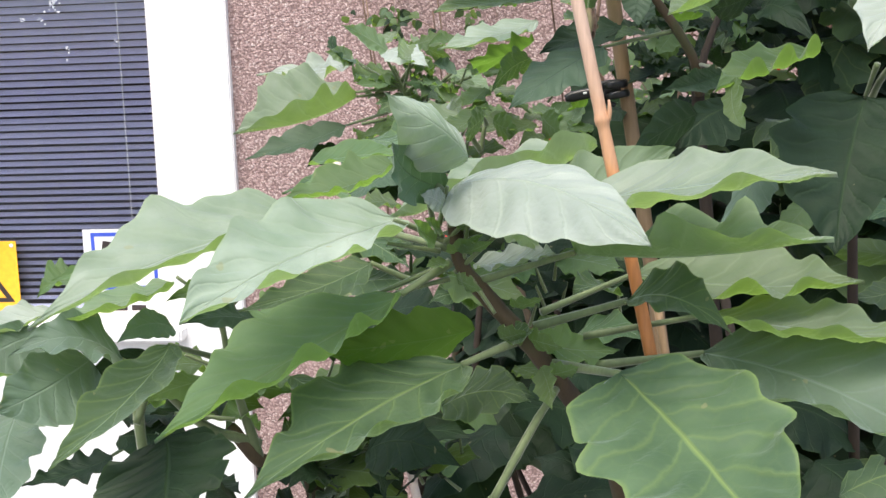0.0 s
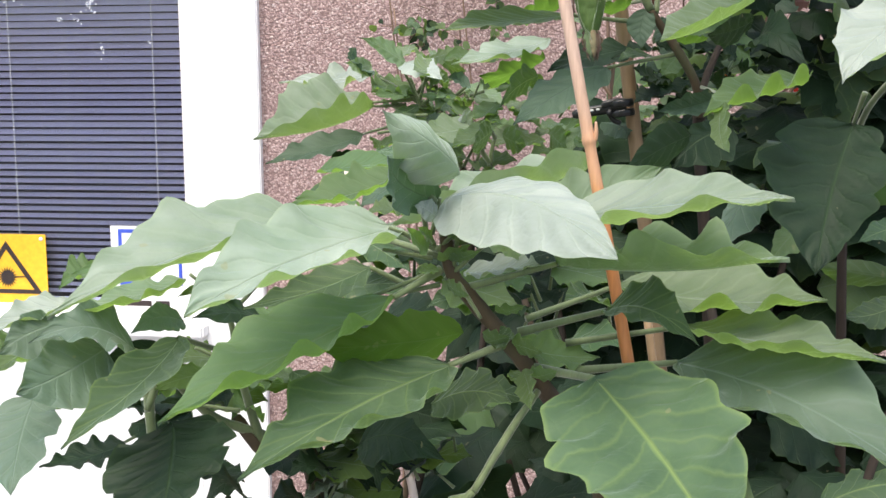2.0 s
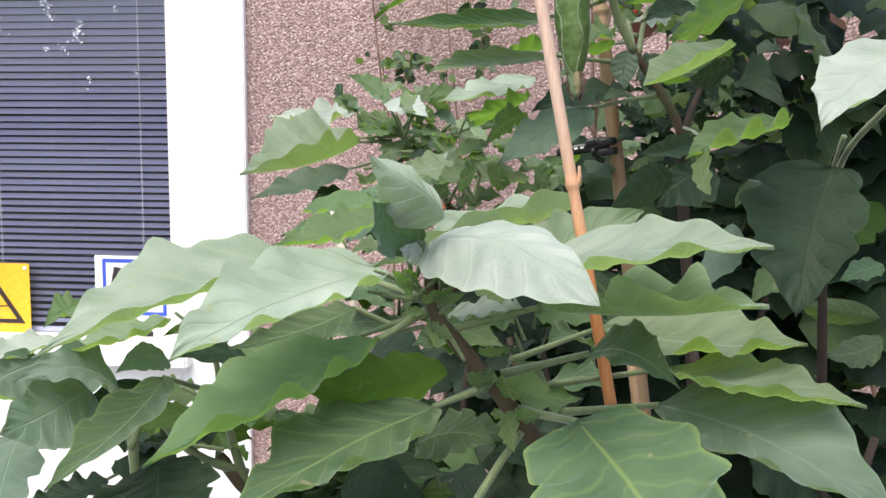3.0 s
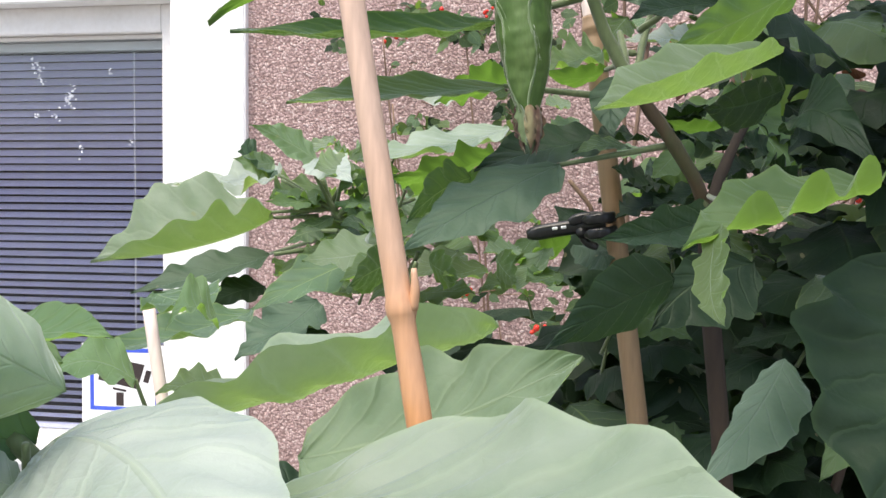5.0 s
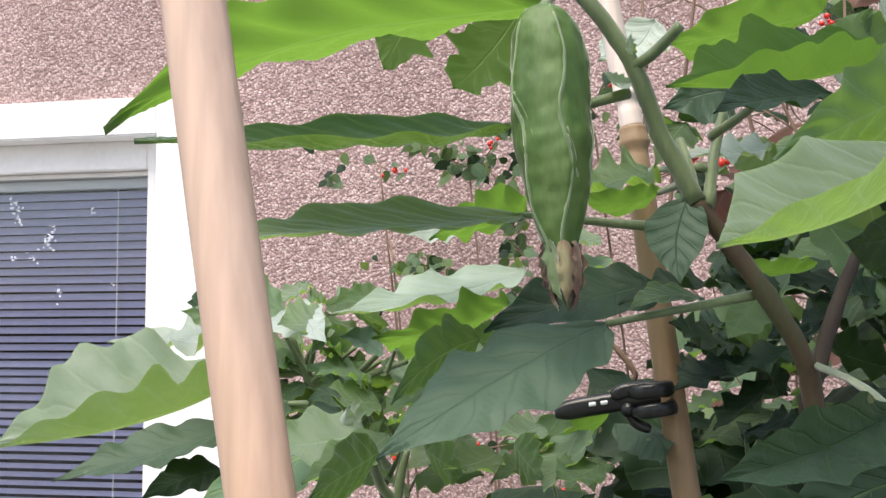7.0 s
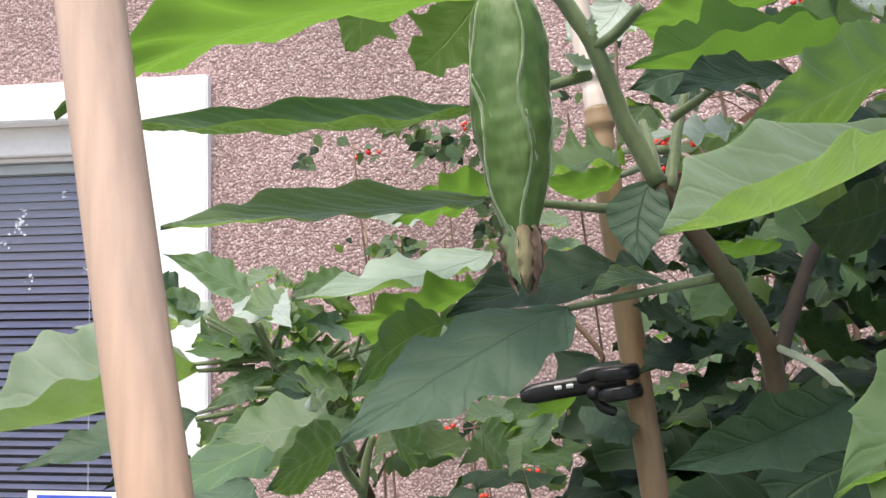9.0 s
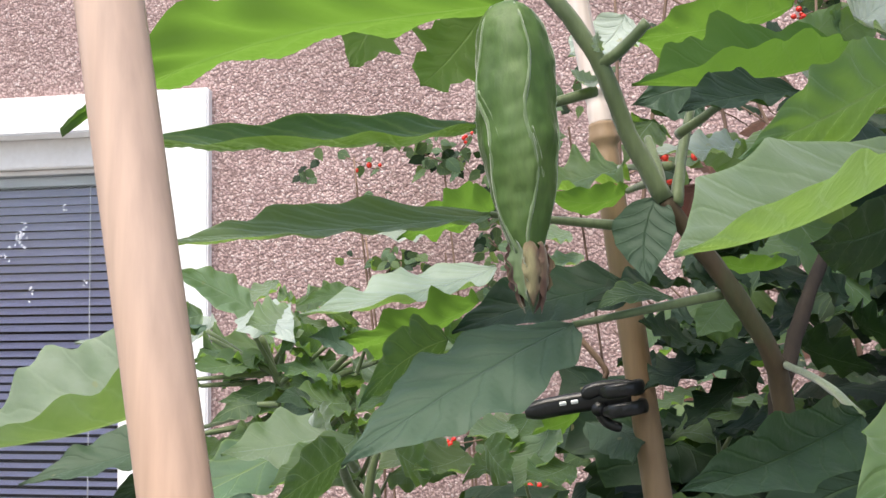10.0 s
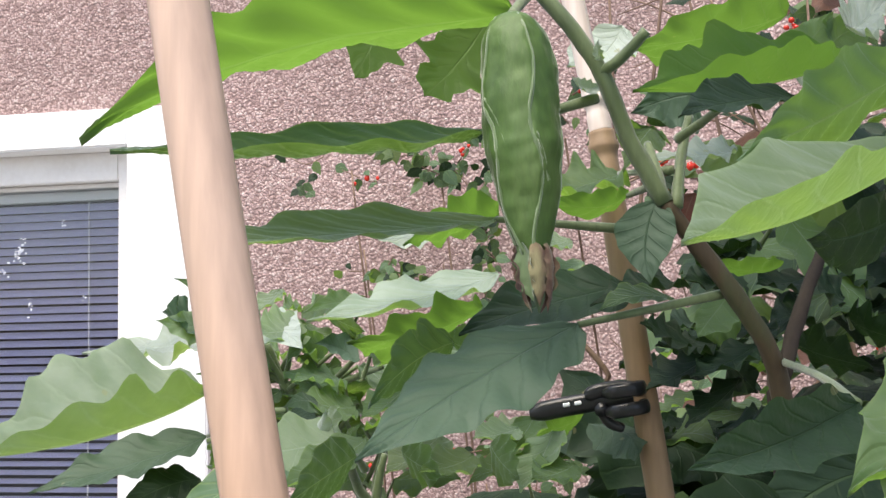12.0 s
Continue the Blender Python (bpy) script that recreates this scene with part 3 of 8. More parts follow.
def short_cane(top, low, r, material):
    root = thing("bamboo_cane", None, "short bamboo cane standing among the leaves", "cane", "plant canes")
    bm = bmesh.new()
    foot = extended(low, top, 0.02)
    node_cane(bm, foot, top, r, [1.0, 0.7, 0.35])
    part("shaft", bm, material, root)


def plant_clip(tip, ring):
    root = thing("plant_clip", None, "black plastic spring clip holding the stem to the stake", "clip")
    tip, ring = Vector(tip), Vector(ring)
    d = (ring - tip).normalized()
    up = Vector((0, 0, 1))
    up = (up - d * up.dot(d)).normalized()
    side = d.cross(up)

    def flat(pts, half, thick, cut=()):
        """A rounded flat bar along the pts."""
        bm = bmesh.new()
        line = spline(pts, 6)
        rings = []
        for i, p in enumerate(line):
            q = (line[min(i + 1, len(line) - 1)] - line[max(i - 1, 0)]).normalized()
            u = (up - q * up.dot(q)).normalized()
            s = q.cross(u)
            e = min(1.0, 0.6 + 5.0 * min(i, len(line) - 1 - i) / len(line))
            rings.append([bm.verts.new(p + u * (math.cos(a) * half * e) + s * (math.sin(a) * thick)) for a in [2 * math.pi * j / 12 for j in range(12)]])
        for r0, r1 in zip(rings, rings[1:]):
            for j in range(12):
                bm.faces.new((r0[j], r0[(j + 1) % 12], r1[(j + 1) % 12], r1[j]))
        bm.faces.new(rings[0][::-1])
        bm.faces.new(rings[-1])
        return bm

    n = (ring - tip).length
    part("lever", flat((tip, tip + d * n * 0.35 + up * 0.001, tip + d * n * 0.62 + up * 0.001, tip + d * n * 0.9), 0.0058, 0.0035), BLACK, root)
    part("lever", flat((tip + d * n * 0.50 + up * 0.005 + side * 0.002, tip + d * n * 0.65 + up * 0.007 + side * 0.002, tip + d * n * 0.85 + up * 0.006, ring + up * 0.003), 0.0044, 0.003), BLACK, root)
    for f in (0.30, 0.40):
        part("slot", flat((tip + d * n * f + side * 0.0040 + up * 0.002, tip + d * n * (f + 0.03) + side * 0.0040 + up * 0.002, tip + d * n * (f + 0.06) + side * 0.0040 + up * 0.002), 0.0012, 0.0008), PAPER, root, "pale slot in the lever")
    hinge = tip + d * n * 0.62 - up * 0.004
    part("hinge", tube(bmesh.new(), (hinge - side * 0.006, hinge, hinge + side * 0.006), (0.0042, 0.0042), 12, 3), BLACK, root)
    for k, z in ((0, 0.005), (1, -0.006)):
        c = ring - d * 0.012 + up * z
        pts = [c + d * (0.0125 * math.cos(a)) + side * (0.0125 * math.sin(a)) for a in [radians(g) for g in range(-150, 151, 30)]]
        part("jaw", flat(pts, 0.0040, 0.0016), BLACK, root)
    drop = tip + d * n * 0.6
    part("jaw", flat((drop - up * 0.003, drop - up * 0.012 + d * 0.004, drop - up * 0.017 + d * 0.012), 0.003, 0.003), BLACK, root)


def pod(plant, top, tip):
    """Hanging five-ribbed velvety pod that tapers to a withered flower."""
    top, tip = Vector(top), Vector(tip)
    axis = tip - top
    n = axis.length
    d = axis / n
    side = Vector((1, 0, 0))
    side = (side - d * side.dot(d)).normalized()
    up = d.cross(side)
    prof = [(0.0, 0.10), (0.02, 0.45), (0.05, 0.68), (0.10, 0.85), (0.20, 0.97), (0.35, 1.0), (0.48, 0.98), (0.58, 0.86), (0.68, 0.70), (0.78, 0.46), (0.84, 0.36)]
    fr = [p[0] for p in prof]
    wide = 0.0178
    sides, rows = 60, 70
    ribs = 5

    def at(s, a, extra=0.0):
        r = float(np.interp(s, fr, [p[1] for p in prof])) * wide
        saw = abs(math.sin(a * ribs / 2 + 0.35))
        r *= 0.93 + 0.09 * (1 - saw) ** 2
        p = top + d * (s * n)
        q = side * math.cos(a) + up * math.sin(a)
        r += 0.0015 * noise.noise((p + q * r) * 62) * min(1, s * 8) + 0.0007 * noise.noise((p + q * r) * 190)
        return p + q * (r + extra)

    bm = bmesh.new()
    rings = [[bm.verts.new(at(0.84 * i / rows, 2 * math.pi * j / sides)) for j in range(sides)] for i in range(rows + 1)]
    for r0, r1 in zip(rings, rings[1:]):
        for j in range(sides):
            bm.faces.new((r0[j], r0[(j + 1) % sides], r1[(j + 1) % sides], r1[j]))
    bm.faces.new(rings[0][::-1])
    body = part("pod", bm, POD, plant, "velvety green hanging pod with pale ribs")
    rnd = random.Random(3)
    for k in range(ribs):
        a0 = (k * math.pi - 0.35) * 2 / ribs
        pts = [at(0.03 + 0.8 * i / 14, a0 + (0.06 + 0.02 * i * 0.5) * math.sin(i * 0.9 + k * 2), -0.0003) for i in range(15)]
        part("rib", tube(bmesh.new(), pts, (0.0006, 0.0009, 0.0008), 6, 3), RIB, body)
    for k in range(9):
        a0 = (k % ribs * math.pi - 0.35) * 2 / ribs
        s0, turn = rnd.uniform(0.3, 0.6), rnd.choice((-1, 1)) * rnd.uniform(0.35, 0.6)
        pts = [at(s0 + 0.16 * i / 5, a0 + turn * i / 5, -0.0003) for i in range(6)]
        part("vein", tube(bmesh.new(), pts, (0.0005, 0.0003), 5, 3), RIB, body)
    for k in range(7):
        a = 2 * math.pi * k / 7 + 0.3
        q = side * math.cos(a) + up * math.sin(a)
        across = d.cross(q) * rnd.uniform(0.0032, 0.0048)
        base = top + d * (n * 0.79) + q * 0.0068
        mid = top + d * (n * 0.90) + q * rnd.uniform(0.0055, 0.0078)
        end = top + d * (n * rnd.uniform(0.97, 1.04)) + q * rnd.uniform(0.001, 0.005)
        brown = k not in (2, 5)
        leaf(body, base, mid, end, mid + across, mid - across, 0.12, 0.06, 0.25, WITHER if brown else RIB, "withered_petal" if brown else "sepal", "brown withered flower petal" if brown else "pale green papery sepal", 16, 4, 0.8)


def berry_twigs(at, w, h, leaves, berries, seed):
    """A thin-twigged climber on the wall: small dark leaves and red berries."""
    rnd = random.Random(seed + 50)
    at = Vector(at)
    root = thing("wall_climber", None, "thin twigs with small dark leaves and red berries against the wall", "climber", "climbers on the wall")
    ends = []
    part("twig", tube(bmesh.new(), ((at.x, 3.12, 0), (at.x + 0.05, 3.08, at.z * 0.6), at), (0.004, 0.002), 6, 8), TWIG, root)
    for _ in range(7):
        p = at + Vector((rnd.uniform(-w, w), rnd.uniform(-0.05, 0.05), rnd.uniform(-h, h)))
        q = p + Vector((rnd.uniform(-w, w) * 0.8, rnd.uniform(-0.04, 0.04), rnd.uniform(-h, h) * 0.8))
        m = (p + q) / 2 + Vector((rnd.uniform(-0.02, 0.02), 0, rnd.uniform(-0.02, 0.02)))
        part("twig", tube(bmesh.new(), (p, m, q), (0.0016, 0.0009), 5, 4), TWIG, root)
        ends += [p, m, q, (p + m) / 2, (q + m) / 2]
    for _ in range(leaves):
        p = rnd.choice(ends) + Vector((rnd.gauss(0, 0.012), rnd.gauss(0, 0.012), rnd.gauss(0, 0.012)))
        u = Vector((rnd.uniform(-1, 1), rnd.uniform(-0.6, 0.2), rnd.uniform(-1, 0.4))).normalized() * rnd.uniform(0.018, 0.045)
        s = u.cross(Vector((rnd.uniform(-1, 1), -1, rnd.uniform(-0.5, 1)))).normalized() * u.length * 0.32
        leaf(root, p, p + u * 0.5 + Vector((0, 0, 0.002)), p + u, p + u * 0.45 + s, p + u * 0.45 - s, 0.05, 0.05, 0, rnd.choice((SHADED, MATURE, MATURE, LEAF)), rows=8, half=3)
    for _ in range(berries // 3 + (berries > 0)):
        hub = rnd.choice(ends) + Vector((0, -0.012, 0))
        for _ in range(rnd.randint(3, 6)):
            bm = bmesh.new()
            p = hub + Vector((rnd.gauss(0, 0.009), rnd.gauss(0, 0.006), rnd.gauss(0, 0.008)))
            bmesh.ops.create_icosphere(bm, subdivisions=2, radius=rnd.uniform(0.0035, 0.006), matrix=Matrix.Translation(p) @ Matrix.Diagonal((1, 1, rnd.uniform(0.9, 1.3), 1)))
            part("berry", bm, BERRY, root, "glossy red berry")



# ---- the plants and what holds them ----
front = thing("leafy_shrub", None, "velvety-leaved shrub with young leaves painted sky-pale beside a bamboo cane", "shrub", "shrubs by the house")
stem(front, ((0.156, 0.9, 1.321), (0.127, 0.85, 1.38), (0.102, 0.845, 1.411), (0.08, 0.842, 1.44), (0.076, 0.84, 1.468)), 0.0068, 0.0042, WOODY)
stem(front, ((0.076, 0.84, 1.464), (0.075, 0.84, 1.477), (0.066, 0.835, 1.49)), 0.0042, 0.0028)
stem(front, ((0.30, 1.10, 0.0), (0.26, 1.06, 0.7), (0.186, 0.96, 1.218), (0.156, 0.9, 1.321)), 0.009, 0.0068, WOODY)
stem(front, ((0.098, 0.81, 1.306), (0.118, 0.83, 1.338), (0.135, 0.855, 1.36)), 0.0026, 0.0024)
stem(front, ((0.10, 0.86, 1.0), (0.075, 0.82, 1.263), (0.098, 0.81, 1.306)), 0.003, 0.0026)
leaf(front, (0.11, 0.84, 1.466), (0.119, 0.82, 1.462), (0.125, 0.81, 1.453), (0.127, 0.83, 1.464), (0.112, 0.81, 1.456), wave=0.06, material=YOUNG_GLOSS)
petiole(front, (0.069, 0.842, 1.458), (0.041, 0.83, 1.47), 0.0017, 0)
petiole(front, (0.067, 0.842, 1.449), (0.037, 0.83, 1.456), 0.0017, 0)
petiole(front, (0.07, 0.842, 1.441), (0.007, 0.83, 1.416), 0.0017, 0)
petiole(front, (0.076, 0.842, 1.436), (0.107, 0.83, 1.464), 0.0017, 0)
petiole(front, (0.08, 0.842, 1.44), (0.1, 0.83, 1.413), 0.0017, 0)
petiole(front, (0.063, 0.842, 1.469), (0.061, 0.83, 1.487), 0.0017, 0)
petiole(front, (0.067, 0.842, 1.465), (0.074, 0.83, 1.489), 0.0017, 0)
petiole(front, (0.072, 0.842, 1.432), (0.041, 0.83, 1.426), 0.0017, 0)
petiole(front, (0.076, 0.842, 1.458), (0.089, 0.83, 1.486), 0.0017, 0)
petiole(front, (0.07, 0.842, 1.454), (0.087, 0.83, 1.471), 0.0017, 0)
petiole(front, (0.08, 0.842, 1.438), (0.087, 0.83, 1.478), 0.0017, 0)
leaf(front, (0.065, 0.838, 1.455), (0.059, 0.83, 1.463), (0.054, 0.82, 1.472), (0.062, 0.835, 1.466), (0.058, 0.82, 1.461), wave=0.08, rows=12, half=3, material=LEAF)
leaf(front, (0.073, 0.838, 1.448), (0.084, 0.83, 1.455), (0.095, 0.82, 1.462), (0.085, 0.835, 1.45), (0.084, 0.82, 1.46), wave=0.08, rows=12, half=3, material=LEAF)
leaf(front, (0.069, 0.838, 1.462), (0.065, 0.83, 1.467), (0.061, 0.82, 1.472), (0.066, 0.835, 1.469), (0.065, 0.82, 1.465), wave=0.08, rows=12, half=3, material=LEAF)
leaf(front, (0.08, 0.838, 1.448), (0.091, 0.83, 1.453), (0.101, 0.82, 1.458), (0.091, 0.835, 1.449), (0.09, 0.82, 1.458), wave=0.08, rows=12, half=3, material=LEAF)
leaf(front, (0.077, 0.838, 1.433), (0.085, 0.83, 1.431), (0.094, 0.82, 1.429), (0.083, 0.835, 1.426), (0.088, 0.82, 1.436), wave=0.08, rows=12, half=3, material=LEAF)
leaf(front, (0.11, 0.838, 1.415), (0.12, 0.83, 1.419), (0.129, 0.82, 1.424), (0.12, 0.835, 1.415), (0.119, 0.82, 1.425), wave=0.08, rows=12, half=3, material=LEAF)
leaf(front, (0.102, 0.838, 1.396), (0.111, 0.83, 1.4), (0.119, 0.82, 1.404), (0.112, 0.835, 1.392), (0.11, 0.82, 1.408), wave=0.08, rows=12, half=3, material=LEAF)
leaf(front, (0.071, 0.838, 1.444), (0.066, 0.83, 1.443), (0.061, 0.82, 1.443), (0.064, 0.835, 1.446), (0.068, 0.82, 1.442), wave=0.08, rows=12, half=3, material=LEAF)
leaf(front, (0.08, 0.838, 1.462), (0.087, 0.83, 1.467), (0.094, 0.82, 1.472), (0.088, 0.835, 1.464), (0.086, 0.82, 1.471), wave=0.08, rows=12, half=3, material=LEAF)
leaf(front, (0.119, 0.838, 1.396), (0.13, 0.83, 1.395), (0.14, 0.82, 1.394), (0.127, 0.835, 1.388), (0.132, 0.82, 1.402), wave=0.08, rows=12, half=3, material=LEAF)
leaf(front, (0.132, 0.838, 1.374), (0.141, 0.83, 1.378), (0.149, 0.82, 1.383), (0.142, 0.835, 1.372), (0.14, 0.82, 1.386), wave=0.08, rows=12, half=3, material=LEAF)
leaf(front, (0.126, 0.838, 1.378), (0.13, 0.83, 1.367), (0.133, 0.82, 1.357), (0.123, 0.835, 1.364), (0.136, 0.82, 1.371), wave=0.08, rows=12, half=3, material=LEAF)
left_shrub = thing("leafy_shrub", None, "lower velvety-leaved shrub in front of the white window band", "shrub", "shrubs by the house")
stem(left_shrub, ((-0.101, 1, 1.259), (-0.112, 0.98, 1.328), (-0.113, 0.975, 1.342)), 0.004, 0.0025)
stem(left_shrub, ((-0.12, 1.2, 0.0), (-0.10, 1.15, 0.7), (-0.071, 1.05, 1.213), (-0.101, 1, 1.259), (-0.121, 0.99, 1.291)), 0.009, 0.0045, WOODY)
stem(left_shrub, ((-0.101, 1, 1.274), (-0.133, 0.97, 1.297), (-0.154, 0.93, 1.34), (-0.162, 0.91, 1.318)), 0.004, 0.003)
stem(left_shrub, ((-0.17, 0.93, 1.339), (-0.163, 0.92, 1.297), (-0.158, 0.92, 1.261)), 0.0042, 0.0036)
leaf(left_shrub, (-0.218, 0.97, 1.405), (-0.227, 0.95, 1.417), (-0.238, 0.93, 1.406), (-0.237, 0.97, 1.423), (-0.21, 0.92, 1.414))
leaf(left_shrub, (-0.294, 1, 1.356), (-0.302, 0.98, 1.346), (-0.313, 0.96, 1.329), (-0.326, 1, 1.353), (-0.274, 0.95, 1.339), wave=0.08)
leaf(left_shrub, (-0.27, 1.1, 1.227), (-0.304, 1.08, 1.219), (-0.331, 1.05, 1.217), (-0.308, 1.1, 1.225), (-0.289, 1.05, 1.217), wave=0.06, material=SHADED)
petiole(left_shrub, (-0.233, 1.1, 1.248), (-0.27, 1.1, 1.227), 0.0022, 0)
leaf(left_shrub, (-0.06, 1.02, 1.384), (-0.083, 1, 1.376), (-0.109, 0.96, 1.365), (-0.099, 1.02, 1.381), (-0.064, 0.95, 1.377), wave=0.06)
leaf(left_shrub, (-0.133, 1, 1.331), (-0.15, 0.98, 1.346), (-0.172, 0.95, 1.338), (-0.157, 1, 1.35), (-0.143, 0.95, 1.339), wave=0.08)
leaf(left_shrub, (-0.129, 1, 1.312), (-0.146, 0.98, 1.31), (-0.168, 0.95, 1.313), (-0.158, 1, 1.318), (-0.14, 0.95, 1.307), wave=0.08, material=SHADED)
leaf(left_shrub, (-0.147, 0.97, 1.329), (-0.152, 0.96, 1.329), (-0.162, 0.95, 1.339), (-0.156, 0.97, 1.343), (-0.147, 0.94, 1.326))
petiole(left_shrub, (-0.111, 0.965, 1.341), (-0.14, 0.955, 1.357), 0.0018, 0)
petiole(left_shrub, (-0.108, 0.965, 1.304), (-0.151, 0.955, 1.312), 0.0018, 0)
petiole(left_shrub, (-0.111, 0.965, 1.355), (-0.088, 0.955, 1.376), 0.0018, 0)
pod_shrub = thing("leafy_shrub", None, "velvety-leaved shrub with one hanging green pod and woody stem", "shrub", "shrubs by the house")
stem(pod_shrub, ((0.152, 1.27, 1.747), (0.17, 1.27, 1.728), (0.189, 1.275, 1.7), (0.202, 1.28, 1.666), (0.218, 1.28, 1.634)), 0.0038, 0.0045)
stem(pod_shrub, ((0.218, 1.28, 1.634), (0.232, 1.285, 1.614), (0.251, 1.29, 1.587), (0.266, 1.3, 1.559), (0.271, 1.31, 1.529)), 0.004, 0.0052, WOODY)
stem(pod_shrub, ((0.271, 1.31, 1.529), (0.275, 1.33, 1.481), (0.33, 1.38, 0.8), (0.36, 1.45, 0.0)), 0.0052, 0.009, DARKWOOD)
stem(pod_shrub, ((0.269, 1.31, 1.548), (0.287, 1.34, 1.591), (0.299, 1.36, 1.614)), 0.0042, 0.003, DARKWOOD)
stem(pod_shrub, ((0.169, 1.27, 1.738), (0.174, 1.27, 1.754)), 0.004, 0.003)
stem(pod_shrub, ((0.223, 1.28, 1.632), (0.227, 1.3, 1.661), (0.232, 1.31, 1.681)), 0.003, 0.002)
stem(pod_shrub, ((0.217, 1.28, 1.636), (0.214, 1.3, 1.656), (0.211, 1.31, 1.668)), 0.003, 0.002)
leaf(pod_shrub, (0.231, 1.33, 1.597), (0.207, 1.32, 1.598), (0.18, 1.31, 1.588), (0.202, 1.34, 1.604), (0.202, 1.3, 1.593), wave=0.06, material=SHADED)
leaf(pod_shrub, (0.214, 1.28, 1.636), (0.208, 1.27, 1.616), (0.21, 1.265, 1.595), (0.222, 1.27, 1.618), (0.195, 1.27, 1.615), wave=0.03, lobe=0.02, material=SMOOTH)
petiole(pod_shrub, (0.221, 1.28, 1.635), (0.214, 1.28, 1.636), 0.0022, 0)
leaf(pod_shrub, (0.197, 1.6, 1.811), (0.18, 1.58, 1.785), (0.157, 1.55, 1.77), (0.171, 1.6, 1.813), (0.189, 1.56, 1.767), material=YOUNG_GLOSS)
leaf(pod_shrub, (0.261, 1.42, 1.586), (0.248, 1.42, 1.576), (0.234, 1.42, 1.576), (0.248, 1.42, 1.591), (0.254, 1.42, 1.566))
leaf(pod_shrub, (0.215, 1.35, 1.684), (0.209, 1.35, 1.681), (0.198, 1.34, 1.659), (0.197, 1.36, 1.68), (0.214, 1.33, 1.66), wave=0.08)
leaf(pod_shrub, (0.195, 1.4, 1.667), (0.17, 1.4, 1.663), (0.145, 1.38, 1.646), (0.172, 1.42, 1.677), (0.175, 1.36, 1.647), wave=0.07)
petiole(pod_shrub, (0.221, 1.29, 1.651), (0.195, 1.4, 1.667), 0.0022, 0)
leaf(pod_shrub, (0.245, 1.5, 1.731), (0.231, 1.5, 1.732), (0.201, 1.5, 1.722), (0.224, 1.5, 1.748), (0.227, 1.5, 1.706), wave=0.06, material=SMOOTH)
leaf(pod_shrub, (0.262, 1.4, 1.678), (0.243, 1.4, 1.677), (0.208, 1.4, 1.675), (0.241, 1.42, 1.685), (0.239, 1.38, 1.668), material=YOUNG_GLOSS)
leaf(pod_shrub, (0.273, 1.5, 1.678), (0.259, 1.5, 1.69), (0.234, 1.5, 1.698), (0.266, 1.5, 1.701), (0.251, 1.5, 1.679))
leaf(pod_shrub, (0.324, 1.4, 1.746), (0.331, 1.4, 1.748), (0.349, 1.4, 1.76), (0.338, 1.42, 1.77), (0.341, 1.38, 1.736), material=YOUNG_GLOSS)
leaf(pod_shrub, (0.299, 1.4, 1.712), (0.306, 1.4, 1.724), (0.318, 1.4, 1.731), (0.294, 1.4, 1.728), (0.317, 1.4, 1.712), material=YOUNG_GLOSS)
leaf(pod_shrub, (0.303, 1.5, 1.749), (0.321, 1.5, 1.765), (0.336, 1.5, 1.783), (0.307, 1.5, 1.77), (0.332, 1.5, 1.757))
leaf(pod_shrub, (0.335, 1.5, 1.759), (0.339, 1.5, 1.766), (0.363, 1.5, 1.776), (0.336, 1.5, 1.779), (0.359, 1.5, 1.752))
leaf(pod_shrub, (0.189, 1.276, 1.69), (0.181, 1.27, 1.69), (0.177, 1.27, 1.695), (0.182, 1.27, 1.693), (0.184, 1.26, 1.684), rows=10, half=3, material=YOUNG_GLOSS)
leaf(pod_shrub, (0.191, 1.276, 1.703), (0.189, 1.27, 1.707), (0.19, 1.27, 1.712), (0.192, 1.27, 1.707), (0.188, 1.26, 1.704), rows=10, half=3, material=YOUNG_GLOSS)
leaf(pod_shrub, (0.241, 1.42, 1.56), (0.223, 1.41, 1.551), (0.206, 1.4, 1.542), (0.219, 1.43, 1.558), (0.227, 1.39, 1.544), wave=0.08, rows=14, half=4, material=SHADED)
leaf(pod_shrub, (0.245, 1.42, 1.567), (0.228, 1.41, 1.567), (0.212, 1.4, 1.567), (0.229, 1.43, 1.571), (0.228, 1.39, 1.563), wave=0.08, rows=14, half=4, material=SHADED)
leaf(pod_shrub, (0.268, 1.4, 1.567), (0.249, 1.39, 1.558), (0.23, 1.38, 1.549), (0.247, 1.41, 1.564), (0.251, 1.37, 1.552), wave=0.08, rows=14, half=4, material=SHADED)
leaf(pod_shrub, (0.258, 1.4, 1.548), (0.242, 1.39, 1.535), (0.226, 1.38, 1.522), (0.238, 1.41, 1.539), (0.246, 1.37, 1.531), wave=0.08, rows=14, half=4, material=SHADED)
leaf(pod_shrub, (0.255, 1.44, 1.563), (0.262, 1.43, 1.55), (0.269, 1.42, 1.538), (0.255, 1.45, 1.544), (0.269, 1.41, 1.556), wave=0.08, rows=14, half=4, material=SHADED)
leaf(pod_shrub, (0.223, 1.46, 1.562), (0.243, 1.45, 1.562), (0.262, 1.44, 1.563), (0.243, 1.47, 1.555), (0.242, 1.43, 1.57), wave=0.08, rows=14, half=4, material=SHADED)
leaf(pod_shrub, (0.286, 1.38, 1.567), (0.305, 1.37, 1.56), (0.322, 1.36, 1.553), (0.305, 1.39, 1.551), (0.305, 1.35, 1.569), wave=0.08, rows=14, half=4, material=SHADED)
leaf(pod_shrub, (0.319, 1.4, 1.579), (0.331, 1.39, 1.573), (0.343, 1.38, 1.567), (0.332, 1.41, 1.566), (0.33, 1.37, 1.58), wave=0.08, rows=14, half=4, material=SHADED)
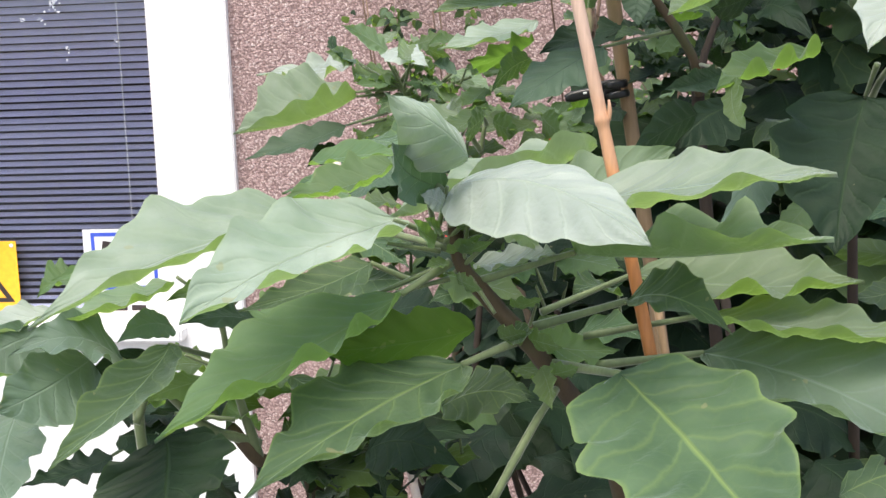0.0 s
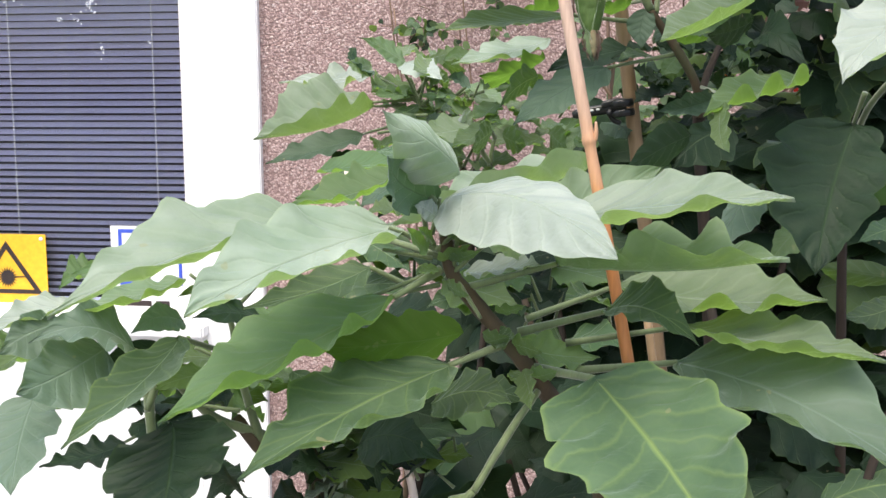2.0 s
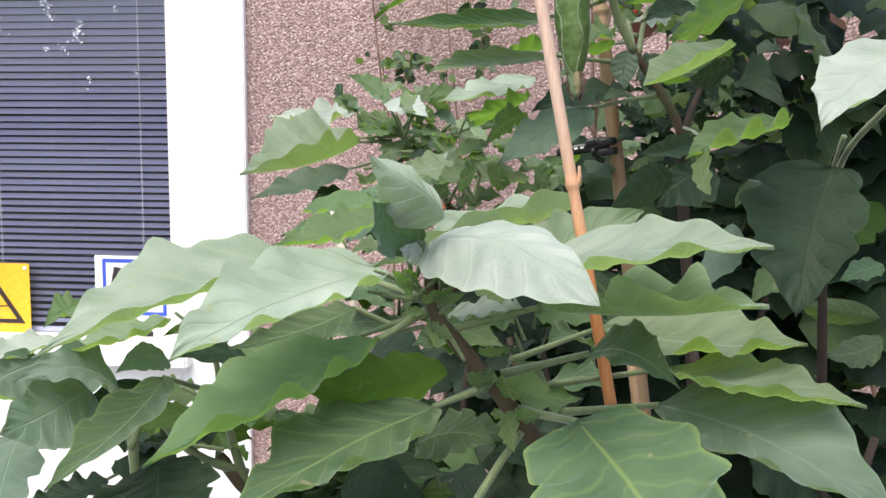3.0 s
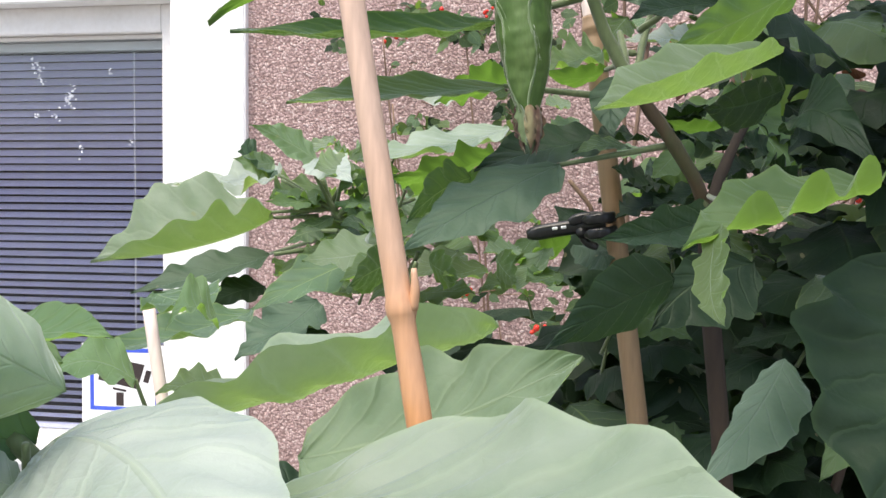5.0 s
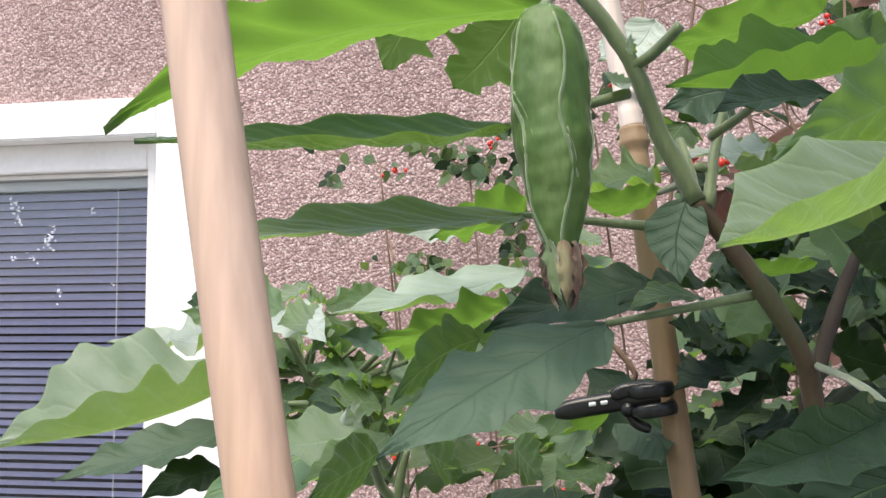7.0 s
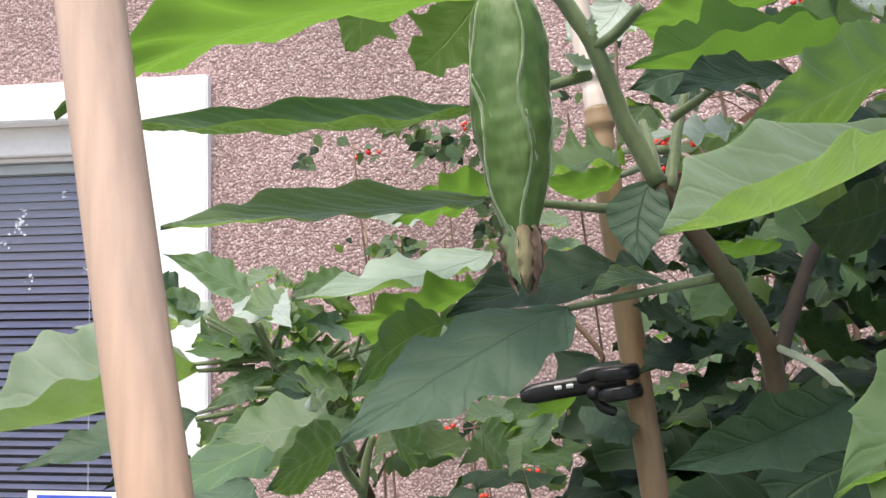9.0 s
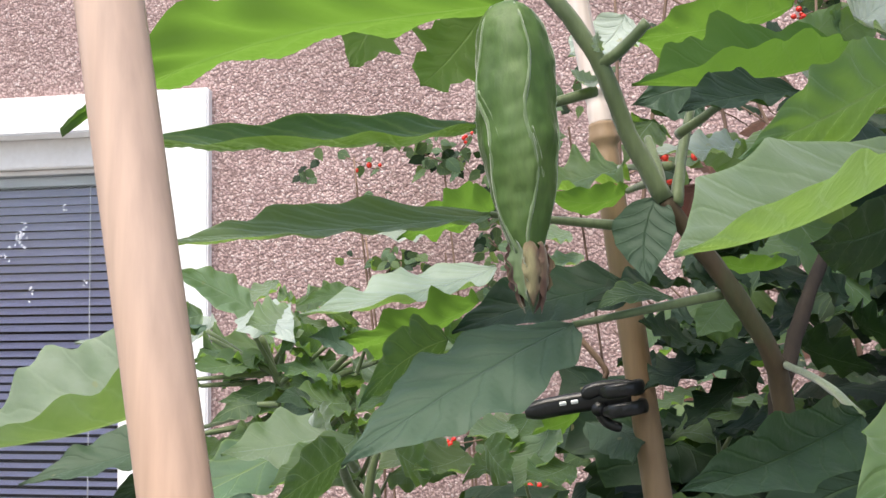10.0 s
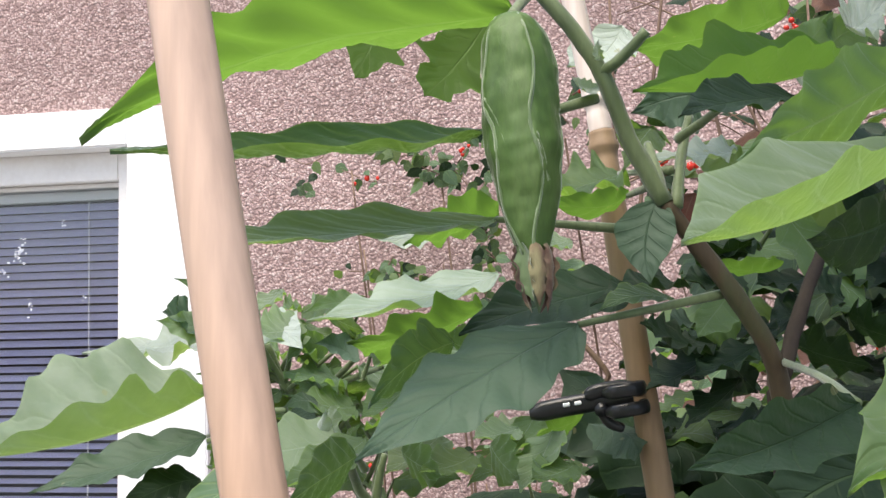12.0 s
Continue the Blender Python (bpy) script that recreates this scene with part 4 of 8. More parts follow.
leaf(pod_shrub, (0.316, 1.4, 1.591), (0.306, 1.39, 1.597), (0.296, 1.38, 1.603), (0.313, 1.41, 1.603), (0.3, 1.37, 1.592), wave=0.08, rows=14, half=4, material=SHADED)
leaf(pod_shrub, (0.264, 1.45, 1.603), (0.246, 1.44, 1.605), (0.23, 1.43, 1.606), (0.248, 1.46, 1.612), (0.245, 1.42, 1.597), wave=0.08, rows=14, half=4, material=SHADED)
leaf(pod_shrub, (0.303, 1.45, 1.606), (0.287, 1.44, 1.604), (0.272, 1.43, 1.602), (0.289, 1.46, 1.612), (0.285, 1.42, 1.596), wave=0.08, rows=14, half=4, material=SHADED)
leaf(pod_shrub, (0.341, 1.45, 1.605), (0.325, 1.44, 1.61), (0.31, 1.43, 1.615), (0.331, 1.46, 1.618), (0.319, 1.42, 1.603), wave=0.08, rows=14, half=4, material=SHADED)
leaf(pod_shrub, (0.234, 1.4, 1.567), (0.219, 1.39, 1.573), (0.204, 1.38, 1.58), (0.221, 1.41, 1.579), (0.216, 1.37, 1.568), wave=0.08, rows=14, half=4, material=SHADED)
leaf(pod_shrub, (0.274, 1.45, 1.63), (0.26, 1.44, 1.625), (0.246, 1.43, 1.619), (0.259, 1.46, 1.632), (0.261, 1.42, 1.617), wave=0.08, rows=14, half=4, material=SHADED)
leaf(pod_shrub, (0.241, 1.45, 1.614), (0.257, 1.44, 1.621), (0.272, 1.43, 1.629), (0.261, 1.46, 1.616), (0.253, 1.42, 1.626), wave=0.08, rows=14, half=4, material=SHADED)
stem(pod_shrub, ((0.392, 1.17, 1.508), (0.396, 1.12, 1.545), (0.412, 1.06, 1.58)), 0.003, 0.0026)
stem(pod_shrub, ((0.46, 1.40, 0.0), (0.44, 1.34, 0.9), (0.40, 1.23, 1.421), (0.392, 1.17, 1.508)), 0.008, 0.003, DARKWOOD)
back_shrub = thing("leafy_shrub", None, "velvety-leaved shrub growing close to the pebbledash wall", "shrub", "shrubs by the house")
stem(back_shrub, ((-0.074, 1.55, 1.572), (-0.064, 1.555, 1.545), (-0.045, 1.56, 1.521), (-0.033, 1.57, 1.496), (-0.01, 1.58, 1.456)), 0.003, 0.0042)
stem(back_shrub, ((-0.01, 1.58, 1.456), (0, 1.6, 1.394), (-0.02, 1.66, 1.0), (0.0, 1.7, 0.0)), 0.0045, 0.01, WOODY)
leaf(back_shrub, (-0.139, 1.58, 1.585), (-0.145, 1.56, 1.59), (-0.153, 1.54, 1.599), (-0.15, 1.58, 1.606), (-0.13, 1.54, 1.582), wave=0.07, material=SMOOTH)
leaf(back_shrub, (-0.077, 1.58, 1.565), (-0.101, 1.56, 1.56), (-0.122, 1.54, 1.555), (-0.115, 1.6, 1.573), (-0.091, 1.53, 1.548), wave=0.07)
leaf(back_shrub, (-0.131, 1.6, 1.493), (-0.119, 1.58, 1.489), (-0.125, 1.56, 1.481), (-0.134, 1.58, 1.494), (-0.11, 1.57, 1.48))
leaf(back_shrub, (-0.053, 1.5, 1.436), (-0.075, 1.48, 1.43), (-0.1, 1.46, 1.401), (-0.096, 1.5, 1.44), (-0.054, 1.46, 1.411), material=SHADED)
leaf(back_shrub, (-0.025, 1.54, 1.498), (-0.011, 1.52, 1.49), (0.022, 1.5, 1.506), (-0.008, 1.55, 1.505), (0.004, 1.5, 1.476))
leaf(back_shrub, (-0.062, 1.5, 1.464), (-0.085, 1.47, 1.444), (-0.116, 1.44, 1.417), (-0.11, 1.5, 1.454), (-0.061, 1.44, 1.432), wave=0.06, material=SMOOTH)
petiole(back_shrub, (-0.062, 1.555, 1.543), (-0.11, 1.54, 1.572), 0.0022, 0)
petiole(back_shrub, (-0.062, 1.555, 1.543), (-0.05, 1.54, 1.577), 0.0022, 0)
petiole(back_shrub, (-0.059, 1.555, 1.538), (-0.02, 1.54, 1.565), 0.0022, 0)
petiole(back_shrub, (-0.049, 1.555, 1.526), (-0.001, 1.54, 1.555), 0.0022, 0)
petiole(back_shrub, (-0.039, 1.555, 1.511), (0.004, 1.54, 1.546), 0.0022, 0)
petiole(back_shrub, (-0.029, 1.555, 1.497), (-0.001, 1.54, 1.527), 0.0022, 0)
petiole(back_shrub, (-0.062, 1.555, 1.541), (-0.079, 1.54, 1.579), 0.0022, 0)
petiole(back_shrub, (-0.005, 1.555, 1.459), (0.018, 1.54, 1.499), 0.0022, 0)
petiole(back_shrub, (-0.069, 1.555, 1.545), (-0.125, 1.54, 1.541), 0.0022, 0)
petiole(back_shrub, (-0.029, 1.555, 1.497), (-0.065, 1.54, 1.517), 0.0022, 0)
leaf(back_shrub, (0.026, 1.4, 1.517), (-0.005, 1.39, 1.512), (-0.032, 1.37, 1.507), (-0.015, 1.41, 1.525), (0.005, 1.37, 1.499), wave=0.045, rows=20, half=5, material=PALE)
leaf(back_shrub, (0.051, 1.36, 1.519), (0.029, 1.35, 1.506), (0.011, 1.33, 1.495), (0.017, 1.37, 1.512), (0.04, 1.33, 1.5), wave=0.045, rows=20, half=5)
leaf(back_shrub, (0.018, 1.46, 1.53), (0.001, 1.45, 1.534), (-0.013, 1.43, 1.539), (-0.004, 1.47, 1.541), (0.005, 1.43, 1.527), wave=0.045, rows=20, half=5)
leaf(back_shrub, (-0.029, 1.5, 1.585), (-0.044, 1.49, 1.583), (-0.055, 1.47, 1.581), (-0.053, 1.51, 1.597), (-0.035, 1.47, 1.57), wave=0.045, rows=20, half=5, material=PALE)
leaf(back_shrub, (0.012, 1.42, 1.531), (0.018, 1.41, 1.522), (0.028, 1.39, 1.515), (0.008, 1.43, 1.519), (0.028, 1.39, 1.526), wave=0.045, rows=20, half=5, material=PALE)
leaf(back_shrub, (0.058, 1.42, 1.506), (0.072, 1.41, 1.499), (0.088, 1.39, 1.494), (0.061, 1.43, 1.488), (0.082, 1.39, 1.509), wave=0.045, rows=20, half=5)
leaf(back_shrub, (0.076, 1.45, 1.513), (0.06, 1.44, 1.502), (0.047, 1.42, 1.492), (0.048, 1.46, 1.51), (0.072, 1.42, 1.495), wave=0.045, rows=20, half=5, material=PALE)
leaf(back_shrub, (0.102, 1.42, 1.503), (0.087, 1.41, 1.499), (0.075, 1.39, 1.497), (0.08, 1.43, 1.506), (0.094, 1.39, 1.493), wave=0.045, rows=20, half=5)
leaf(back_shrub, (0.113, 1.42, 1.51), (0.122, 1.41, 1.5), (0.133, 1.39, 1.492), (0.111, 1.43, 1.491), (0.133, 1.39, 1.508), wave=0.045, rows=20, half=5)
leaf(back_shrub, (0.136, 1.45, 1.524), (0.125, 1.44, 1.51), (0.116, 1.42, 1.497), (0.114, 1.46, 1.514), (0.136, 1.42, 1.506), wave=0.045, rows=20, half=5)
leaf(back_shrub, (0.15, 1.42, 1.517), (0.14, 1.41, 1.5), (0.133, 1.39, 1.485), (0.128, 1.43, 1.503), (0.152, 1.39, 1.498), wave=0.045, rows=20, half=5, material=PALE)
leaf(back_shrub, (0.164, 1.4, 1.5), (0.152, 1.39, 1.497), (0.142, 1.37, 1.495), (0.147, 1.41, 1.503), (0.157, 1.37, 1.491), wave=0.045, rows=20, half=5)
leaf(back_shrub, (0.043, 1.5, 1.542), (0.03, 1.49, 1.531), (0.019, 1.47, 1.522), (0.019, 1.51, 1.538), (0.04, 1.47, 1.525), wave=0.045, rows=20, half=5)
leaf(back_shrub, (-0.002, 1.55, 1.539), (-0.016, 1.54, 1.542), (-0.027, 1.52, 1.545), (-0.021, 1.56, 1.551), (-0.012, 1.52, 1.533), wave=0.045, rows=20, half=5)
leaf(back_shrub, (-0.073, 1.58, 1.555), (-0.088, 1.57, 1.546), (-0.098, 1.55, 1.539), (-0.1, 1.59, 1.553), (-0.076, 1.55, 1.54), wave=0.045, rows=20, half=5, material=PALE)
leaf(back_shrub, (-0.028, 1.55, 1.531), (-0.008, 1.54, 1.538), (0.014, 1.52, 1.545), (-0.011, 1.56, 1.529), (-0.005, 1.52, 1.546), wave=0.045, rows=20, half=5, material=PALE)
leaf(back_shrub, (-0.045, 1.55, 1.531), (-0.059, 1.54, 1.523), (-0.069, 1.52, 1.517), (-0.071, 1.56, 1.531), (-0.047, 1.52, 1.516), wave=0.045, rows=20, half=5)
leaf(back_shrub, (0.126, 1.45, 1.517), (0.113, 1.44, 1.515), (0.102, 1.42, 1.513), (0.109, 1.46, 1.52), (0.118, 1.42, 1.51), wave=0.045, rows=20, half=5, material=PALE)
leaf(back_shrub, (0.074, 1.5, 1.573), (0.091, 1.49, 1.567), (0.109, 1.47, 1.562), (0.085, 1.51, 1.558), (0.098, 1.47, 1.576), wave=0.045, rows=20, half=5)
leaf(back_shrub, (-0.044, 1.6, 1.598), (-0.025, 1.59, 1.589), (-0.003, 1.57, 1.58), (-0.035, 1.61, 1.582), (-0.014, 1.57, 1.596), wave=0.045, rows=20, half=5, material=PALE)
leaf(back_shrub, (-0.081, 1.6, 1.616), (-0.087, 1.59, 1.607), (-0.088, 1.57, 1.598), (-0.099, 1.61, 1.613), (-0.074, 1.57, 1.602), wave=0.045, rows=20, half=5, material=PALE)
leaf(back_shrub, (0.152, 1.6, 1.648), (0.142, 1.59, 1.645), (0.133, 1.57, 1.642), (0.139, 1.61, 1.653), (0.145, 1.57, 1.637), wave=0.045, rows=20, half=5, material=PALE)
leaf(back_shrub, (0.16, 1.6, 1.631), (0.148, 1.59, 1.626), (0.137, 1.57, 1.621), (0.145, 1.61, 1.633), (0.151, 1.57, 1.619), wave=0.045, rows=20, half=5, material=PALE)
stem(back_shrub, ((0.019, 1.5, 1.47), (0.025, 1.5, 1.493), (0.033, 1.49, 1.509)), 0.0022, 0.0018)
stem(back_shrub, ((0.162, 1.5, 1.572), (0.18, 1.5, 1.55), (0.18, 1.5, 1.543)), 0.002, 0.0018, TWIG)
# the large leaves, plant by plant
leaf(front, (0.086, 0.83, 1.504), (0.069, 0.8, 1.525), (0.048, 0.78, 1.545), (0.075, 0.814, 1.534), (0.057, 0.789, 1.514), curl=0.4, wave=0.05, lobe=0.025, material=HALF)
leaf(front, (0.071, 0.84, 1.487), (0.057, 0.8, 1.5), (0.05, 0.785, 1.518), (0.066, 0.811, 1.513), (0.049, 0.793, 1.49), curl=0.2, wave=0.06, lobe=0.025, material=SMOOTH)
leaf(front, (0.073, 0.83, 1.476), (0.067, 0.82, 1.483), (0.06, 0.815, 1.486), (0.07, 0.822, 1.489), (0.066, 0.818, 1.477), wave=0.05, lobe=0.062, material=YOUNG_GLOSS)
leaf(front, (0.077, 0.84, 1.487), (0.133, 0.79, 1.489), (0.184, 0.72, 1.469), (0.128, 0.833, 1.504), (0.124, 0.761, 1.468), wave=0.022, lobe=0.031, curl=0.12, full=0.7, rows=34, half=8, material=YOUNG_GLOSS)
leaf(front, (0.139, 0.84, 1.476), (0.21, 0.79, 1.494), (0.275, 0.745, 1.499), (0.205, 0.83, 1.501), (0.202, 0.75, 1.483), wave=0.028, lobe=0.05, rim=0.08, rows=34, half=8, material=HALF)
petiole(front, (0.082, 0.84, 1.459), (0.139, 0.84, 1.476), 0.0024, 0)
leaf(front, (0.104, 0.97, 1.454), (0.164, 0.96, 1.476), (0.216, 0.95, 1.501), (0.16, 0.978, 1.495), (0.182, 0.934, 1.463), wave=0.04, full=0.7, rows=34, half=8, lobe=0.062, material=PALE)
leaf(front, (0.148, 0.83, 1.449), (0.214, 0.79, 1.456), (0.273, 0.74, 1.468), (0.228, 0.833, 1.469), (0.209, 0.758, 1.472), wave=0.06, lobe=0.062, rows=34, half=8, material=PALE)
petiole(front, (0.09, 0.845, 1.43), (0.148, 0.83, 1.449), 0.0026, 0)
leaf(front, (0.179, 0.85, 1.416), (0.203, 0.82, 1.425), (0.232, 0.79, 1.409), (0.203, 0.844, 1.438), (0.197, 0.808, 1.418), wave=0.05, lobe=0.062, material=MATURE)
petiole(front, (0.122, 0.85, 1.4), (0.179, 0.85, 1.416), 0.003, 0)
leaf(front, (0.186, 0.91, 1.422), (0.255, 0.88, 1.421), (0.313, 0.84, 1.428), (0.271, 0.914, 1.438), (0.273, 0.846, 1.414), wave=0.04, rim=0.12, rows=34, half=8, lobe=0.062, material=PALE)
petiole(front, (0.126, 0.87, 1.405), (0.186, 0.91, 1.422), 0.0024, 0)
leaf(front, (0.232, 0.88, 1.401), (0.284, 0.84, 1.402), (0.34, 0.8, 1.4), (0.302, 0.866, 1.409), (0.292, 0.802, 1.398), wave=0.045, rim=0.1, rows=34, half=8, lobe=0.062, material=PALE)
petiole(front, (0.152, 0.88, 1.387), (0.232, 0.88, 1.401), 0.0024, 0)
leaf(front, (0.173, 0.8, 1.384), (0.21, 0.73, 1.361), (0.234, 0.64, 1.345), (0.249, 0.738, 1.383), (0.153, 0.726, 1.357), wave=0.03, lobe=0.075, full=0.75, curl=-0.05, rows=40, half=10, material=MATURE)
petiole(front, (0.129, 0.855, 1.376), (0.173, 0.8, 1.384), 0.0034, 0)
leaf(front, (0.225, 0.86, 1.381), (0.288, 0.81, 1.376), (0.351, 0.74, 1.345), (0.311, 0.855, 1.398), (0.284, 0.782, 1.355), wave=0.04, rim=0.12, rows=36, half=9, lobe=0.062, material=VELVET)
petiole(front, (0.153, 0.87, 1.37), (0.225, 0.86, 1.381), 0.003, 0)
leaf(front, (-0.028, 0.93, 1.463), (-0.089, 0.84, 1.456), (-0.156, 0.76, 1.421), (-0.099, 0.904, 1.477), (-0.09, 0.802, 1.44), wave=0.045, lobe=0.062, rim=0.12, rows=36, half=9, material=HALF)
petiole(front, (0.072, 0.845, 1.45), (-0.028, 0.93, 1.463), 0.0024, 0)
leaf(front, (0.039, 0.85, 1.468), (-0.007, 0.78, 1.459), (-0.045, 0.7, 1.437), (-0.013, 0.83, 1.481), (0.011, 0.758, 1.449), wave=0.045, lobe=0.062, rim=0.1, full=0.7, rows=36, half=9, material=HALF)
petiole(front, (0.073, 0.842, 1.454), (0.039, 0.85, 1.468), 0.0024, 0)
leaf(front, (0.045, 0.825, 1.426), (-0.006, 0.765, 1.406), (-0.058, 0.69, 1.38), (-0.019, 0.826, 1.42), (-0.008, 0.747, 1.39), wave=0.04, lobe=0.062, rim=0.16, rows=36, half=9, material=LEAF)
petiole(front, (0.073, 0.842, 1.442), (0.045, 0.825, 1.426), 0.003, 0)
leaf(front, (0.085, 0.86, 1.397), (0.04, 0.83, 1.396), (-0.002, 0.8, 1.397), (0.042, 0.821, 1.414), (0.032, 0.848, 1.371), wave=0.04, lobe=0.062, material=BACKLIT)
leaf(front, (0.078, 0.84, 1.379), (0.032, 0.78, 1.371), (-0.018, 0.7, 1.347), (0.004, 0.823, 1.38), (0.042, 0.751, 1.353), wave=0.05, lobe=0.075, rim=0.12, rows=36, half=9, material=MATURE)
petiole(front, (0.116, 0.85, 1.393), (0.078, 0.84, 1.379), 0.003, 0)
leaf(front, (0.06, 0.88, 1.341), (0.089, 0.86, 1.358), (0.12, 0.83, 1.359), (0.091, 0.882, 1.366), (0.087, 0.849, 1.342), wave=0.04, lobe=0.062, material=MATURE)
leaf(front, (0.166, 1.08, 1.496), (0.082, 1.03, 1.473), (0.003, 0.98, 1.449), (0.054, 1.078, 1.477), (0.069, 0.982, 1.468), wave=0.04, lobe=0.062, rim=0.14, rows=36, half=9, material=HALF)
leaf(front, (-0.048, 0.99, 1.493), (-0.009, 0.98, 1.5), (0.025, 0.97, 1.499), (-0.016, 0.995, 1.509), (0, 0.965, 1.495), wave=0.025, lobe=0.037, rim=0.1, material=LEAF)
leaf(front, (0.026, 0.93, 1.495), (-0.01, 0.92, 1.483), (-0.05, 0.91, 1.475), (-0.018, 0.936, 1.496), (-0.015, 0.904, 1.474), wave=0.06, rim=0.15, lobe=0.062, material=LEAF)
leaf(front, (0.085, 0.86, 1.437), (0.118, 0.85, 1.443), (0.137, 0.83, 1.448), (0.115, 0.865, 1.448), (0.117, 0.835, 1.441), wave=0.06, lobe=0.062, material=YOUNG_GLOSS)
leaf(front, (0.118, 0.85, 1.393), (0.147, 0.87, 1.382), (0.175, 0.88, 1.378), (0.144, 0.883, 1.39), (0.153, 0.857, 1.374), wave=0.06, lobe=0.062, material=LEAF)
leaf(front, (0.105, 0.845, 1.402), (0.114, 0.83, 1.4), (0.123, 0.82, 1.405), (0.117, 0.835, 1.406), (0.114, 0.825, 1.395), wave=0.05, rows=16, lobe=0.062, material=MATURE)
leaf(left_shrub, (-0.151, 0.87, 1.375), (-0.168, 0.84, 1.399), (-0.203, 0.82, 1.39), (-0.172, 0.853, 1.412), (-0.154, 0.827, 1.385), wave=0.05, rim=0.08, lobe=0.062, material=VELVET)
petiole(left_shrub, (-0.15, 0.92, 1.347), (-0.151, 0.87, 1.375), 0.0024, 0)
leaf(left_shrub, (-0.168, 0.86, 1.378), (-0.18, 0.82, 1.37), (-0.197, 0.79, 1.363), (-0.191, 0.832, 1.389), (-0.169, 0.812, 1.346), wave=0.05, full=0.75, lobe=0.062, material=VELVET)
leaf(left_shrub, (-0.118, 0.87, 1.385), (-0.123, 0.8, 1.37), (-0.141, 0.74, 1.346), (-0.141, 0.82, 1.374), (-0.102, 0.78, 1.366), wave=0.04, curl=-0.2, lobe=0.062, material=MATURE)
petiole(left_shrub, (-0.101, 0.93, 1.359), (-0.118, 0.87, 1.385), 0.0024, 0)
leaf(left_shrub, (-0.14, 0.9, 1.371), (-0.156, 0.87, 1.369), (-0.175, 0.85, 1.358), (-0.159, 0.882, 1.378), (-0.153, 0.863, 1.354), wave=0.05, lobe=0.062, material=SHADED)
leaf(left_shrub, (-0.212, 0.84, 1.348), (-0.207, 0.81, 1.331), (-0.193, 0.77, 1.303), (-0.239, 0.812, 1.329), (-0.185, 0.808, 1.321), wave=0.05, full=0.75, lobe=0.062, material=VELVET)
leaf(left_shrub, (-0.113, 0.84, 1.332), (-0.104, 0.81, 1.316), (-0.094, 0.77, 1.29), (-0.15, 0.814, 1.3), (-0.064, 0.808, 1.318), wave=0.04, full=0.7, lobe=0.062, material=SHADED)
leaf(left_shrub, (-0.23, 0.92, 1.382), (-0.248, 0.9, 1.378), (-0.262, 0.88, 1.365), (-0.254, 0.908, 1.391), (-0.24, 0.892, 1.351), wave=0.06, lobe=0.062, material=VELVET)
leaf(left_shrub, (-0.231, 0.94, 1.394), (-0.258, 0.92, 1.388), (-0.277, 0.88, 1.377), (-0.266, 0.936, 1.397), (-0.25, 0.904, 1.382), wave=0.06, rim=0.12, lobe=0.062, material=YOUNG_GLOSS)
leaf(left_shrub, (0.013, 0.9, 1.433), (-0.019, 0.87, 1.423), (-0.06, 0.84, 1.413), (-0.021, 0.894, 1.432), (-0.014, 0.851, 1.414), wave=0.05, lobe=0.062, material=MATURE)
petiole(left_shrub, (0.037, 0.91, 1.419), (0.013, 0.9, 1.433), 0.0024, 0)
leaf(left_shrub, (-0.072, 0.92, 1.389), (-0.087, 0.9, 1.399), (-0.108, 0.87, 1.399), (-0.096, 0.912, 1.404), (-0.083, 0.888, 1.389), wave=0.05, lobe=0.062, material=SMOOTH)
leaf(left_shrub, (-0.048, 0.94, 1.367), (-0.073, 0.92, 1.365), (-0.097, 0.9, 1.354), (-0.077, 0.934, 1.37), (-0.07, 0.909, 1.353), wave=0.06, lobe=0.062, material=MATURE)
leaf(left_shrub, (-0.109, 0.92, 1.348), (-0.124, 0.89, 1.351), (-0.138, 0.87, 1.346), (-0.129, 0.903, 1.356), (-0.119, 0.881, 1.343), wave=0.06, lobe=0.062, material=LEAF)
leaf(left_shrub, (0.011, 0.87, 1.313), (0.039, 0.85, 1.328), (0.079, 0.82, 1.321), (0.037, 0.866, 1.339), (0.042, 0.834, 1.31), wave=0.05, lobe=0.062, material=SHADED)
leaf(back_shrub, (-0.121, 1.55, 1.536), (-0.173, 1.48, 1.512), (-0.244, 1.43, 1.499), (-0.188, 1.525, 1.57), (-0.175, 1.452, 1.529), wave=0.06, lobe=0.075, rim=0.05, rows=36, half=9, material=HALF)
petiole(back_shrub, (-0.08, 1.56, 1.538), (-0.121, 1.55, 1.536), 0.0024, 0)
leaf(back_shrub, (-0.151, 1.62, 1.498), (-0.207, 1.58, 1.48), (-0.269, 1.55, 1.461), (-0.195, 1.615, 1.501), (-0.202, 1.554, 1.468), wave=0.05, lobe=0.062, material=SMOOTH)
petiole(back_shrub, (-0.074, 1.57, 1.518), (-0.151, 1.62, 1.498), 0.0024, 0)
leaf(back_shrub, (-0.149, 1.6, 1.466), (-0.167, 1.57, 1.464), (-0.182, 1.52, 1.451), (-0.175, 1.592, 1.476), (-0.162, 1.559, 1.451), wave=0.05, lobe=0.062, material=SHADED)
leaf(back_shrub, (0.009, 1.46, 1.514), (-0.035, 1.42, 1.494), (-0.081, 1.38, 1.464), (-0.046, 1.446, 1.51), (-0.019, 1.401, 1.48), wave=0.04, lobe=0.062, material=MATURE)
leaf(back_shrub, (0.056, 1.32, 1.513), (0.049, 1.28, 1.507), (0.044, 1.24, 1.499), (0.05, 1.273, 1.521), (0.049, 1.302, 1.494), wave=0.03, lobe=0.025, material=MATURE)
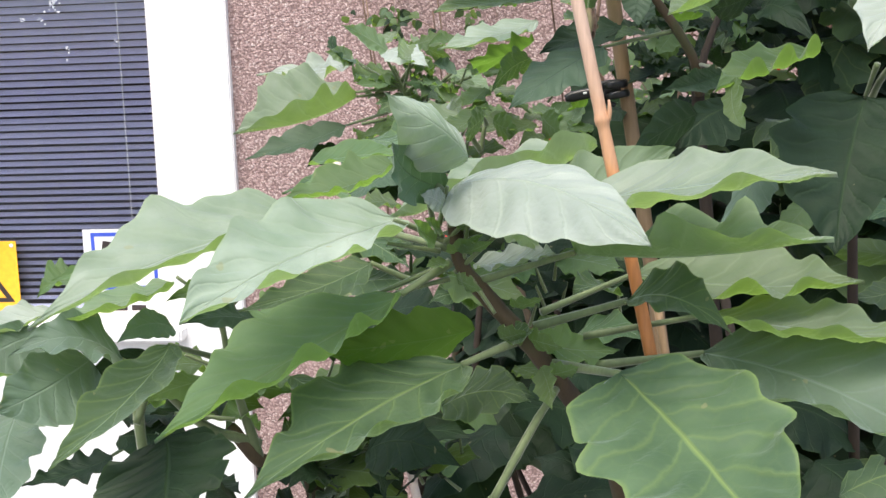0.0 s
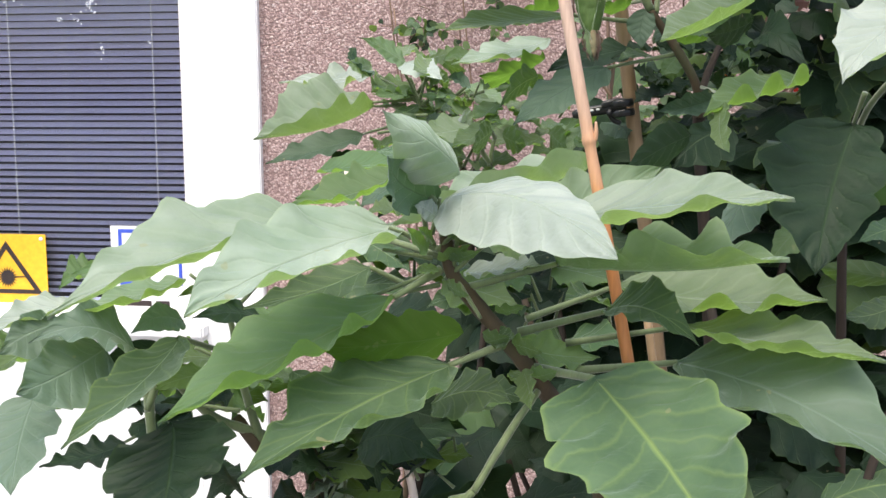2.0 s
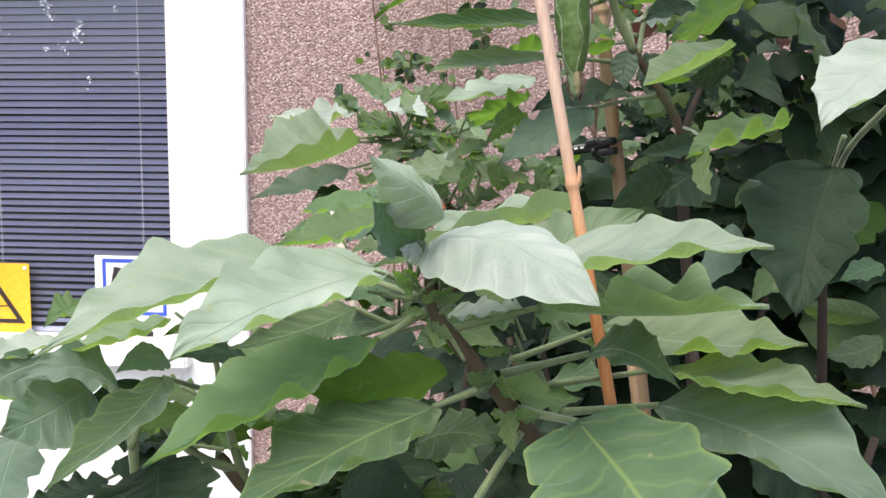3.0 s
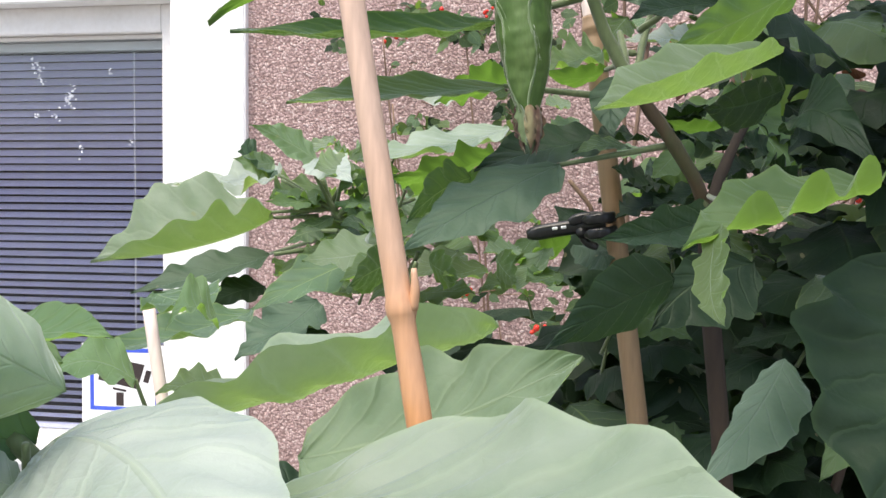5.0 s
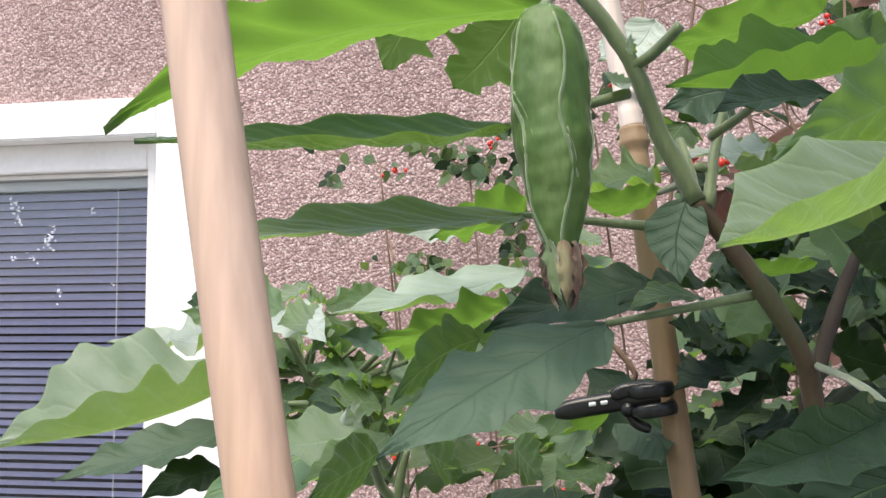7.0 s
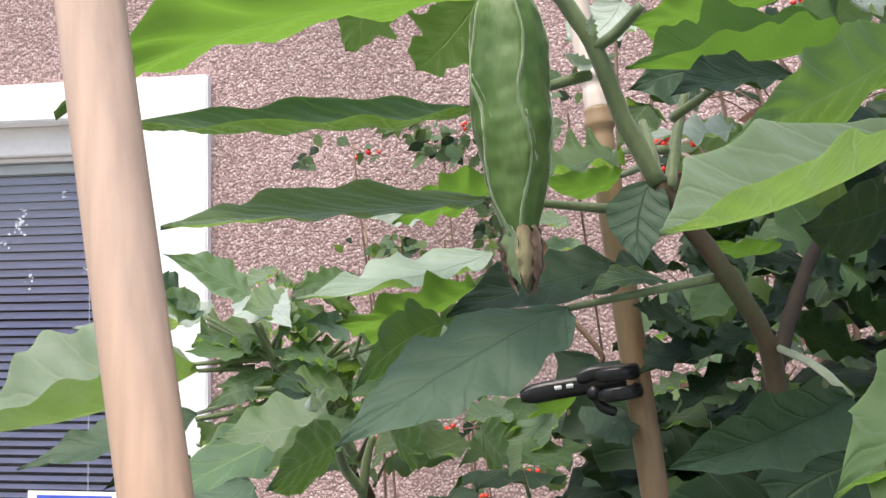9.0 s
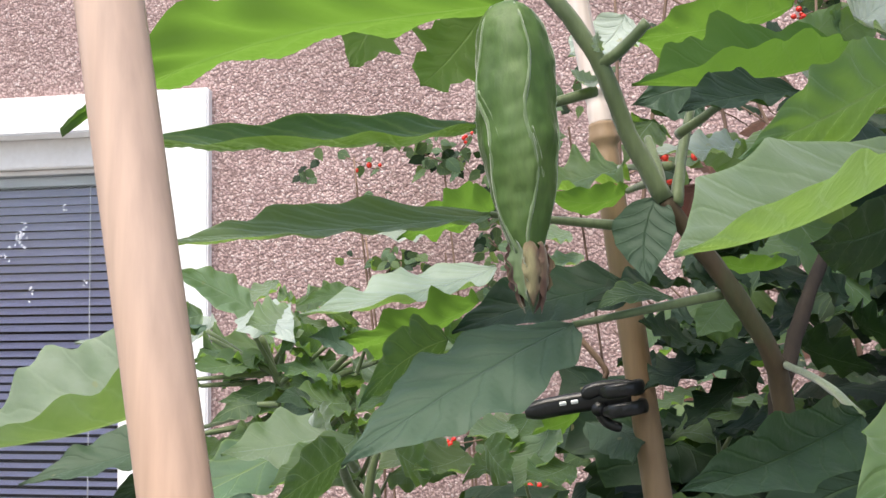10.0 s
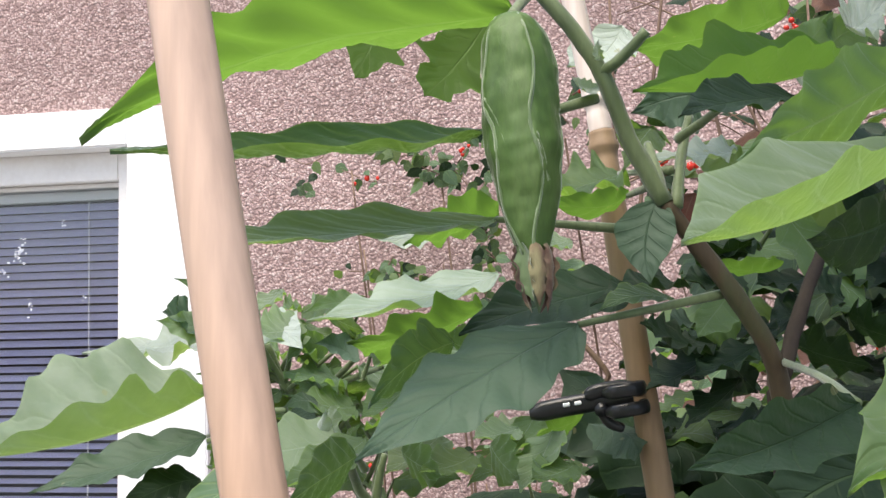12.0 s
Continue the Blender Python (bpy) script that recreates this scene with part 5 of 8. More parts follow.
petiole(back_shrub, (0.058, 1.33, 1.505), (0.056, 1.32, 1.513), 0.0024, 0)
leaf(back_shrub, (-0.078, 1.55, 1.59), (-0.1, 1.53, 1.608), (-0.126, 1.5, 1.621), (-0.1, 1.544, 1.62), (-0.112, 1.516, 1.6), wave=0.05, rim=0.1, lobe=0.062, material=PALE)
leaf(back_shrub, (-0.078, 1.54, 1.591), (-0.048, 1.5, 1.585), (-0.017, 1.46, 1.568), (-0.048, 1.524, 1.596), (-0.054, 1.481, 1.57), wave=0.04, lobe=0.062, material=YOUNG_GLOSS)
leaf(back_shrub, (-0.128, 1.57, 1.59), (-0.138, 1.55, 1.588), (-0.154, 1.53, 1.592), (-0.141, 1.556, 1.599), (-0.136, 1.544, 1.574), wave=0.07, lobe=0.062, material=PALE)
leaf(back_shrub, (-0.133, 1.6, 1.579), (-0.199, 1.63, 1.575), (-0.274, 1.64, 1.568), (-0.215, 1.669, 1.584), (-0.2, 1.602, 1.56), wave=0.09, lobe=0.1, material=YOUNG_GLOSS)
leaf(back_shrub, (-0.048, 1.53, 1.525), (-0.031, 1.5, 1.522), (-0.012, 1.48, 1.52), (-0.032, 1.513, 1.528), (-0.027, 1.487, 1.515), wave=0.04, rows=16, lobe=0.062, material=SMOOTH)
leaf(back_shrub, (-0.063, 1.55, 1.538), (-0.079, 1.53, 1.529), (-0.091, 1.51, 1.527), (-0.082, 1.54, 1.535), (-0.075, 1.52, 1.522), wave=0.05, rows=20, lobe=0.062, material=MATURE)
leaf(back_shrub, (-0.072, 1.55, 1.56), (-0.096, 1.53, 1.552), (-0.114, 1.51, 1.552), (-0.1, 1.541, 1.561), (-0.092, 1.519, 1.544), wave=0.06, rows=24, lobe=0.062, material=LEAF)
leaf(back_shrub, (-0.057, 1.54, 1.552), (-0.026, 1.52, 1.545), (-0.005, 1.5, 1.532), (-0.027, 1.539, 1.55), (-0.028, 1.507, 1.539), wave=0.06, rows=20, lobe=0.062, material=LEAF)
leaf(back_shrub, (-0.05, 1.56, 1.596), (-0.025, 1.55, 1.603), (0.005, 1.54, 1.606), (-0.028, 1.561, 1.61), (-0.022, 1.539, 1.592), wave=0.07, lobe=0.062, material=LEAF)
leaf(back_shrub, (-0.019, 1.53, 1.569), (-0.022, 1.5, 1.573), (-0.027, 1.48, 1.577), (-0.023, 1.512, 1.58), (-0.025, 1.492, 1.564), wave=0.045, rows=20, lobe=0.062, material=LEAF)
leaf(back_shrub, (0.105, 1.53, 1.619), (0.055, 1.48, 1.603), (-0.002, 1.42, 1.586), (0.047, 1.52, 1.616), (0.051, 1.449, 1.585), wave=0.06, rim=0.08, rows=34, half=8, lobe=0.062, material=HALF)
leaf(back_shrub, (0.104, 1.46, 1.594), (0.069, 1.42, 1.578), (0.035, 1.38, 1.572), (0.072, 1.406, 1.589), (0.045, 1.442, 1.559), wave=0.06, lobe=0.062, material=BACKLIT)
leaf(back_shrub, (0.102, 1.36, 1.571), (0.08, 1.34, 1.56), (0.065, 1.31, 1.538), (0.08, 1.329, 1.574), (0.082, 1.351, 1.547), wave=0.05, lobe=0.1, material=MATURE)
leaf(back_shrub, (0.011, 1.5, 1.597), (-0.005, 1.5, 1.601), (-0.019, 1.47, 1.593), (-0.005, 1.508, 1.609), (-0.004, 1.489, 1.593), wave=0.06, lobe=0.062, material=LEAF)
leaf(back_shrub, (0.011, 1.5, 1.56), (-0.005, 1.5, 1.57), (-0.015, 1.48, 1.572), (-0.004, 1.505, 1.579), (-0.003, 1.493, 1.563), wave=0.05, rows=20, lobe=0.062, material=SMOOTH)
leaf(back_shrub, (0, 1.45, 1.529), (-0.006, 1.43, 1.537), (-0.014, 1.41, 1.533), (-0.01, 1.436, 1.541), (-0.005, 1.42, 1.528), wave=0.03, lobe=0.025, rows=20, material=SMOOTH)
leaf(back_shrub, (-0.058, 1.5, 1.526), (-0.075, 1.5, 1.524), (-0.085, 1.48, 1.514), (-0.077, 1.505, 1.528), (-0.07, 1.493, 1.514), wave=0.05, rows=24, lobe=0.062, material=MATURE)
petiole(back_shrub, (-0.042, 1.5, 1.526), (-0.058, 1.5, 1.526), 0.0024, 0)
leaf(back_shrub, (0.011, 1.42, 1.504), (0.011, 1.41, 1.517), (0.016, 1.4, 1.532), (0.005, 1.413, 1.518), (0.021, 1.407, 1.519), wave=0.05, curl=-0.3, lobe=0.062, material=YOUNG_GLOSS)
leaf(back_shrub, (0.019, 1.42, 1.504), (0.025, 1.41, 1.513), (0.038, 1.4, 1.524), (0.025, 1.416, 1.518), (0.034, 1.404, 1.512), wave=0.05, rows=20, lobe=0.062, material=LEAF)
stem(back_shrub, ((-0.067, 1.56, 1.546), (-0.069, 1.555, 1.559), (-0.076, 1.55, 1.572)), 0.0026, 0.0018, STEM)
stem(back_shrub, ((-0.067, 1.56, 1.544), (-0.087, 1.555, 1.557), (-0.116, 1.55, 1.577)), 0.0026, 0.0018, STEM)
stem(back_shrub, ((-0.054, 1.56, 1.521), (-0.063, 1.56, 1.536), (-0.068, 1.56, 1.549)), 0.0034, 0.003, STEM)
stem(back_shrub, ((-0.068, 1.56, 1.549), (-0.055, 1.55, 1.566), (-0.043, 1.54, 1.576)), 0.0026, 0.0018, STEM)
stem(back_shrub, ((-0.052, 1.56, 1.521), (-0.026, 1.54, 1.539), (0.002, 1.52, 1.56)), 0.003, 0.002, STEM)
stem(back_shrub, ((-0.012, 1.53, 1.543), (0.009, 1.52, 1.55), (0.027, 1.5, 1.555)), 0.0024, 0.0018, STEM)
stem(back_shrub, ((-0.045, 1.56, 1.526), (-0.073, 1.54, 1.51), (-0.11, 1.52, 1.503)), 0.003, 0.002, STEM)
stem(back_shrub, ((0.045, 1.4, 1.47), (0.048, 1.4, 1.49), (0.052, 1.4, 1.506)), 0.003, 0.0022, STEM)
stem(back_shrub, ((0.045, 1.4, 1.474), (0.038, 1.39, 1.488), (0.039, 1.37, 1.503)), 0.0034, 0.0024, STEM)
leaf(pod_shrub, (0.153, 1.26, 1.724), (0.052, 1.22, 1.708), (-0.03, 1.19, 1.661), (0.056, 1.182, 1.718), (0.034, 1.281, 1.712), wave=0.035, lobe=0.075, rows=40, half=10, material=BACKLIT)
leaf(pod_shrub, (0.053, 1.45, 1.804), (0.045, 1.43, 1.771), (0.037, 1.4, 1.734), (0.029, 1.42, 1.769), (0.06, 1.44, 1.76), wave=0.03, lobe=0.2, full=0.55, material=BACKLIT)
leaf(pod_shrub, (0.115, 1.45, 1.781), (0.097, 1.43, 1.748), (0.08, 1.4, 1.72), (0.078, 1.424, 1.76), (0.113, 1.436, 1.733), wave=0.03, lobe=0.2, full=0.55, material=BACKLIT)
leaf(pod_shrub, (0.137, 1.25, 1.667), (0.065, 1.22, 1.66), (-0.016, 1.19, 1.656), (0.065, 1.25, 1.672), (0.079, 1.19, 1.649), wave=0.015, lobe=0.037, rim=0.03, rows=34, half=8, material=MATURE)
petiole(pod_shrub, (0.188, 1.275, 1.685), (0.137, 1.25, 1.667), 0.0026, 0)
leaf(pod_shrub, (0.135, 1.3, 1.632), (0.068, 1.24, 1.624), (0.027, 1.17, 1.611), (0.059, 1.27, 1.635), (0.074, 1.21, 1.614), wave=0.02, lobe=0.062, rows=34, half=8, material=PALE)
petiole(pod_shrub, (0.195, 1.3, 1.625), (0.135, 1.3, 1.632), 0.0024, 0)
leaf(pod_shrub, (0.121, 1.42, 1.648), (0.092, 1.4, 1.64), (0.074, 1.36, 1.626), (0.101, 1.387, 1.655), (0.095, 1.419, 1.634), wave=0.07, lobe=0.1, material=BACKLIT)
leaf(pod_shrub, (0.075, 1.46, 1.646), (0.057, 1.44, 1.639), (0.04, 1.42, 1.638), (0.053, 1.451, 1.645), (0.056, 1.429, 1.63), wave=0.05, rows=24, lobe=0.062, material=YOUNG_GLOSS)
leaf(pod_shrub, (0.176, 1.27, 1.578), (0.128, 1.235, 1.551), (0.089, 1.195, 1.524), (0.112, 1.253, 1.566), (0.127, 1.204, 1.529), wave=0.03, lobe=0.062, curl=0.04, full=0.95, rows=34, half=9, material=SMOOTH)
petiole(pod_shrub, (0.247, 1.295, 1.592), (0.176, 1.27, 1.578), 0.0024, 0)
leaf(pod_shrub, (0.197, 1.36, 1.601), (0.156, 1.33, 1.592), (0.115, 1.3, 1.575), (0.152, 1.35, 1.607), (0.169, 1.31, 1.579), wave=0.03, lobe=0.062, full=0.8, rows=34, half=8, material=SHADED_GREEN)
leaf(pod_shrub, (0.3, 1.14, 1.631), (0.248, 1.06, 1.604), (0.215, 1, 1.592), (0.252, 1.102, 1.629), (0.243, 1.026, 1.608), wave=0.04, lobe=0.05, rows=36, half=9, material=PALE)
leaf(pod_shrub, (0.31, 1.33, 1.708), (0.254, 1.27, 1.686), (0.205, 1.22, 1.675), (0.268, 1.306, 1.719), (0.248, 1.242, 1.693), wave=0.06, lobe=0.088, rows=34, half=8, material=BACKLIT)
petiole(pod_shrub, (0.328, 1.34, 1.712), (0.31, 1.33, 1.708), 0.0024, 0)
leaf(pod_shrub, (0.295, 1.42, 1.76), (0.243, 1.38, 1.74), (0.202, 1.34, 1.725), (0.245, 1.35, 1.748), (0.241, 1.41, 1.734), wave=0.05, rows=34, half=8, lobe=0.062, material=BACKLIT)
leaf(pod_shrub, (0.274, 1.25, 1.675), (0.246, 1.22, 1.669), (0.222, 1.18, 1.655), (0.247, 1.239, 1.682), (0.244, 1.201, 1.659), wave=0.05, lobe=0.062, material=SHADED)
leaf(pod_shrub, (0.321, 1.25, 1.684), (0.28, 1.22, 1.66), (0.243, 1.18, 1.637), (0.27, 1.196, 1.67), (0.288, 1.244, 1.648), wave=0.04, rows=34, half=8, lobe=0.062, material=LEAF)
leaf(pod_shrub, (0.307, 1.2, 1.618), (0.28, 1.17, 1.607), (0.261, 1.14, 1.603), (0.278, 1.152, 1.616), (0.285, 1.181, 1.594), wave=0.03, lobe=0.037, material=SHADED)
leaf(pod_shrub, (0.271, 1.12, 1.55), (0.242, 1.08, 1.542), (0.216, 1.04, 1.539), (0.251, 1.096, 1.554), (0.238, 1.054, 1.534), wave=0.04, lobe=0.075, full=0.75, rows=34, half=8, material=SHADED_GREEN)
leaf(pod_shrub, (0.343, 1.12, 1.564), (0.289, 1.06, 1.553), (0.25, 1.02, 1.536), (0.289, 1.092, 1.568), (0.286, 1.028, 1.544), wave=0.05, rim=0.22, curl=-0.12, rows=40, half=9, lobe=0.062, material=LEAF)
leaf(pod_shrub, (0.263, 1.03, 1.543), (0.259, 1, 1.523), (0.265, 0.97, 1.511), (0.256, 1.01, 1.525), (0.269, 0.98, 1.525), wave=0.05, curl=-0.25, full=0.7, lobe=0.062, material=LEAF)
leaf(pod_shrub, (0.412, 1, 1.628), (0.361, 0.95, 1.597), (0.328, 0.905, 1.56), (0.335, 0.963, 1.601), (0.362, 0.905, 1.568), wave=0.04, lobe=0.062, rim=0.08, rows=34, half=8, material=YOUNG_GLOSS)
leaf(pod_shrub, (0.386, 1.14, 1.526), (0.359, 1.08, 1.47), (0.342, 1.04, 1.411), (0.305, 1.08, 1.486), (0.399, 1.078, 1.48), wave=0.03, lobe=0.075, full=0.75, rows=34, half=8, material=SHADED_GREEN)
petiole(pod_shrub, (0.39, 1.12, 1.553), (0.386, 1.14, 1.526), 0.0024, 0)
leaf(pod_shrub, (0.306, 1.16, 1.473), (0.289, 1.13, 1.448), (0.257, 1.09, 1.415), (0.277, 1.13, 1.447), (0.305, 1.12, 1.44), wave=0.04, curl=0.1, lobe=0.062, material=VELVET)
leaf(pod_shrub, (0.292, 1.2, 1.521), (0.26, 1.18, 1.511), (0.236, 1.16, 1.485), (0.252, 1.184, 1.521), (0.273, 1.176, 1.486), wave=0.03, lobe=0.062, material=SHADED_GREEN)
leaf(pod_shrub, (0.248, 1.12, 1.517), (0.22, 1.1, 1.506), (0.189, 1.07, 1.486), (0.215, 1.088, 1.521), (0.226, 1.112, 1.49), lobe=0.025, wave=0.02, material=SHADED_GREEN)
leaf(pod_shrub, (0.317, 1.25, 1.596), (0.328, 1.22, 1.608), (0.358, 1.18, 1.568), (0.33, 1.241, 1.628), (0.322, 1.21, 1.592), wave=0.03, lobe=0.062, material=SHADED)
leaf(pod_shrub, (0.221, 1.3, 1.59), (0.203, 1.28, 1.592), (0.186, 1.26, 1.584), (0.203, 1.294, 1.597), (0.2, 1.27, 1.586), wave=0.05, lobe=0.062, material=MATURE)
leaf(pod_shrub, (0.259, 1.4, 1.601), (0.242, 1.38, 1.582), (0.234, 1.36, 1.571), (0.239, 1.389, 1.59), (0.252, 1.371, 1.573), wave=0.04, lobe=0.062, material=LEAF)
leaf(pod_shrub, (0.17, 1.45, 1.519), (0.195, 1.42, 1.515), (0.198, 1.4, 1.5), (0.182, 1.42, 1.502), (0.205, 1.42, 1.513), wave=0.03, lobe=0.062, material=SMOOTH)
leaf(pod_shrub, (0.164, 1.5, 1.522), (0.14, 1.48, 1.513), (0.108, 1.45, 1.512), (0.142, 1.464, 1.525), (0.131, 1.488, 1.499), wave=0.05, lobe=0.062, material=BACKLIT)
leaf(pod_shrub, (0.2, 1.34, 1.646), (0.18, 1.33, 1.64), (0.158, 1.31, 1.644), (0.178, 1.319, 1.647), (0.179, 1.341, 1.634), wave=0.05, lobe=0.062, material=BACKLIT)
petiole(pod_shrub, (0.214, 1.3, 1.646), (0.2, 1.34, 1.646), 0.0024, 0)
leaf(pod_shrub, (0.283, 1.4, 1.61), (0.261, 1.38, 1.608), (0.242, 1.36, 1.613), (0.263, 1.367, 1.613), (0.259, 1.393, 1.605), wave=0.05, lobe=0.062, material=BACKLIT)
stem(pod_shrub, ((0.225, 1.285, 1.665), (0.236, 1.27, 1.67), (0.246, 1.245, 1.673)), 0.0026, 0.0014, STEM)
stem(pod_shrub, ((0.19, 1.275, 1.697), (0.2, 1.27, 1.702), (0.212, 1.265, 1.713)), 0.003, 0.0026, STEM)
leaf(back_shrub, (-0.046, 1.3, 1.475), (-0.081, 1.25, 1.465), (-0.127, 1.2, 1.451), (-0.087, 1.272, 1.474), (-0.064, 1.214, 1.462), wave=0.04, lobe=0.062, material=MATURE)
leaf(left_shrub, (-0.123, 0.9, 1.421), (-0.156, 0.87, 1.414), (-0.189, 0.84, 1.402), (-0.164, 0.89, 1.417), (-0.147, 0.85, 1.409), wave=0.05, rim=0.12, lobe=0.062, material=PALE)
leaf(left_shrub, (-0.168, 0.92, 1.425), (-0.187, 0.91, 1.429), (-0.206, 0.89, 1.425), (-0.191, 0.916, 1.435), (-0.184, 0.898, 1.42), wave=0.05, lobe=0.062, material=LEAF)
leaf(left_shrub, (-0.13, 0.91, 1.388), (-0.142, 0.89, 1.395), (-0.154, 0.87, 1.386), (-0.144, 0.897, 1.403), (-0.136, 0.883, 1.385), wave=0.04, lobe=0.062, material=VELVET)
leaf(left_shrub, (-0.094, 0.92, 1.405), (-0.112, 0.91, 1.413), (-0.126, 0.89, 1.41), (-0.114, 0.916, 1.419), (-0.107, 0.897, 1.409), wave=0.05, lobe=0.062, material=LEAF)
leaf(left_shrub, (-0.051, 0.92, 1.35), (-0.025, 0.9, 1.344), (-0.003, 0.88, 1.334), (-0.024, 0.915, 1.348), (-0.025, 0.885, 1.338), wave=0.05, lobe=0.062, material=MATURE)
stem(left_shrub, ((-0.12, 1, 1.322), (-0.121, 0.99, 1.363), (-0.122, 0.98, 1.389)), 0.003, 0.002, STEM)
stem(left_shrub, ((-0.125, 0.985, 1.373), (-0.105, 0.98, 1.394), (-0.088, 0.97, 1.41)), 0.002, 0.0014, STEM)
stem(left_shrub, ((-0.123, 0.985, 1.378), (-0.14, 0.985, 1.399), (-0.152, 0.98, 1.411)), 0.002, 0.0014, STEM)
leaf(pod_shrub, (0.483, 1.34, 1.359), (0.431, 1.31, 1.371), (0.385, 1.28, 1.381), (0.43, 1.31, 1.383), (0.436, 1.33, 1.352), wave=0.05, lobe=0.062, material=LEAF)
leaf(pod_shrub, (0.496, 1.4, 1.474), (0.465, 1.38, 1.453), (0.44, 1.36, 1.428), (0.452, 1.374, 1.463), (0.479, 1.386, 1.434), wave=0.04, lobe=0.062, material=BACKLIT)
leaf(pod_shrub, (0.477, 1.3, 1.345), (0.445, 1.28, 1.334), (0.408, 1.26, 1.334), (0.445, 1.295, 1.345), (0.437, 1.265, 1.319), wave=0.05, lobe=0.062, material=MATURE)
leaf(pod_shrub, (0.379, 1.3, 1.425), (0.357, 1.28, 1.407), (0.338, 1.26, 1.384), (0.35, 1.29, 1.415), (0.367, 1.27, 1.395), wave=0.04, lobe=0.062, material=LEAF)
leaf(pod_shrub, (0.486, 1.35, 1.415), (0.459, 1.33, 1.411), (0.432, 1.31, 1.401), (0.46, 1.343, 1.421), (0.456, 1.317, 1.4), wave=0.05, lobe=0.062, material=MATURE)
stem(pod_shrub, ((0.27, 1.31, 1.559), (0.274, 1.22, 1.555), (0.271, 1.12, 1.55)), 0.0019, 0.0014, STEM)
pod(pod_shrub, (0.153, 1.235, 1.717), (0.162, 1.222, 1.585))
petiole(pod_shrub, (0.16, 1.265, 1.737), (0.152, 1.235, 1.715), 0.003, 0)
cane(CANE_LOW, CANE_TOP, 0.0041, CANE, (1.523, 1.22), "pale orange bamboo cane leaning among the front leaves")
support_stake((0.1675, 1.4461, 1.7928), (0.1842, 1.4401, 1.6994), (0.2106, 1.4221, 1.4885))
plant_clip((0.138, 1.41, 1.528), (0.205, 1.41, 1.538))
short_cane((-0.075, 1.2, 1.487), (-0.063, 1.19, 1.438), 0.0040, STAKE_PALE)
short_cane((0.214, 1.1, 1.359), (0.219, 1.095, 1.324), 0.0036, STAKE)
berry_twigs((-0.206, 3.02, 1.898), 0.124712, 0.0793623, 110, 8, 0)
berry_twigs((-0.378, 3.02, 1.77), 0.0680248, 0.0680248, 24, 0, 1)
berry_twigs((-0.207, 3.02, 1.732), 0.102037, 0.0566874, 55, 0, 2)
berry_twigs((0.332, 2.6, 1.825), 0.124712, 0.0680248, 60, 14, 3)
berry_twigs((0.393, 2.6, 2.095), 0.124712, 0.0680248, 50, 10, 4)
berry_twigs((0.084, 2.6, 1.909), 0.0793623, 0.102037, 30, 6, 5)
berry_twigs((-0.127, 3.02, 1.278), 0.158725, 0.0906998, 40, 14, 6)
berry_twigs((0.295, 2.6, 1.404), 0.13605, 0.102037, 50, 10, 7)
berry_twigs((0.132, 2.6, 1.339), 0.102037, 0.0906998, 30, 8, 8)
berry_twigs((-0.403, 3.02, 1.941), 0.13605, 0.0453499, 26, 2, 9)
berry_twigs((0.509, 2.6, 1.576), 0.13605, 0.0906998, 40, 6, 10)
leaf(back_shrub, (0.004, 1.623, 1.499), (0.02, 1.613, 1.492), (0.036, 1.603, 1.481), (0.017, 1.643, 1.491), (0.022, 1.593, 1.488), wave=0.05, rows=16, half=4, material=PALE)
petiole(back_shrub, (0.001, 1.633, 1.485), (0.004, 1.623, 1.499), 0.0016, 0)
leaf(back_shrub, (0.019, 1.482, 1.513), (0.037, 1.472, 1.522), (0.054, 1.462, 1.515), (0.029, 1.502, 1.523), (0.042, 1.452, 1.517), wave=0.05, rows=16, half=4, material=LEAF)
petiole(back_shrub, (0.023, 1.492, 1.502), (0.019, 1.482, 1.513), 0.0016, 0)
leaf(back_shrub, (0.026, 1.48, 1.569), (0.052, 1.47, 1.564), (0.076, 1.46, 1.554), (0.049, 1.5, 1.572), (0.052, 1.45, 1.552), wave=0.05, rows=16, half=4, material=PALE)
petiole(back_shrub, (0.016, 1.49, 1.548), (0.026, 1.48, 1.569), 0.0016, 0)
leaf(back_shrub, (-0.014, 1.654, 1.565), (0.014, 1.644, 1.554), (0.042, 1.634, 1.536), (0.015, 1.674, 1.561), (0.011, 1.624, 1.539), wave=0.05, rows=16, half=4, material=PALE)
petiole(back_shrub, (-0.019, 1.664, 1.538), (-0.014, 1.654, 1.565), 0.0016, 0)
leaf(back_shrub, (-0.083, 1.627, 1.529), (-0.065, 1.617, 1.536), (-0.048, 1.607, 1.53), (-0.075, 1.647, 1.538), (-0.059, 1.597, 1.53), wave=0.05, rows=16, half=4, material=PALE)
leaf(back_shrub, (-0.067, 1.607, 1.516), (-0.046, 1.597, 1.521), (-0.026, 1.587, 1.517), (-0.056, 1.627, 1.525), (-0.04, 1.577, 1.513), wave=0.05, rows=16, half=4, material=PALE)
leaf(back_shrub, (-0.117, 1.546, 1.482), (-0.092, 1.536, 1.494), (-0.068, 1.526, 1.485), (-0.104, 1.566, 1.499), (-0.084, 1.516, 1.484), wave=0.05, rows=16, half=4, material=LEAF)
leaf(back_shrub, (0.122, 1.542, 1.469), (0.101, 1.532, 1.483), (0.081, 1.522, 1.471), (0.097, 1.562, 1.485), (0.104, 1.512, 1.475), wave=0.05, rows=16, half=4, material=LEAF)
petiole(back_shrub, (0.126, 1.552, 1.447), (0.122, 1.542, 1.469), 0.0016, 0)
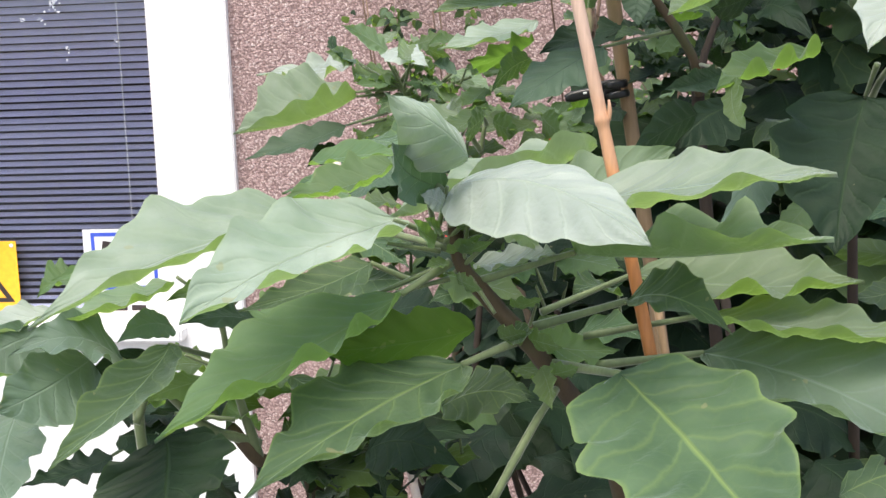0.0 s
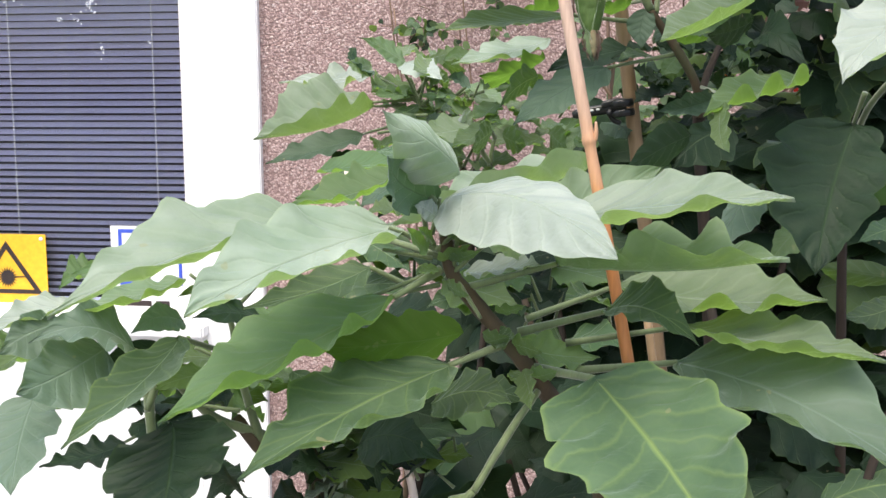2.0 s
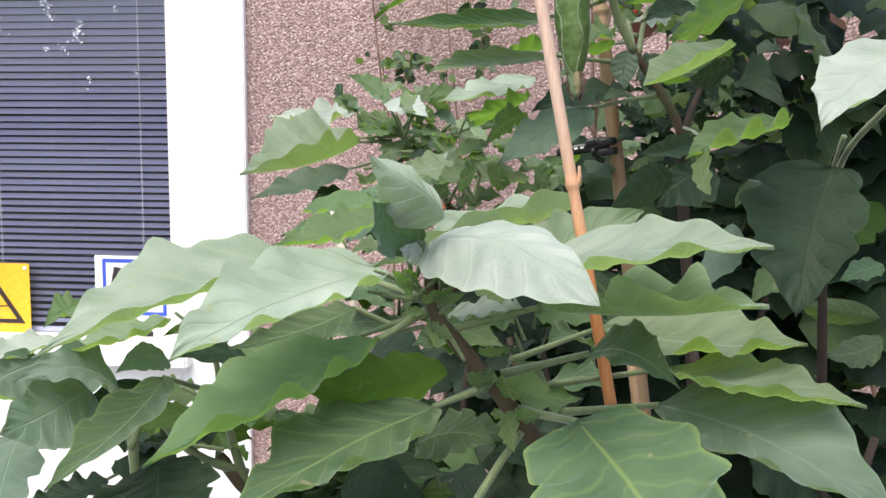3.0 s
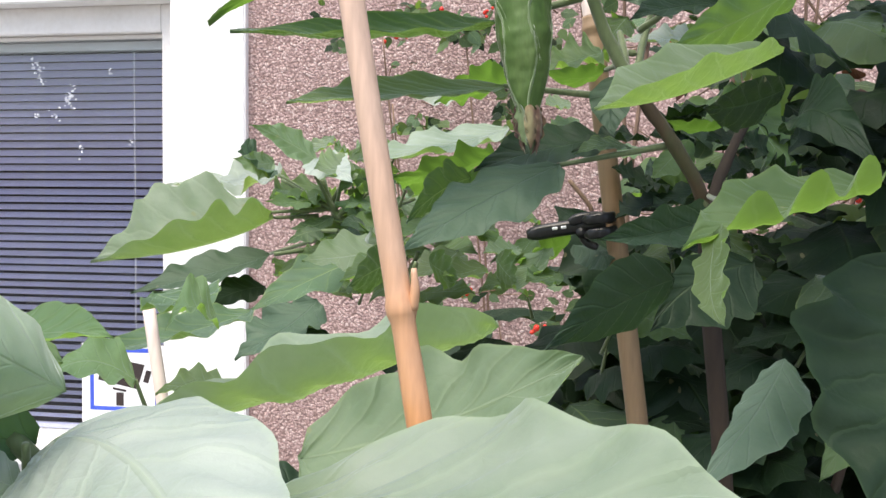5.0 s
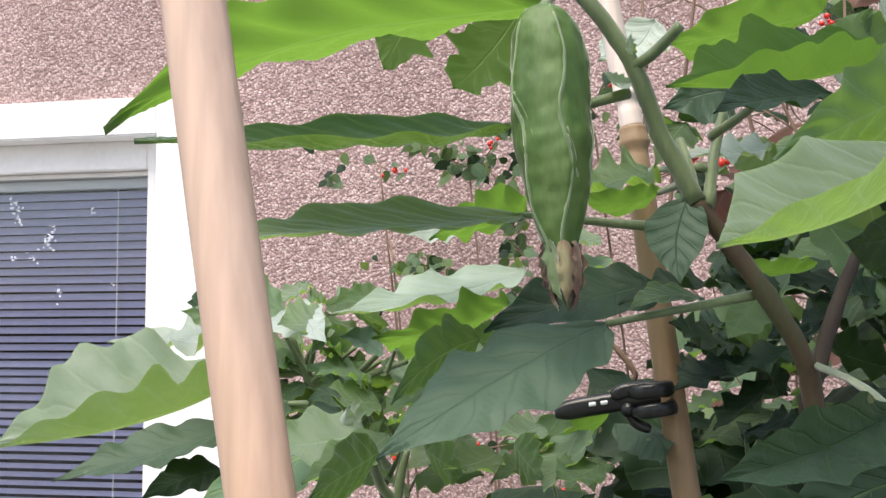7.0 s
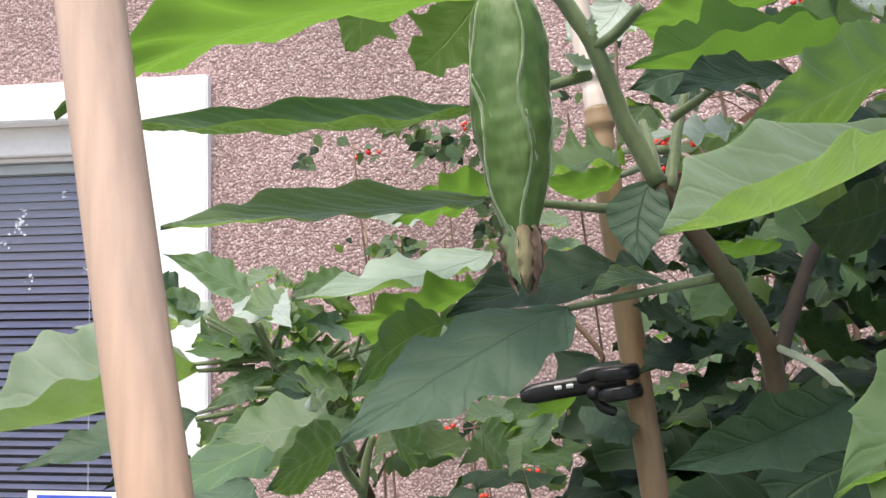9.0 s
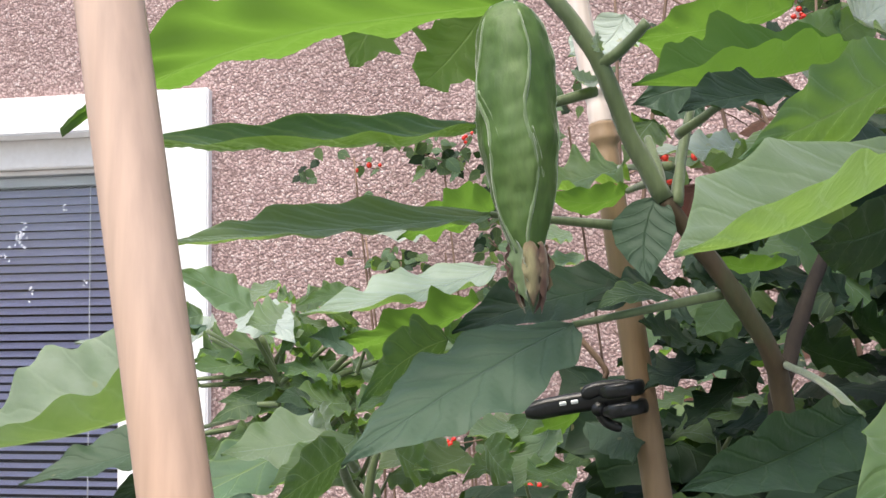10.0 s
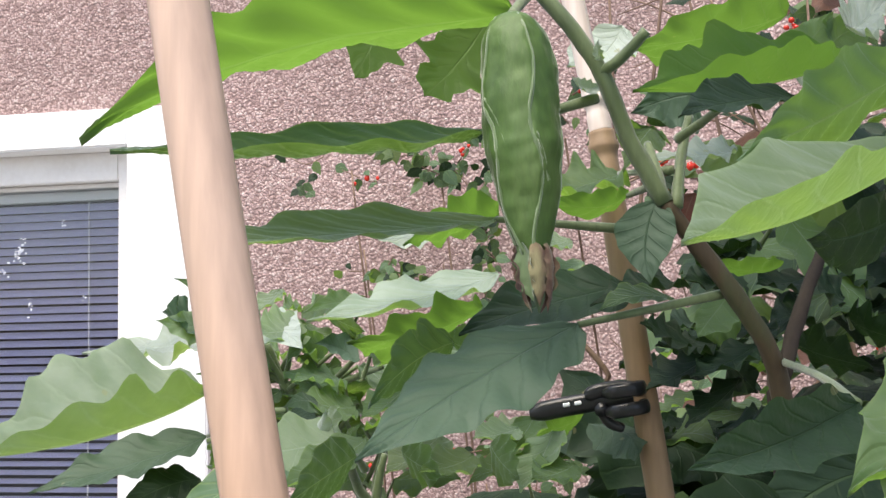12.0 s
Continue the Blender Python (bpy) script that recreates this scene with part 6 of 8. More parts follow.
leaf(back_shrub, (0.051, 1.65, 1.574), (0.071, 1.64, 1.569), (0.09, 1.63, 1.56), (0.068, 1.67, 1.572), (0.071, 1.62, 1.561), wave=0.05, rows=16, half=4, material=PALE)
leaf(back_shrub, (0.004, 1.537, 1.557), (0.024, 1.527, 1.544), (0.043, 1.517, 1.526), (0.024, 1.557, 1.547), (0.022, 1.507, 1.536), wave=0.05, rows=16, half=4, material=PALE)
leaf(back_shrub, (-0.093, 1.658, 1.549), (-0.101, 1.648, 1.568), (-0.109, 1.638, 1.55), (-0.112, 1.678, 1.572), (-0.094, 1.628, 1.559), wave=0.05, rows=16, half=4, material=LEAF)
leaf(back_shrub, (0.124, 1.624, 1.492), (0.101, 1.614, 1.505), (0.078, 1.604, 1.493), (0.097, 1.644, 1.508), (0.103, 1.594, 1.496), wave=0.05, rows=16, half=4, material=PALE)
leaf(back_shrub, (0.057, 1.558, 1.57), (0.07, 1.548, 1.563), (0.083, 1.538, 1.553), (0.069, 1.578, 1.566), (0.069, 1.528, 1.557), wave=0.05, rows=16, half=4, material=PALE)
leaf(back_shrub, (-0.002, 1.611, 1.511), (-0.016, 1.601, 1.52), (-0.029, 1.591, 1.512), (-0.024, 1.631, 1.523), (-0.01, 1.581, 1.513), wave=0.05, rows=16, half=4, material=PALE)
petiole(back_shrub, (0.005, 1.621, 1.492), (-0.002, 1.611, 1.511), 0.0016, 0)
leaf(back_shrub, (-0.115, 1.636, 1.477), (-0.088, 1.626, 1.468), (-0.062, 1.616, 1.454), (-0.092, 1.656, 1.472), (-0.088, 1.606, 1.458), wave=0.05, rows=16, half=4, material=PALE)
leaf(back_shrub, (0.043, 1.586, 1.544), (0.067, 1.576, 1.537), (0.09, 1.566, 1.525), (0.065, 1.606, 1.541), (0.066, 1.556, 1.528), wave=0.05, rows=16, half=4, material=PALE)
leaf(back_shrub, (-0.048, 1.609, 1.465), (-0.059, 1.599, 1.466), (-0.069, 1.589, 1.464), (-0.068, 1.629, 1.466), (-0.053, 1.579, 1.462), wave=0.05, rows=16, half=4, material=PALE)
petiole(back_shrub, (-0.057, 1.619, 1.449), (-0.048, 1.609, 1.465), 0.0016, 0)
leaf(back_shrub, (0.031, 1.544, 1.509), (0.012, 1.534, 1.507), (-0.006, 1.524, 1.501), (0.007, 1.564, 1.511), (0.015, 1.514, 1.498), wave=0.05, rows=16, half=4, material=LEAF)
petiole(back_shrub, (0.038, 1.554, 1.486), (0.031, 1.544, 1.509), 0.0016, 0)
leaf(back_shrub, (-0.001, 1.652, 1.459), (0.029, 1.642, 1.464), (0.058, 1.632, 1.462), (0.023, 1.672, 1.47), (0.033, 1.622, 1.451), wave=0.05, rows=16, half=4, material=LEAF)
petiole(back_shrub, (-0.015, 1.662, 1.435), (-0.001, 1.652, 1.459), 0.0016, 0)
leaf(back_shrub, (-0.018, 1.649, 1.496), (-0.035, 1.639, 1.503), (-0.051, 1.629, 1.498), (-0.043, 1.669, 1.506), (-0.029, 1.619, 1.495), wave=0.05, rows=16, half=4, material=PALE)
leaf(back_shrub, (-0.122, 1.559, 1.564), (-0.096, 1.549, 1.558), (-0.071, 1.539, 1.548), (-0.105, 1.579, 1.561), (-0.091, 1.529, 1.55), wave=0.05, rows=16, half=4, material=LEAF)
leaf(back_shrub, (-0.059, 1.5, 1.501), (-0.044, 1.49, 1.49), (-0.029, 1.48, 1.475), (-0.048, 1.52, 1.489), (-0.042, 1.47, 1.486), wave=0.05, rows=16, half=4, material=LEAF)
leaf(back_shrub, (-0.047, 1.586, 1.509), (-0.025, 1.576, 1.509), (-0.004, 1.566, 1.505), (-0.033, 1.606, 1.513), (-0.021, 1.556, 1.5), wave=0.05, rows=16, half=4, material=LEAF)
leaf(back_shrub, (0.043, 1.654, 1.511), (0.029, 1.644, 1.511), (0.016, 1.634, 1.507), (0.024, 1.674, 1.513), (0.032, 1.624, 1.505), wave=0.05, rows=16, half=4, material=PALE)
leaf(back_shrub, (-0.007, 1.503, 1.531), (-0.019, 1.493, 1.541), (-0.031, 1.483, 1.532), (-0.028, 1.523, 1.543), (-0.013, 1.473, 1.535), wave=0.05, rows=16, half=4, material=LEAF)
petiole(back_shrub, (0.002, 1.513, 1.507), (-0.007, 1.503, 1.531), 0.0016, 0)
leaf(back_shrub, (-0.008, 1.641, 1.524), (0.013, 1.631, 1.534), (0.034, 1.621, 1.526), (0.006, 1.661, 1.537), (0.018, 1.611, 1.526), wave=0.05, rows=16, half=4, material=PALE)
petiole(back_shrub, (-0, 1.651, 1.504), (-0.008, 1.641, 1.524), 0.0016, 0)
leaf(back_shrub, (0.009, 1.569, 1.454), (-0.009, 1.559, 1.474), (-0.028, 1.549, 1.456), (-0.018, 1.589, 1.48), (-0.004, 1.539, 1.462), wave=0.05, rows=16, half=4, material=PALE)
leaf(back_shrub, (0.004, 1.484, 1.546), (-0.011, 1.474, 1.552), (-0.026, 1.464, 1.547), (-0.021, 1.504, 1.555), (-0.005, 1.454, 1.544), wave=0.05, rows=16, half=4, material=LEAF)
petiole(back_shrub, (0.005, 1.494, 1.524), (0.004, 1.484, 1.546), 0.0016, 0)
leaf(back_shrub, (-0.021, 1.505, 1.558), (-0.029, 1.495, 1.571), (-0.037, 1.485, 1.558), (-0.039, 1.525, 1.576), (-0.023, 1.475, 1.562), wave=0.05, rows=16, half=4, material=LEAF)
petiole(back_shrub, (-0.03, 1.515, 1.547), (-0.021, 1.505, 1.558), 0.0016, 0)
leaf(back_shrub, (0.126, 1.589, 1.535), (0.108, 1.579, 1.543), (0.09, 1.569, 1.536), (0.104, 1.609, 1.549), (0.11, 1.559, 1.533), wave=0.05, rows=16, half=4, material=LEAF)
petiole(back_shrub, (0.115, 1.599, 1.521), (0.126, 1.589, 1.535), 0.0016, 0)
leaf(back_shrub, (0.015, 1.612, 1.5), (0.042, 1.602, 1.508), (0.068, 1.592, 1.503), (0.036, 1.632, 1.513), (0.046, 1.582, 1.497), wave=0.05, rows=16, half=4, material=LEAF)
petiole(back_shrub, (0.015, 1.622, 1.478), (0.015, 1.612, 1.5), 0.0016, 0)
leaf(back_shrub, (-0.042, 1.514, 1.497), (-0.061, 1.504, 1.508), (-0.079, 1.494, 1.499), (-0.072, 1.534, 1.511), (-0.054, 1.484, 1.499), wave=0.05, rows=16, half=4, material=LEAF)
leaf(back_shrub, (0.052, 1.603, 1.535), (0.074, 1.593, 1.524), (0.094, 1.583, 1.507), (0.074, 1.623, 1.526), (0.072, 1.573, 1.516), wave=0.05, rows=16, half=4, material=LEAF)
leaf(back_shrub, (-0.01, 1.621, 1.54), (-0.023, 1.611, 1.542), (-0.036, 1.601, 1.539), (-0.031, 1.641, 1.545), (-0.018, 1.591, 1.535), wave=0.05, rows=16, half=4, material=LEAF)
leaf(back_shrub, (-0.07, 1.592, 1.582), (-0.052, 1.582, 1.575), (-0.035, 1.572, 1.565), (-0.058, 1.612, 1.579), (-0.049, 1.562, 1.568), wave=0.05, rows=16, half=4, material=LEAF)
leaf(back_shrub, (-0.056, 1.584, 1.598), (-0.061, 1.574, 1.602), (-0.067, 1.564, 1.598), (-0.071, 1.604, 1.606), (-0.055, 1.554, 1.597), wave=0.05, rows=16, half=4, material=LEAF)
leaf(back_shrub, (-0.019, 1.614, 1.597), (-0.027, 1.604, 1.599), (-0.035, 1.594, 1.597), (-0.036, 1.634, 1.602), (-0.021, 1.584, 1.594), wave=0.05, rows=16, half=4, material=LEAF)
petiole(back_shrub, (-0.03, 1.624, 1.578), (-0.019, 1.614, 1.597), 0.0016, 0)
leaf(back_shrub, (-0.052, 1.577, 1.546), (-0.034, 1.567, 1.551), (-0.016, 1.557, 1.547), (-0.043, 1.597, 1.555), (-0.028, 1.547, 1.543), wave=0.05, rows=16, half=4, material=LEAF)
petiole(back_shrub, (-0.066, 1.587, 1.525), (-0.052, 1.577, 1.546), 0.0016, 0)
leaf(back_shrub, (-0.076, 1.599, 1.586), (-0.06, 1.589, 1.581), (-0.044, 1.579, 1.573), (-0.066, 1.619, 1.584), (-0.056, 1.569, 1.574), wave=0.05, rows=16, half=4, material=PALE)
leaf(back_shrub, (-0.058, 1.576, 1.564), (-0.045, 1.566, 1.56), (-0.032, 1.556, 1.554), (-0.052, 1.596, 1.562), (-0.041, 1.546, 1.555), wave=0.05, rows=16, half=4, material=LEAF)
leaf(back_shrub, (-0.027, 1.583, 1.572), (-0.014, 1.573, 1.572), (-0.002, 1.563, 1.57), (-0.022, 1.603, 1.575), (-0.009, 1.553, 1.568), wave=0.05, rows=16, half=4, material=LEAF)
leaf(back_shrub, (-0.043, 1.583, 1.576), (-0.052, 1.573, 1.573), (-0.061, 1.563, 1.567), (-0.06, 1.603, 1.575), (-0.048, 1.553, 1.567), wave=0.05, rows=16, half=4, material=LEAF)
petiole(back_shrub, (-0.05, 1.593, 1.552), (-0.043, 1.583, 1.576), 0.0016, 0)
leaf(back_shrub, (-0.021, 1.608, 1.585), (-0.012, 1.598, 1.574), (-0.004, 1.588, 1.561), (-0.016, 1.628, 1.575), (-0.011, 1.578, 1.571), wave=0.05, rows=16, half=4, material=PALE)
petiole(back_shrub, (-0.031, 1.618, 1.57), (-0.021, 1.608, 1.585), 0.0016, 0)
leaf(back_shrub, (-0.056, 1.583, 1.59), (-0.041, 1.573, 1.581), (-0.027, 1.563, 1.569), (-0.046, 1.603, 1.583), (-0.038, 1.553, 1.576), wave=0.05, rows=16, half=4, material=PALE)
leaf(back_shrub, (-0.076, 1.591, 1.542), (-0.063, 1.581, 1.541), (-0.05, 1.571, 1.539), (-0.072, 1.611, 1.542), (-0.057, 1.561, 1.539), wave=0.05, rows=16, half=4, material=LEAF)
leaf(back_shrub, (-0.054, 1.6, 1.534), (-0.059, 1.59, 1.534), (-0.065, 1.58, 1.532), (-0.068, 1.62, 1.535), (-0.053, 1.57, 1.531), wave=0.05, rows=16, half=4, material=PALE)
petiole(back_shrub, (-0.058, 1.61, 1.522), (-0.054, 1.6, 1.534), 0.0016, 0)
leaf(back_shrub, (-0.038, 1.612, 1.597), (-0.046, 1.602, 1.603), (-0.053, 1.592, 1.596), (-0.055, 1.632, 1.606), (-0.04, 1.582, 1.597), wave=0.05, rows=16, half=4, material=PALE)
leaf(back_shrub, (-0.096, 1.581, 1.531), (-0.103, 1.571, 1.539), (-0.109, 1.561, 1.532), (-0.114, 1.601, 1.539), (-0.095, 1.551, 1.535), wave=0.05, rows=16, half=4, material=LEAF)
leaf(back_shrub, (-0.039, 1.567, 1.533), (-0.051, 1.557, 1.536), (-0.062, 1.547, 1.534), (-0.061, 1.587, 1.538), (-0.044, 1.537, 1.531), wave=0.05, rows=16, half=4, material=LEAF)
leaf(back_shrub, (-0.043, 1.597, 1.543), (-0.049, 1.587, 1.557), (-0.056, 1.577, 1.544), (-0.059, 1.617, 1.559), (-0.043, 1.567, 1.551), wave=0.05, rows=16, half=4, material=PALE)
petiole(back_shrub, (-0.039, 1.607, 1.522), (-0.043, 1.597, 1.543), 0.0016, 0)
leaf(left_shrub, (-0.061, 1.114, 1.378), (-0.02, 1.104, 1.387), (0.02, 1.094, 1.383), (-0.026, 1.134, 1.388), (-0.016, 1.084, 1.374), wave=0.05, rows=16, half=4, material=MATURE)
petiole(left_shrub, (-0.058, 1.124, 1.362), (-0.061, 1.114, 1.378), 0.0016, 0)
leaf(left_shrub, (-0.022, 1.137, 1.287), (-0.06, 1.127, 1.288), (-0.097, 1.117, 1.28), (-0.064, 1.157, 1.293), (-0.057, 1.107, 1.272), wave=0.05, rows=16, half=4, material=SHADED)
leaf(left_shrub, (0.039, 1.028, 1.298), (0.072, 1.018, 1.308), (0.104, 1.008, 1.306), (0.068, 1.048, 1.306), (0.074, 0.998, 1.3), wave=0.05, rows=16, half=4, material=LEAF)
petiole(left_shrub, (0.041, 1.038, 1.267), (0.039, 1.028, 1.298), 0.0016, 0)
leaf(left_shrub, (0.193, 1.117, 1.395), (0.172, 1.107, 1.395), (0.151, 1.097, 1.39), (0.173, 1.137, 1.395), (0.171, 1.087, 1.389), wave=0.05, rows=16, half=4, material=SHADED)
leaf(left_shrub, (-0.043, 1.043, 1.293), (-0.025, 1.033, 1.291), (-0.007, 1.023, 1.285), (-0.028, 1.063, 1.287), (-0.023, 1.013, 1.289), wave=0.05, rows=16, half=4, material=LEAF)
petiole(left_shrub, (-0.037, 1.053, 1.27), (-0.043, 1.043, 1.293), 0.0016, 0)
leaf(left_shrub, (0.006, 1.126, 1.413), (-0.029, 1.116, 1.419), (-0.064, 1.106, 1.415), (-0.036, 1.146, 1.429), (-0.025, 1.096, 1.399), wave=0.05, rows=16, half=4, material=MATURE)
petiole(left_shrub, (0.003, 1.136, 1.385), (0.006, 1.126, 1.413), 0.0016, 0)
leaf(left_shrub, (-0.013, 1.039, 1.358), (0.019, 1.029, 1.378), (0.049, 1.019, 1.364), (0.013, 1.059, 1.384), (0.022, 1.009, 1.363), wave=0.05, rows=16, half=4, material=SHADED)
petiole(left_shrub, (-0.016, 1.049, 1.34), (-0.013, 1.039, 1.358), 0.0016, 0)
leaf(left_shrub, (0.092, 1.144, 1.298), (0.112, 1.134, 1.296), (0.131, 1.124, 1.29), (0.113, 1.164, 1.295), (0.11, 1.114, 1.291), wave=0.05, rows=16, half=4, material=LEAF)
leaf(left_shrub, (0.042, 1.112, 1.275), (0.078, 1.102, 1.29), (0.112, 1.092, 1.284), (0.075, 1.132, 1.293), (0.08, 1.082, 1.277), wave=0.05, rows=16, half=4, material=MATURE)
leaf(left_shrub, (0.14, 1.134, 1.375), (0.111, 1.124, 1.381), (0.083, 1.114, 1.378), (0.109, 1.154, 1.383), (0.113, 1.104, 1.37), wave=0.05, rows=16, half=4, material=SHADED)
petiole(left_shrub, (0.133, 1.144, 1.348), (0.14, 1.134, 1.375), 0.0016, 0)
leaf(left_shrub, (-0.013, 1.127, 1.413), (0.009, 1.117, 1.41), (0.03, 1.107, 1.401), (0.007, 1.147, 1.41), (0.009, 1.097, 1.403), wave=0.05, rows=16, half=4, material=SHADED)
leaf(left_shrub, (0.114, 1.08, 1.385), (0.094, 1.07, 1.395), (0.075, 1.06, 1.388), (0.091, 1.1, 1.395), (0.096, 1.05, 1.388), wave=0.05, rows=16, half=4, material=SHADED)
petiole(left_shrub, (0.123, 1.09, 1.358), (0.114, 1.08, 1.385), 0.0016, 0)
leaf(left_shrub, (-0.049, 1.044, 1.328), (-0.022, 1.034, 1.358), (0.004, 1.024, 1.335), (-0.028, 1.064, 1.358), (-0.018, 1.014, 1.348), wave=0.05, rows=16, half=4, material=SHADED)
petiole(left_shrub, (-0.06, 1.054, 1.303), (-0.049, 1.044, 1.328), 0.0016, 0)
leaf(left_shrub, (-0.043, 1.114, 1.426), (-0.017, 1.104, 1.415), (0.008, 1.094, 1.397), (-0.015, 1.134, 1.419), (-0.021, 1.084, 1.403), wave=0.05, rows=16, half=4, material=MATURE)
petiole(left_shrub, (-0.036, 1.124, 1.405), (-0.043, 1.114, 1.426), 0.0016, 0)
leaf(left_shrub, (-0.051, 1.025, 1.276), (-0.028, 1.015, 1.298), (-0.007, 1.005, 1.284), (-0.035, 1.045, 1.295), (-0.024, 0.995, 1.293), wave=0.05, rows=16, half=4, material=SHADED)
leaf(left_shrub, (-0.014, 1.127, 1.345), (0.013, 1.117, 1.341), (0.039, 1.107, 1.332), (0.012, 1.147, 1.343), (0.012, 1.097, 1.332), wave=0.05, rows=16, half=4, material=MATURE)
leaf(left_shrub, (0.062, 1.136, 1.39), (0.036, 1.126, 1.397), (0.011, 1.116, 1.393), (0.032, 1.156, 1.401), (0.039, 1.106, 1.386), wave=0.05, rows=16, half=4, material=SHADED)
leaf(left_shrub, (0.028, 1.065, 1.296), (-0.002, 1.055, 1.315), (-0.032, 1.045, 1.299), (-0.008, 1.085, 1.318), (0.002, 1.035, 1.302), wave=0.05, rows=16, half=4, material=SHADED)
petiole(left_shrub, (0.012, 1.075, 1.271), (0.028, 1.065, 1.296), 0.0016, 0)
leaf(left_shrub, (0.115, 1.074, 1.399), (0.089, 1.064, 1.403), (0.063, 1.054, 1.4), (0.086, 1.094, 1.406), (0.09, 1.044, 1.392), wave=0.05, rows=16, half=4, material=LEAF)
petiole(left_shrub, (0.123, 1.084, 1.376), (0.115, 1.074, 1.399), 0.0016, 0)
leaf(left_shrub, (0.14, 1.029, 1.346), (0.17, 1.019, 1.363), (0.198, 1.009, 1.353), (0.169, 1.049, 1.364), (0.17, 0.999, 1.352), wave=0.05, rows=16, half=4, material=MATURE)
leaf(left_shrub, (0.046, 1.031, 1.402), (0.078, 1.021, 1.397), (0.11, 1.011, 1.385), (0.081, 1.051, 1.403), (0.075, 1.001, 1.382), wave=0.05, rows=16, half=4, material=LEAF)
petiole(left_shrub, (0.057, 1.041, 1.386), (0.046, 1.031, 1.402), 0.0016, 0)
leaf(left_shrub, (0.148, 1.125, 1.42), (0.115, 1.115, 1.412), (0.083, 1.105, 1.396), (0.119, 1.145, 1.419), (0.111, 1.095, 1.397), wave=0.05, rows=16, half=4, material=SHADED)
petiole(left_shrub, (0.136, 1.135, 1.405), (0.148, 1.125, 1.42), 0.0016, 0)
leaf(left_shrub, (-0.005, 1.079, 1.307), (0.03, 1.069, 1.314), (0.064, 1.059, 1.312), (0.026, 1.099, 1.316), (0.032, 1.049, 1.302), wave=0.05, rows=16, half=4, material=SHADED)
leaf(left_shrub, (0.118, 1.035, 1.38), (0.098, 1.025, 1.382), (0.079, 1.015, 1.378), (0.097, 1.055, 1.38), (0.099, 1.005, 1.377), wave=0.05, rows=16, half=4, material=SHADED)
petiole(left_shrub, (0.111, 1.045, 1.357), (0.118, 1.035, 1.38), 0.0016, 0)
leaf(left_shrub, (0.132, 1.109, 1.403), (0.159, 1.099, 1.401), (0.187, 1.089, 1.392), (0.163, 1.129, 1.406), (0.157, 1.079, 1.388), wave=0.05, rows=16, half=4, material=LEAF)
petiole(left_shrub, (0.129, 1.119, 1.38), (0.132, 1.109, 1.403), 0.0016, 0)
leaf(left_shrub, (0.181, 1.059, 1.378), (0.162, 1.049, 1.39), (0.144, 1.039, 1.381), (0.162, 1.079, 1.388), (0.163, 1.029, 1.385), wave=0.05, rows=16, half=4, material=MATURE)
petiole(left_shrub, (0.183, 1.069, 1.355), (0.181, 1.059, 1.378), 0.0016, 0)
leaf(left_shrub, (0.082, 1.034, 1.379), (0.058, 1.024, 1.39), (0.035, 1.014, 1.382), (0.054, 1.054, 1.393), (0.061, 1.004, 1.379), wave=0.05, rows=16, half=4, material=MATURE)
petiole(left_shrub, (0.091, 1.044, 1.355), (0.082, 1.034, 1.379), 0.0016, 0)
leaf(left_shrub, (0.201, 1.118, 1.383), (0.166, 1.108, 1.391), (0.133, 1.098, 1.385), (0.166, 1.138, 1.393), (0.167, 1.088, 1.381), wave=0.05, rows=16, half=4, material=SHADED)
petiole(left_shrub, (0.196, 1.128, 1.363), (0.201, 1.118, 1.383), 0.0016, 0)
leaf(left_shrub, (0.155, 1.082, 1.324), (0.129, 1.072, 1.347), (0.104, 1.062, 1.327), (0.127, 1.102, 1.352), (0.13, 1.052, 1.333), wave=0.05, rows=16, half=4, material=MATURE)
petiole(left_shrub, (0.164, 1.092, 1.308), (0.155, 1.082, 1.324), 0.0016, 0)
leaf(left_shrub, (-0.008, 1.145, 1.374), (0.015, 1.135, 1.391), (0.038, 1.125, 1.379), (0.011, 1.165, 1.395), (0.019, 1.115, 1.38), wave=0.05, rows=16, half=4, material=LEAF)
petiole(left_shrub, (-0.022, 1.155, 1.348), (-0.008, 1.145, 1.374), 0.0016, 0)
leaf(left_shrub, (-0.045, 1.124, 1.454), (-0.066, 1.114, 1.468), (-0.087, 1.104, 1.456), (-0.073, 1.144, 1.474), (-0.061, 1.094, 1.456), wave=0.05, rows=16, half=4, material=LEAF)
petiole(left_shrub, (-0.038, 1.134, 1.421), (-0.045, 1.124, 1.454), 0.0016, 0)
leaf(left_shrub, (-0.023, 1.102, 1.505), (-0.002, 1.092, 1.504), (0.018, 1.082, 1.499), (-0.006, 1.122, 1.508), (0, 1.072, 1.496), wave=0.05, rows=16, half=4, material=MATURE)
leaf(left_shrub, (0.035, 1.053, 1.493), (0.026, 1.043, 1.507), (0.017, 1.033, 1.494), (0.021, 1.073, 1.509), (0.03, 1.023, 1.501), wave=0.05, rows=16, half=4, material=LEAF)
leaf(left_shrub, (-0.005, 1.166, 1.44), (-0.024, 1.156, 1.449), (-0.044, 1.146, 1.442), (-0.03, 1.186, 1.45), (-0.021, 1.136, 1.442), wave=0.05, rows=16, half=4, material=LEAF)
leaf(left_shrub, (-0.227, 1.071, 1.275), (-0.238, 1.061, 1.291), (-0.25, 1.051, 1.28), (-0.251, 1.091, 1.29), (-0.229, 1.041, 1.286), wave=0.05, rows=16, half=4, material=LEAF)
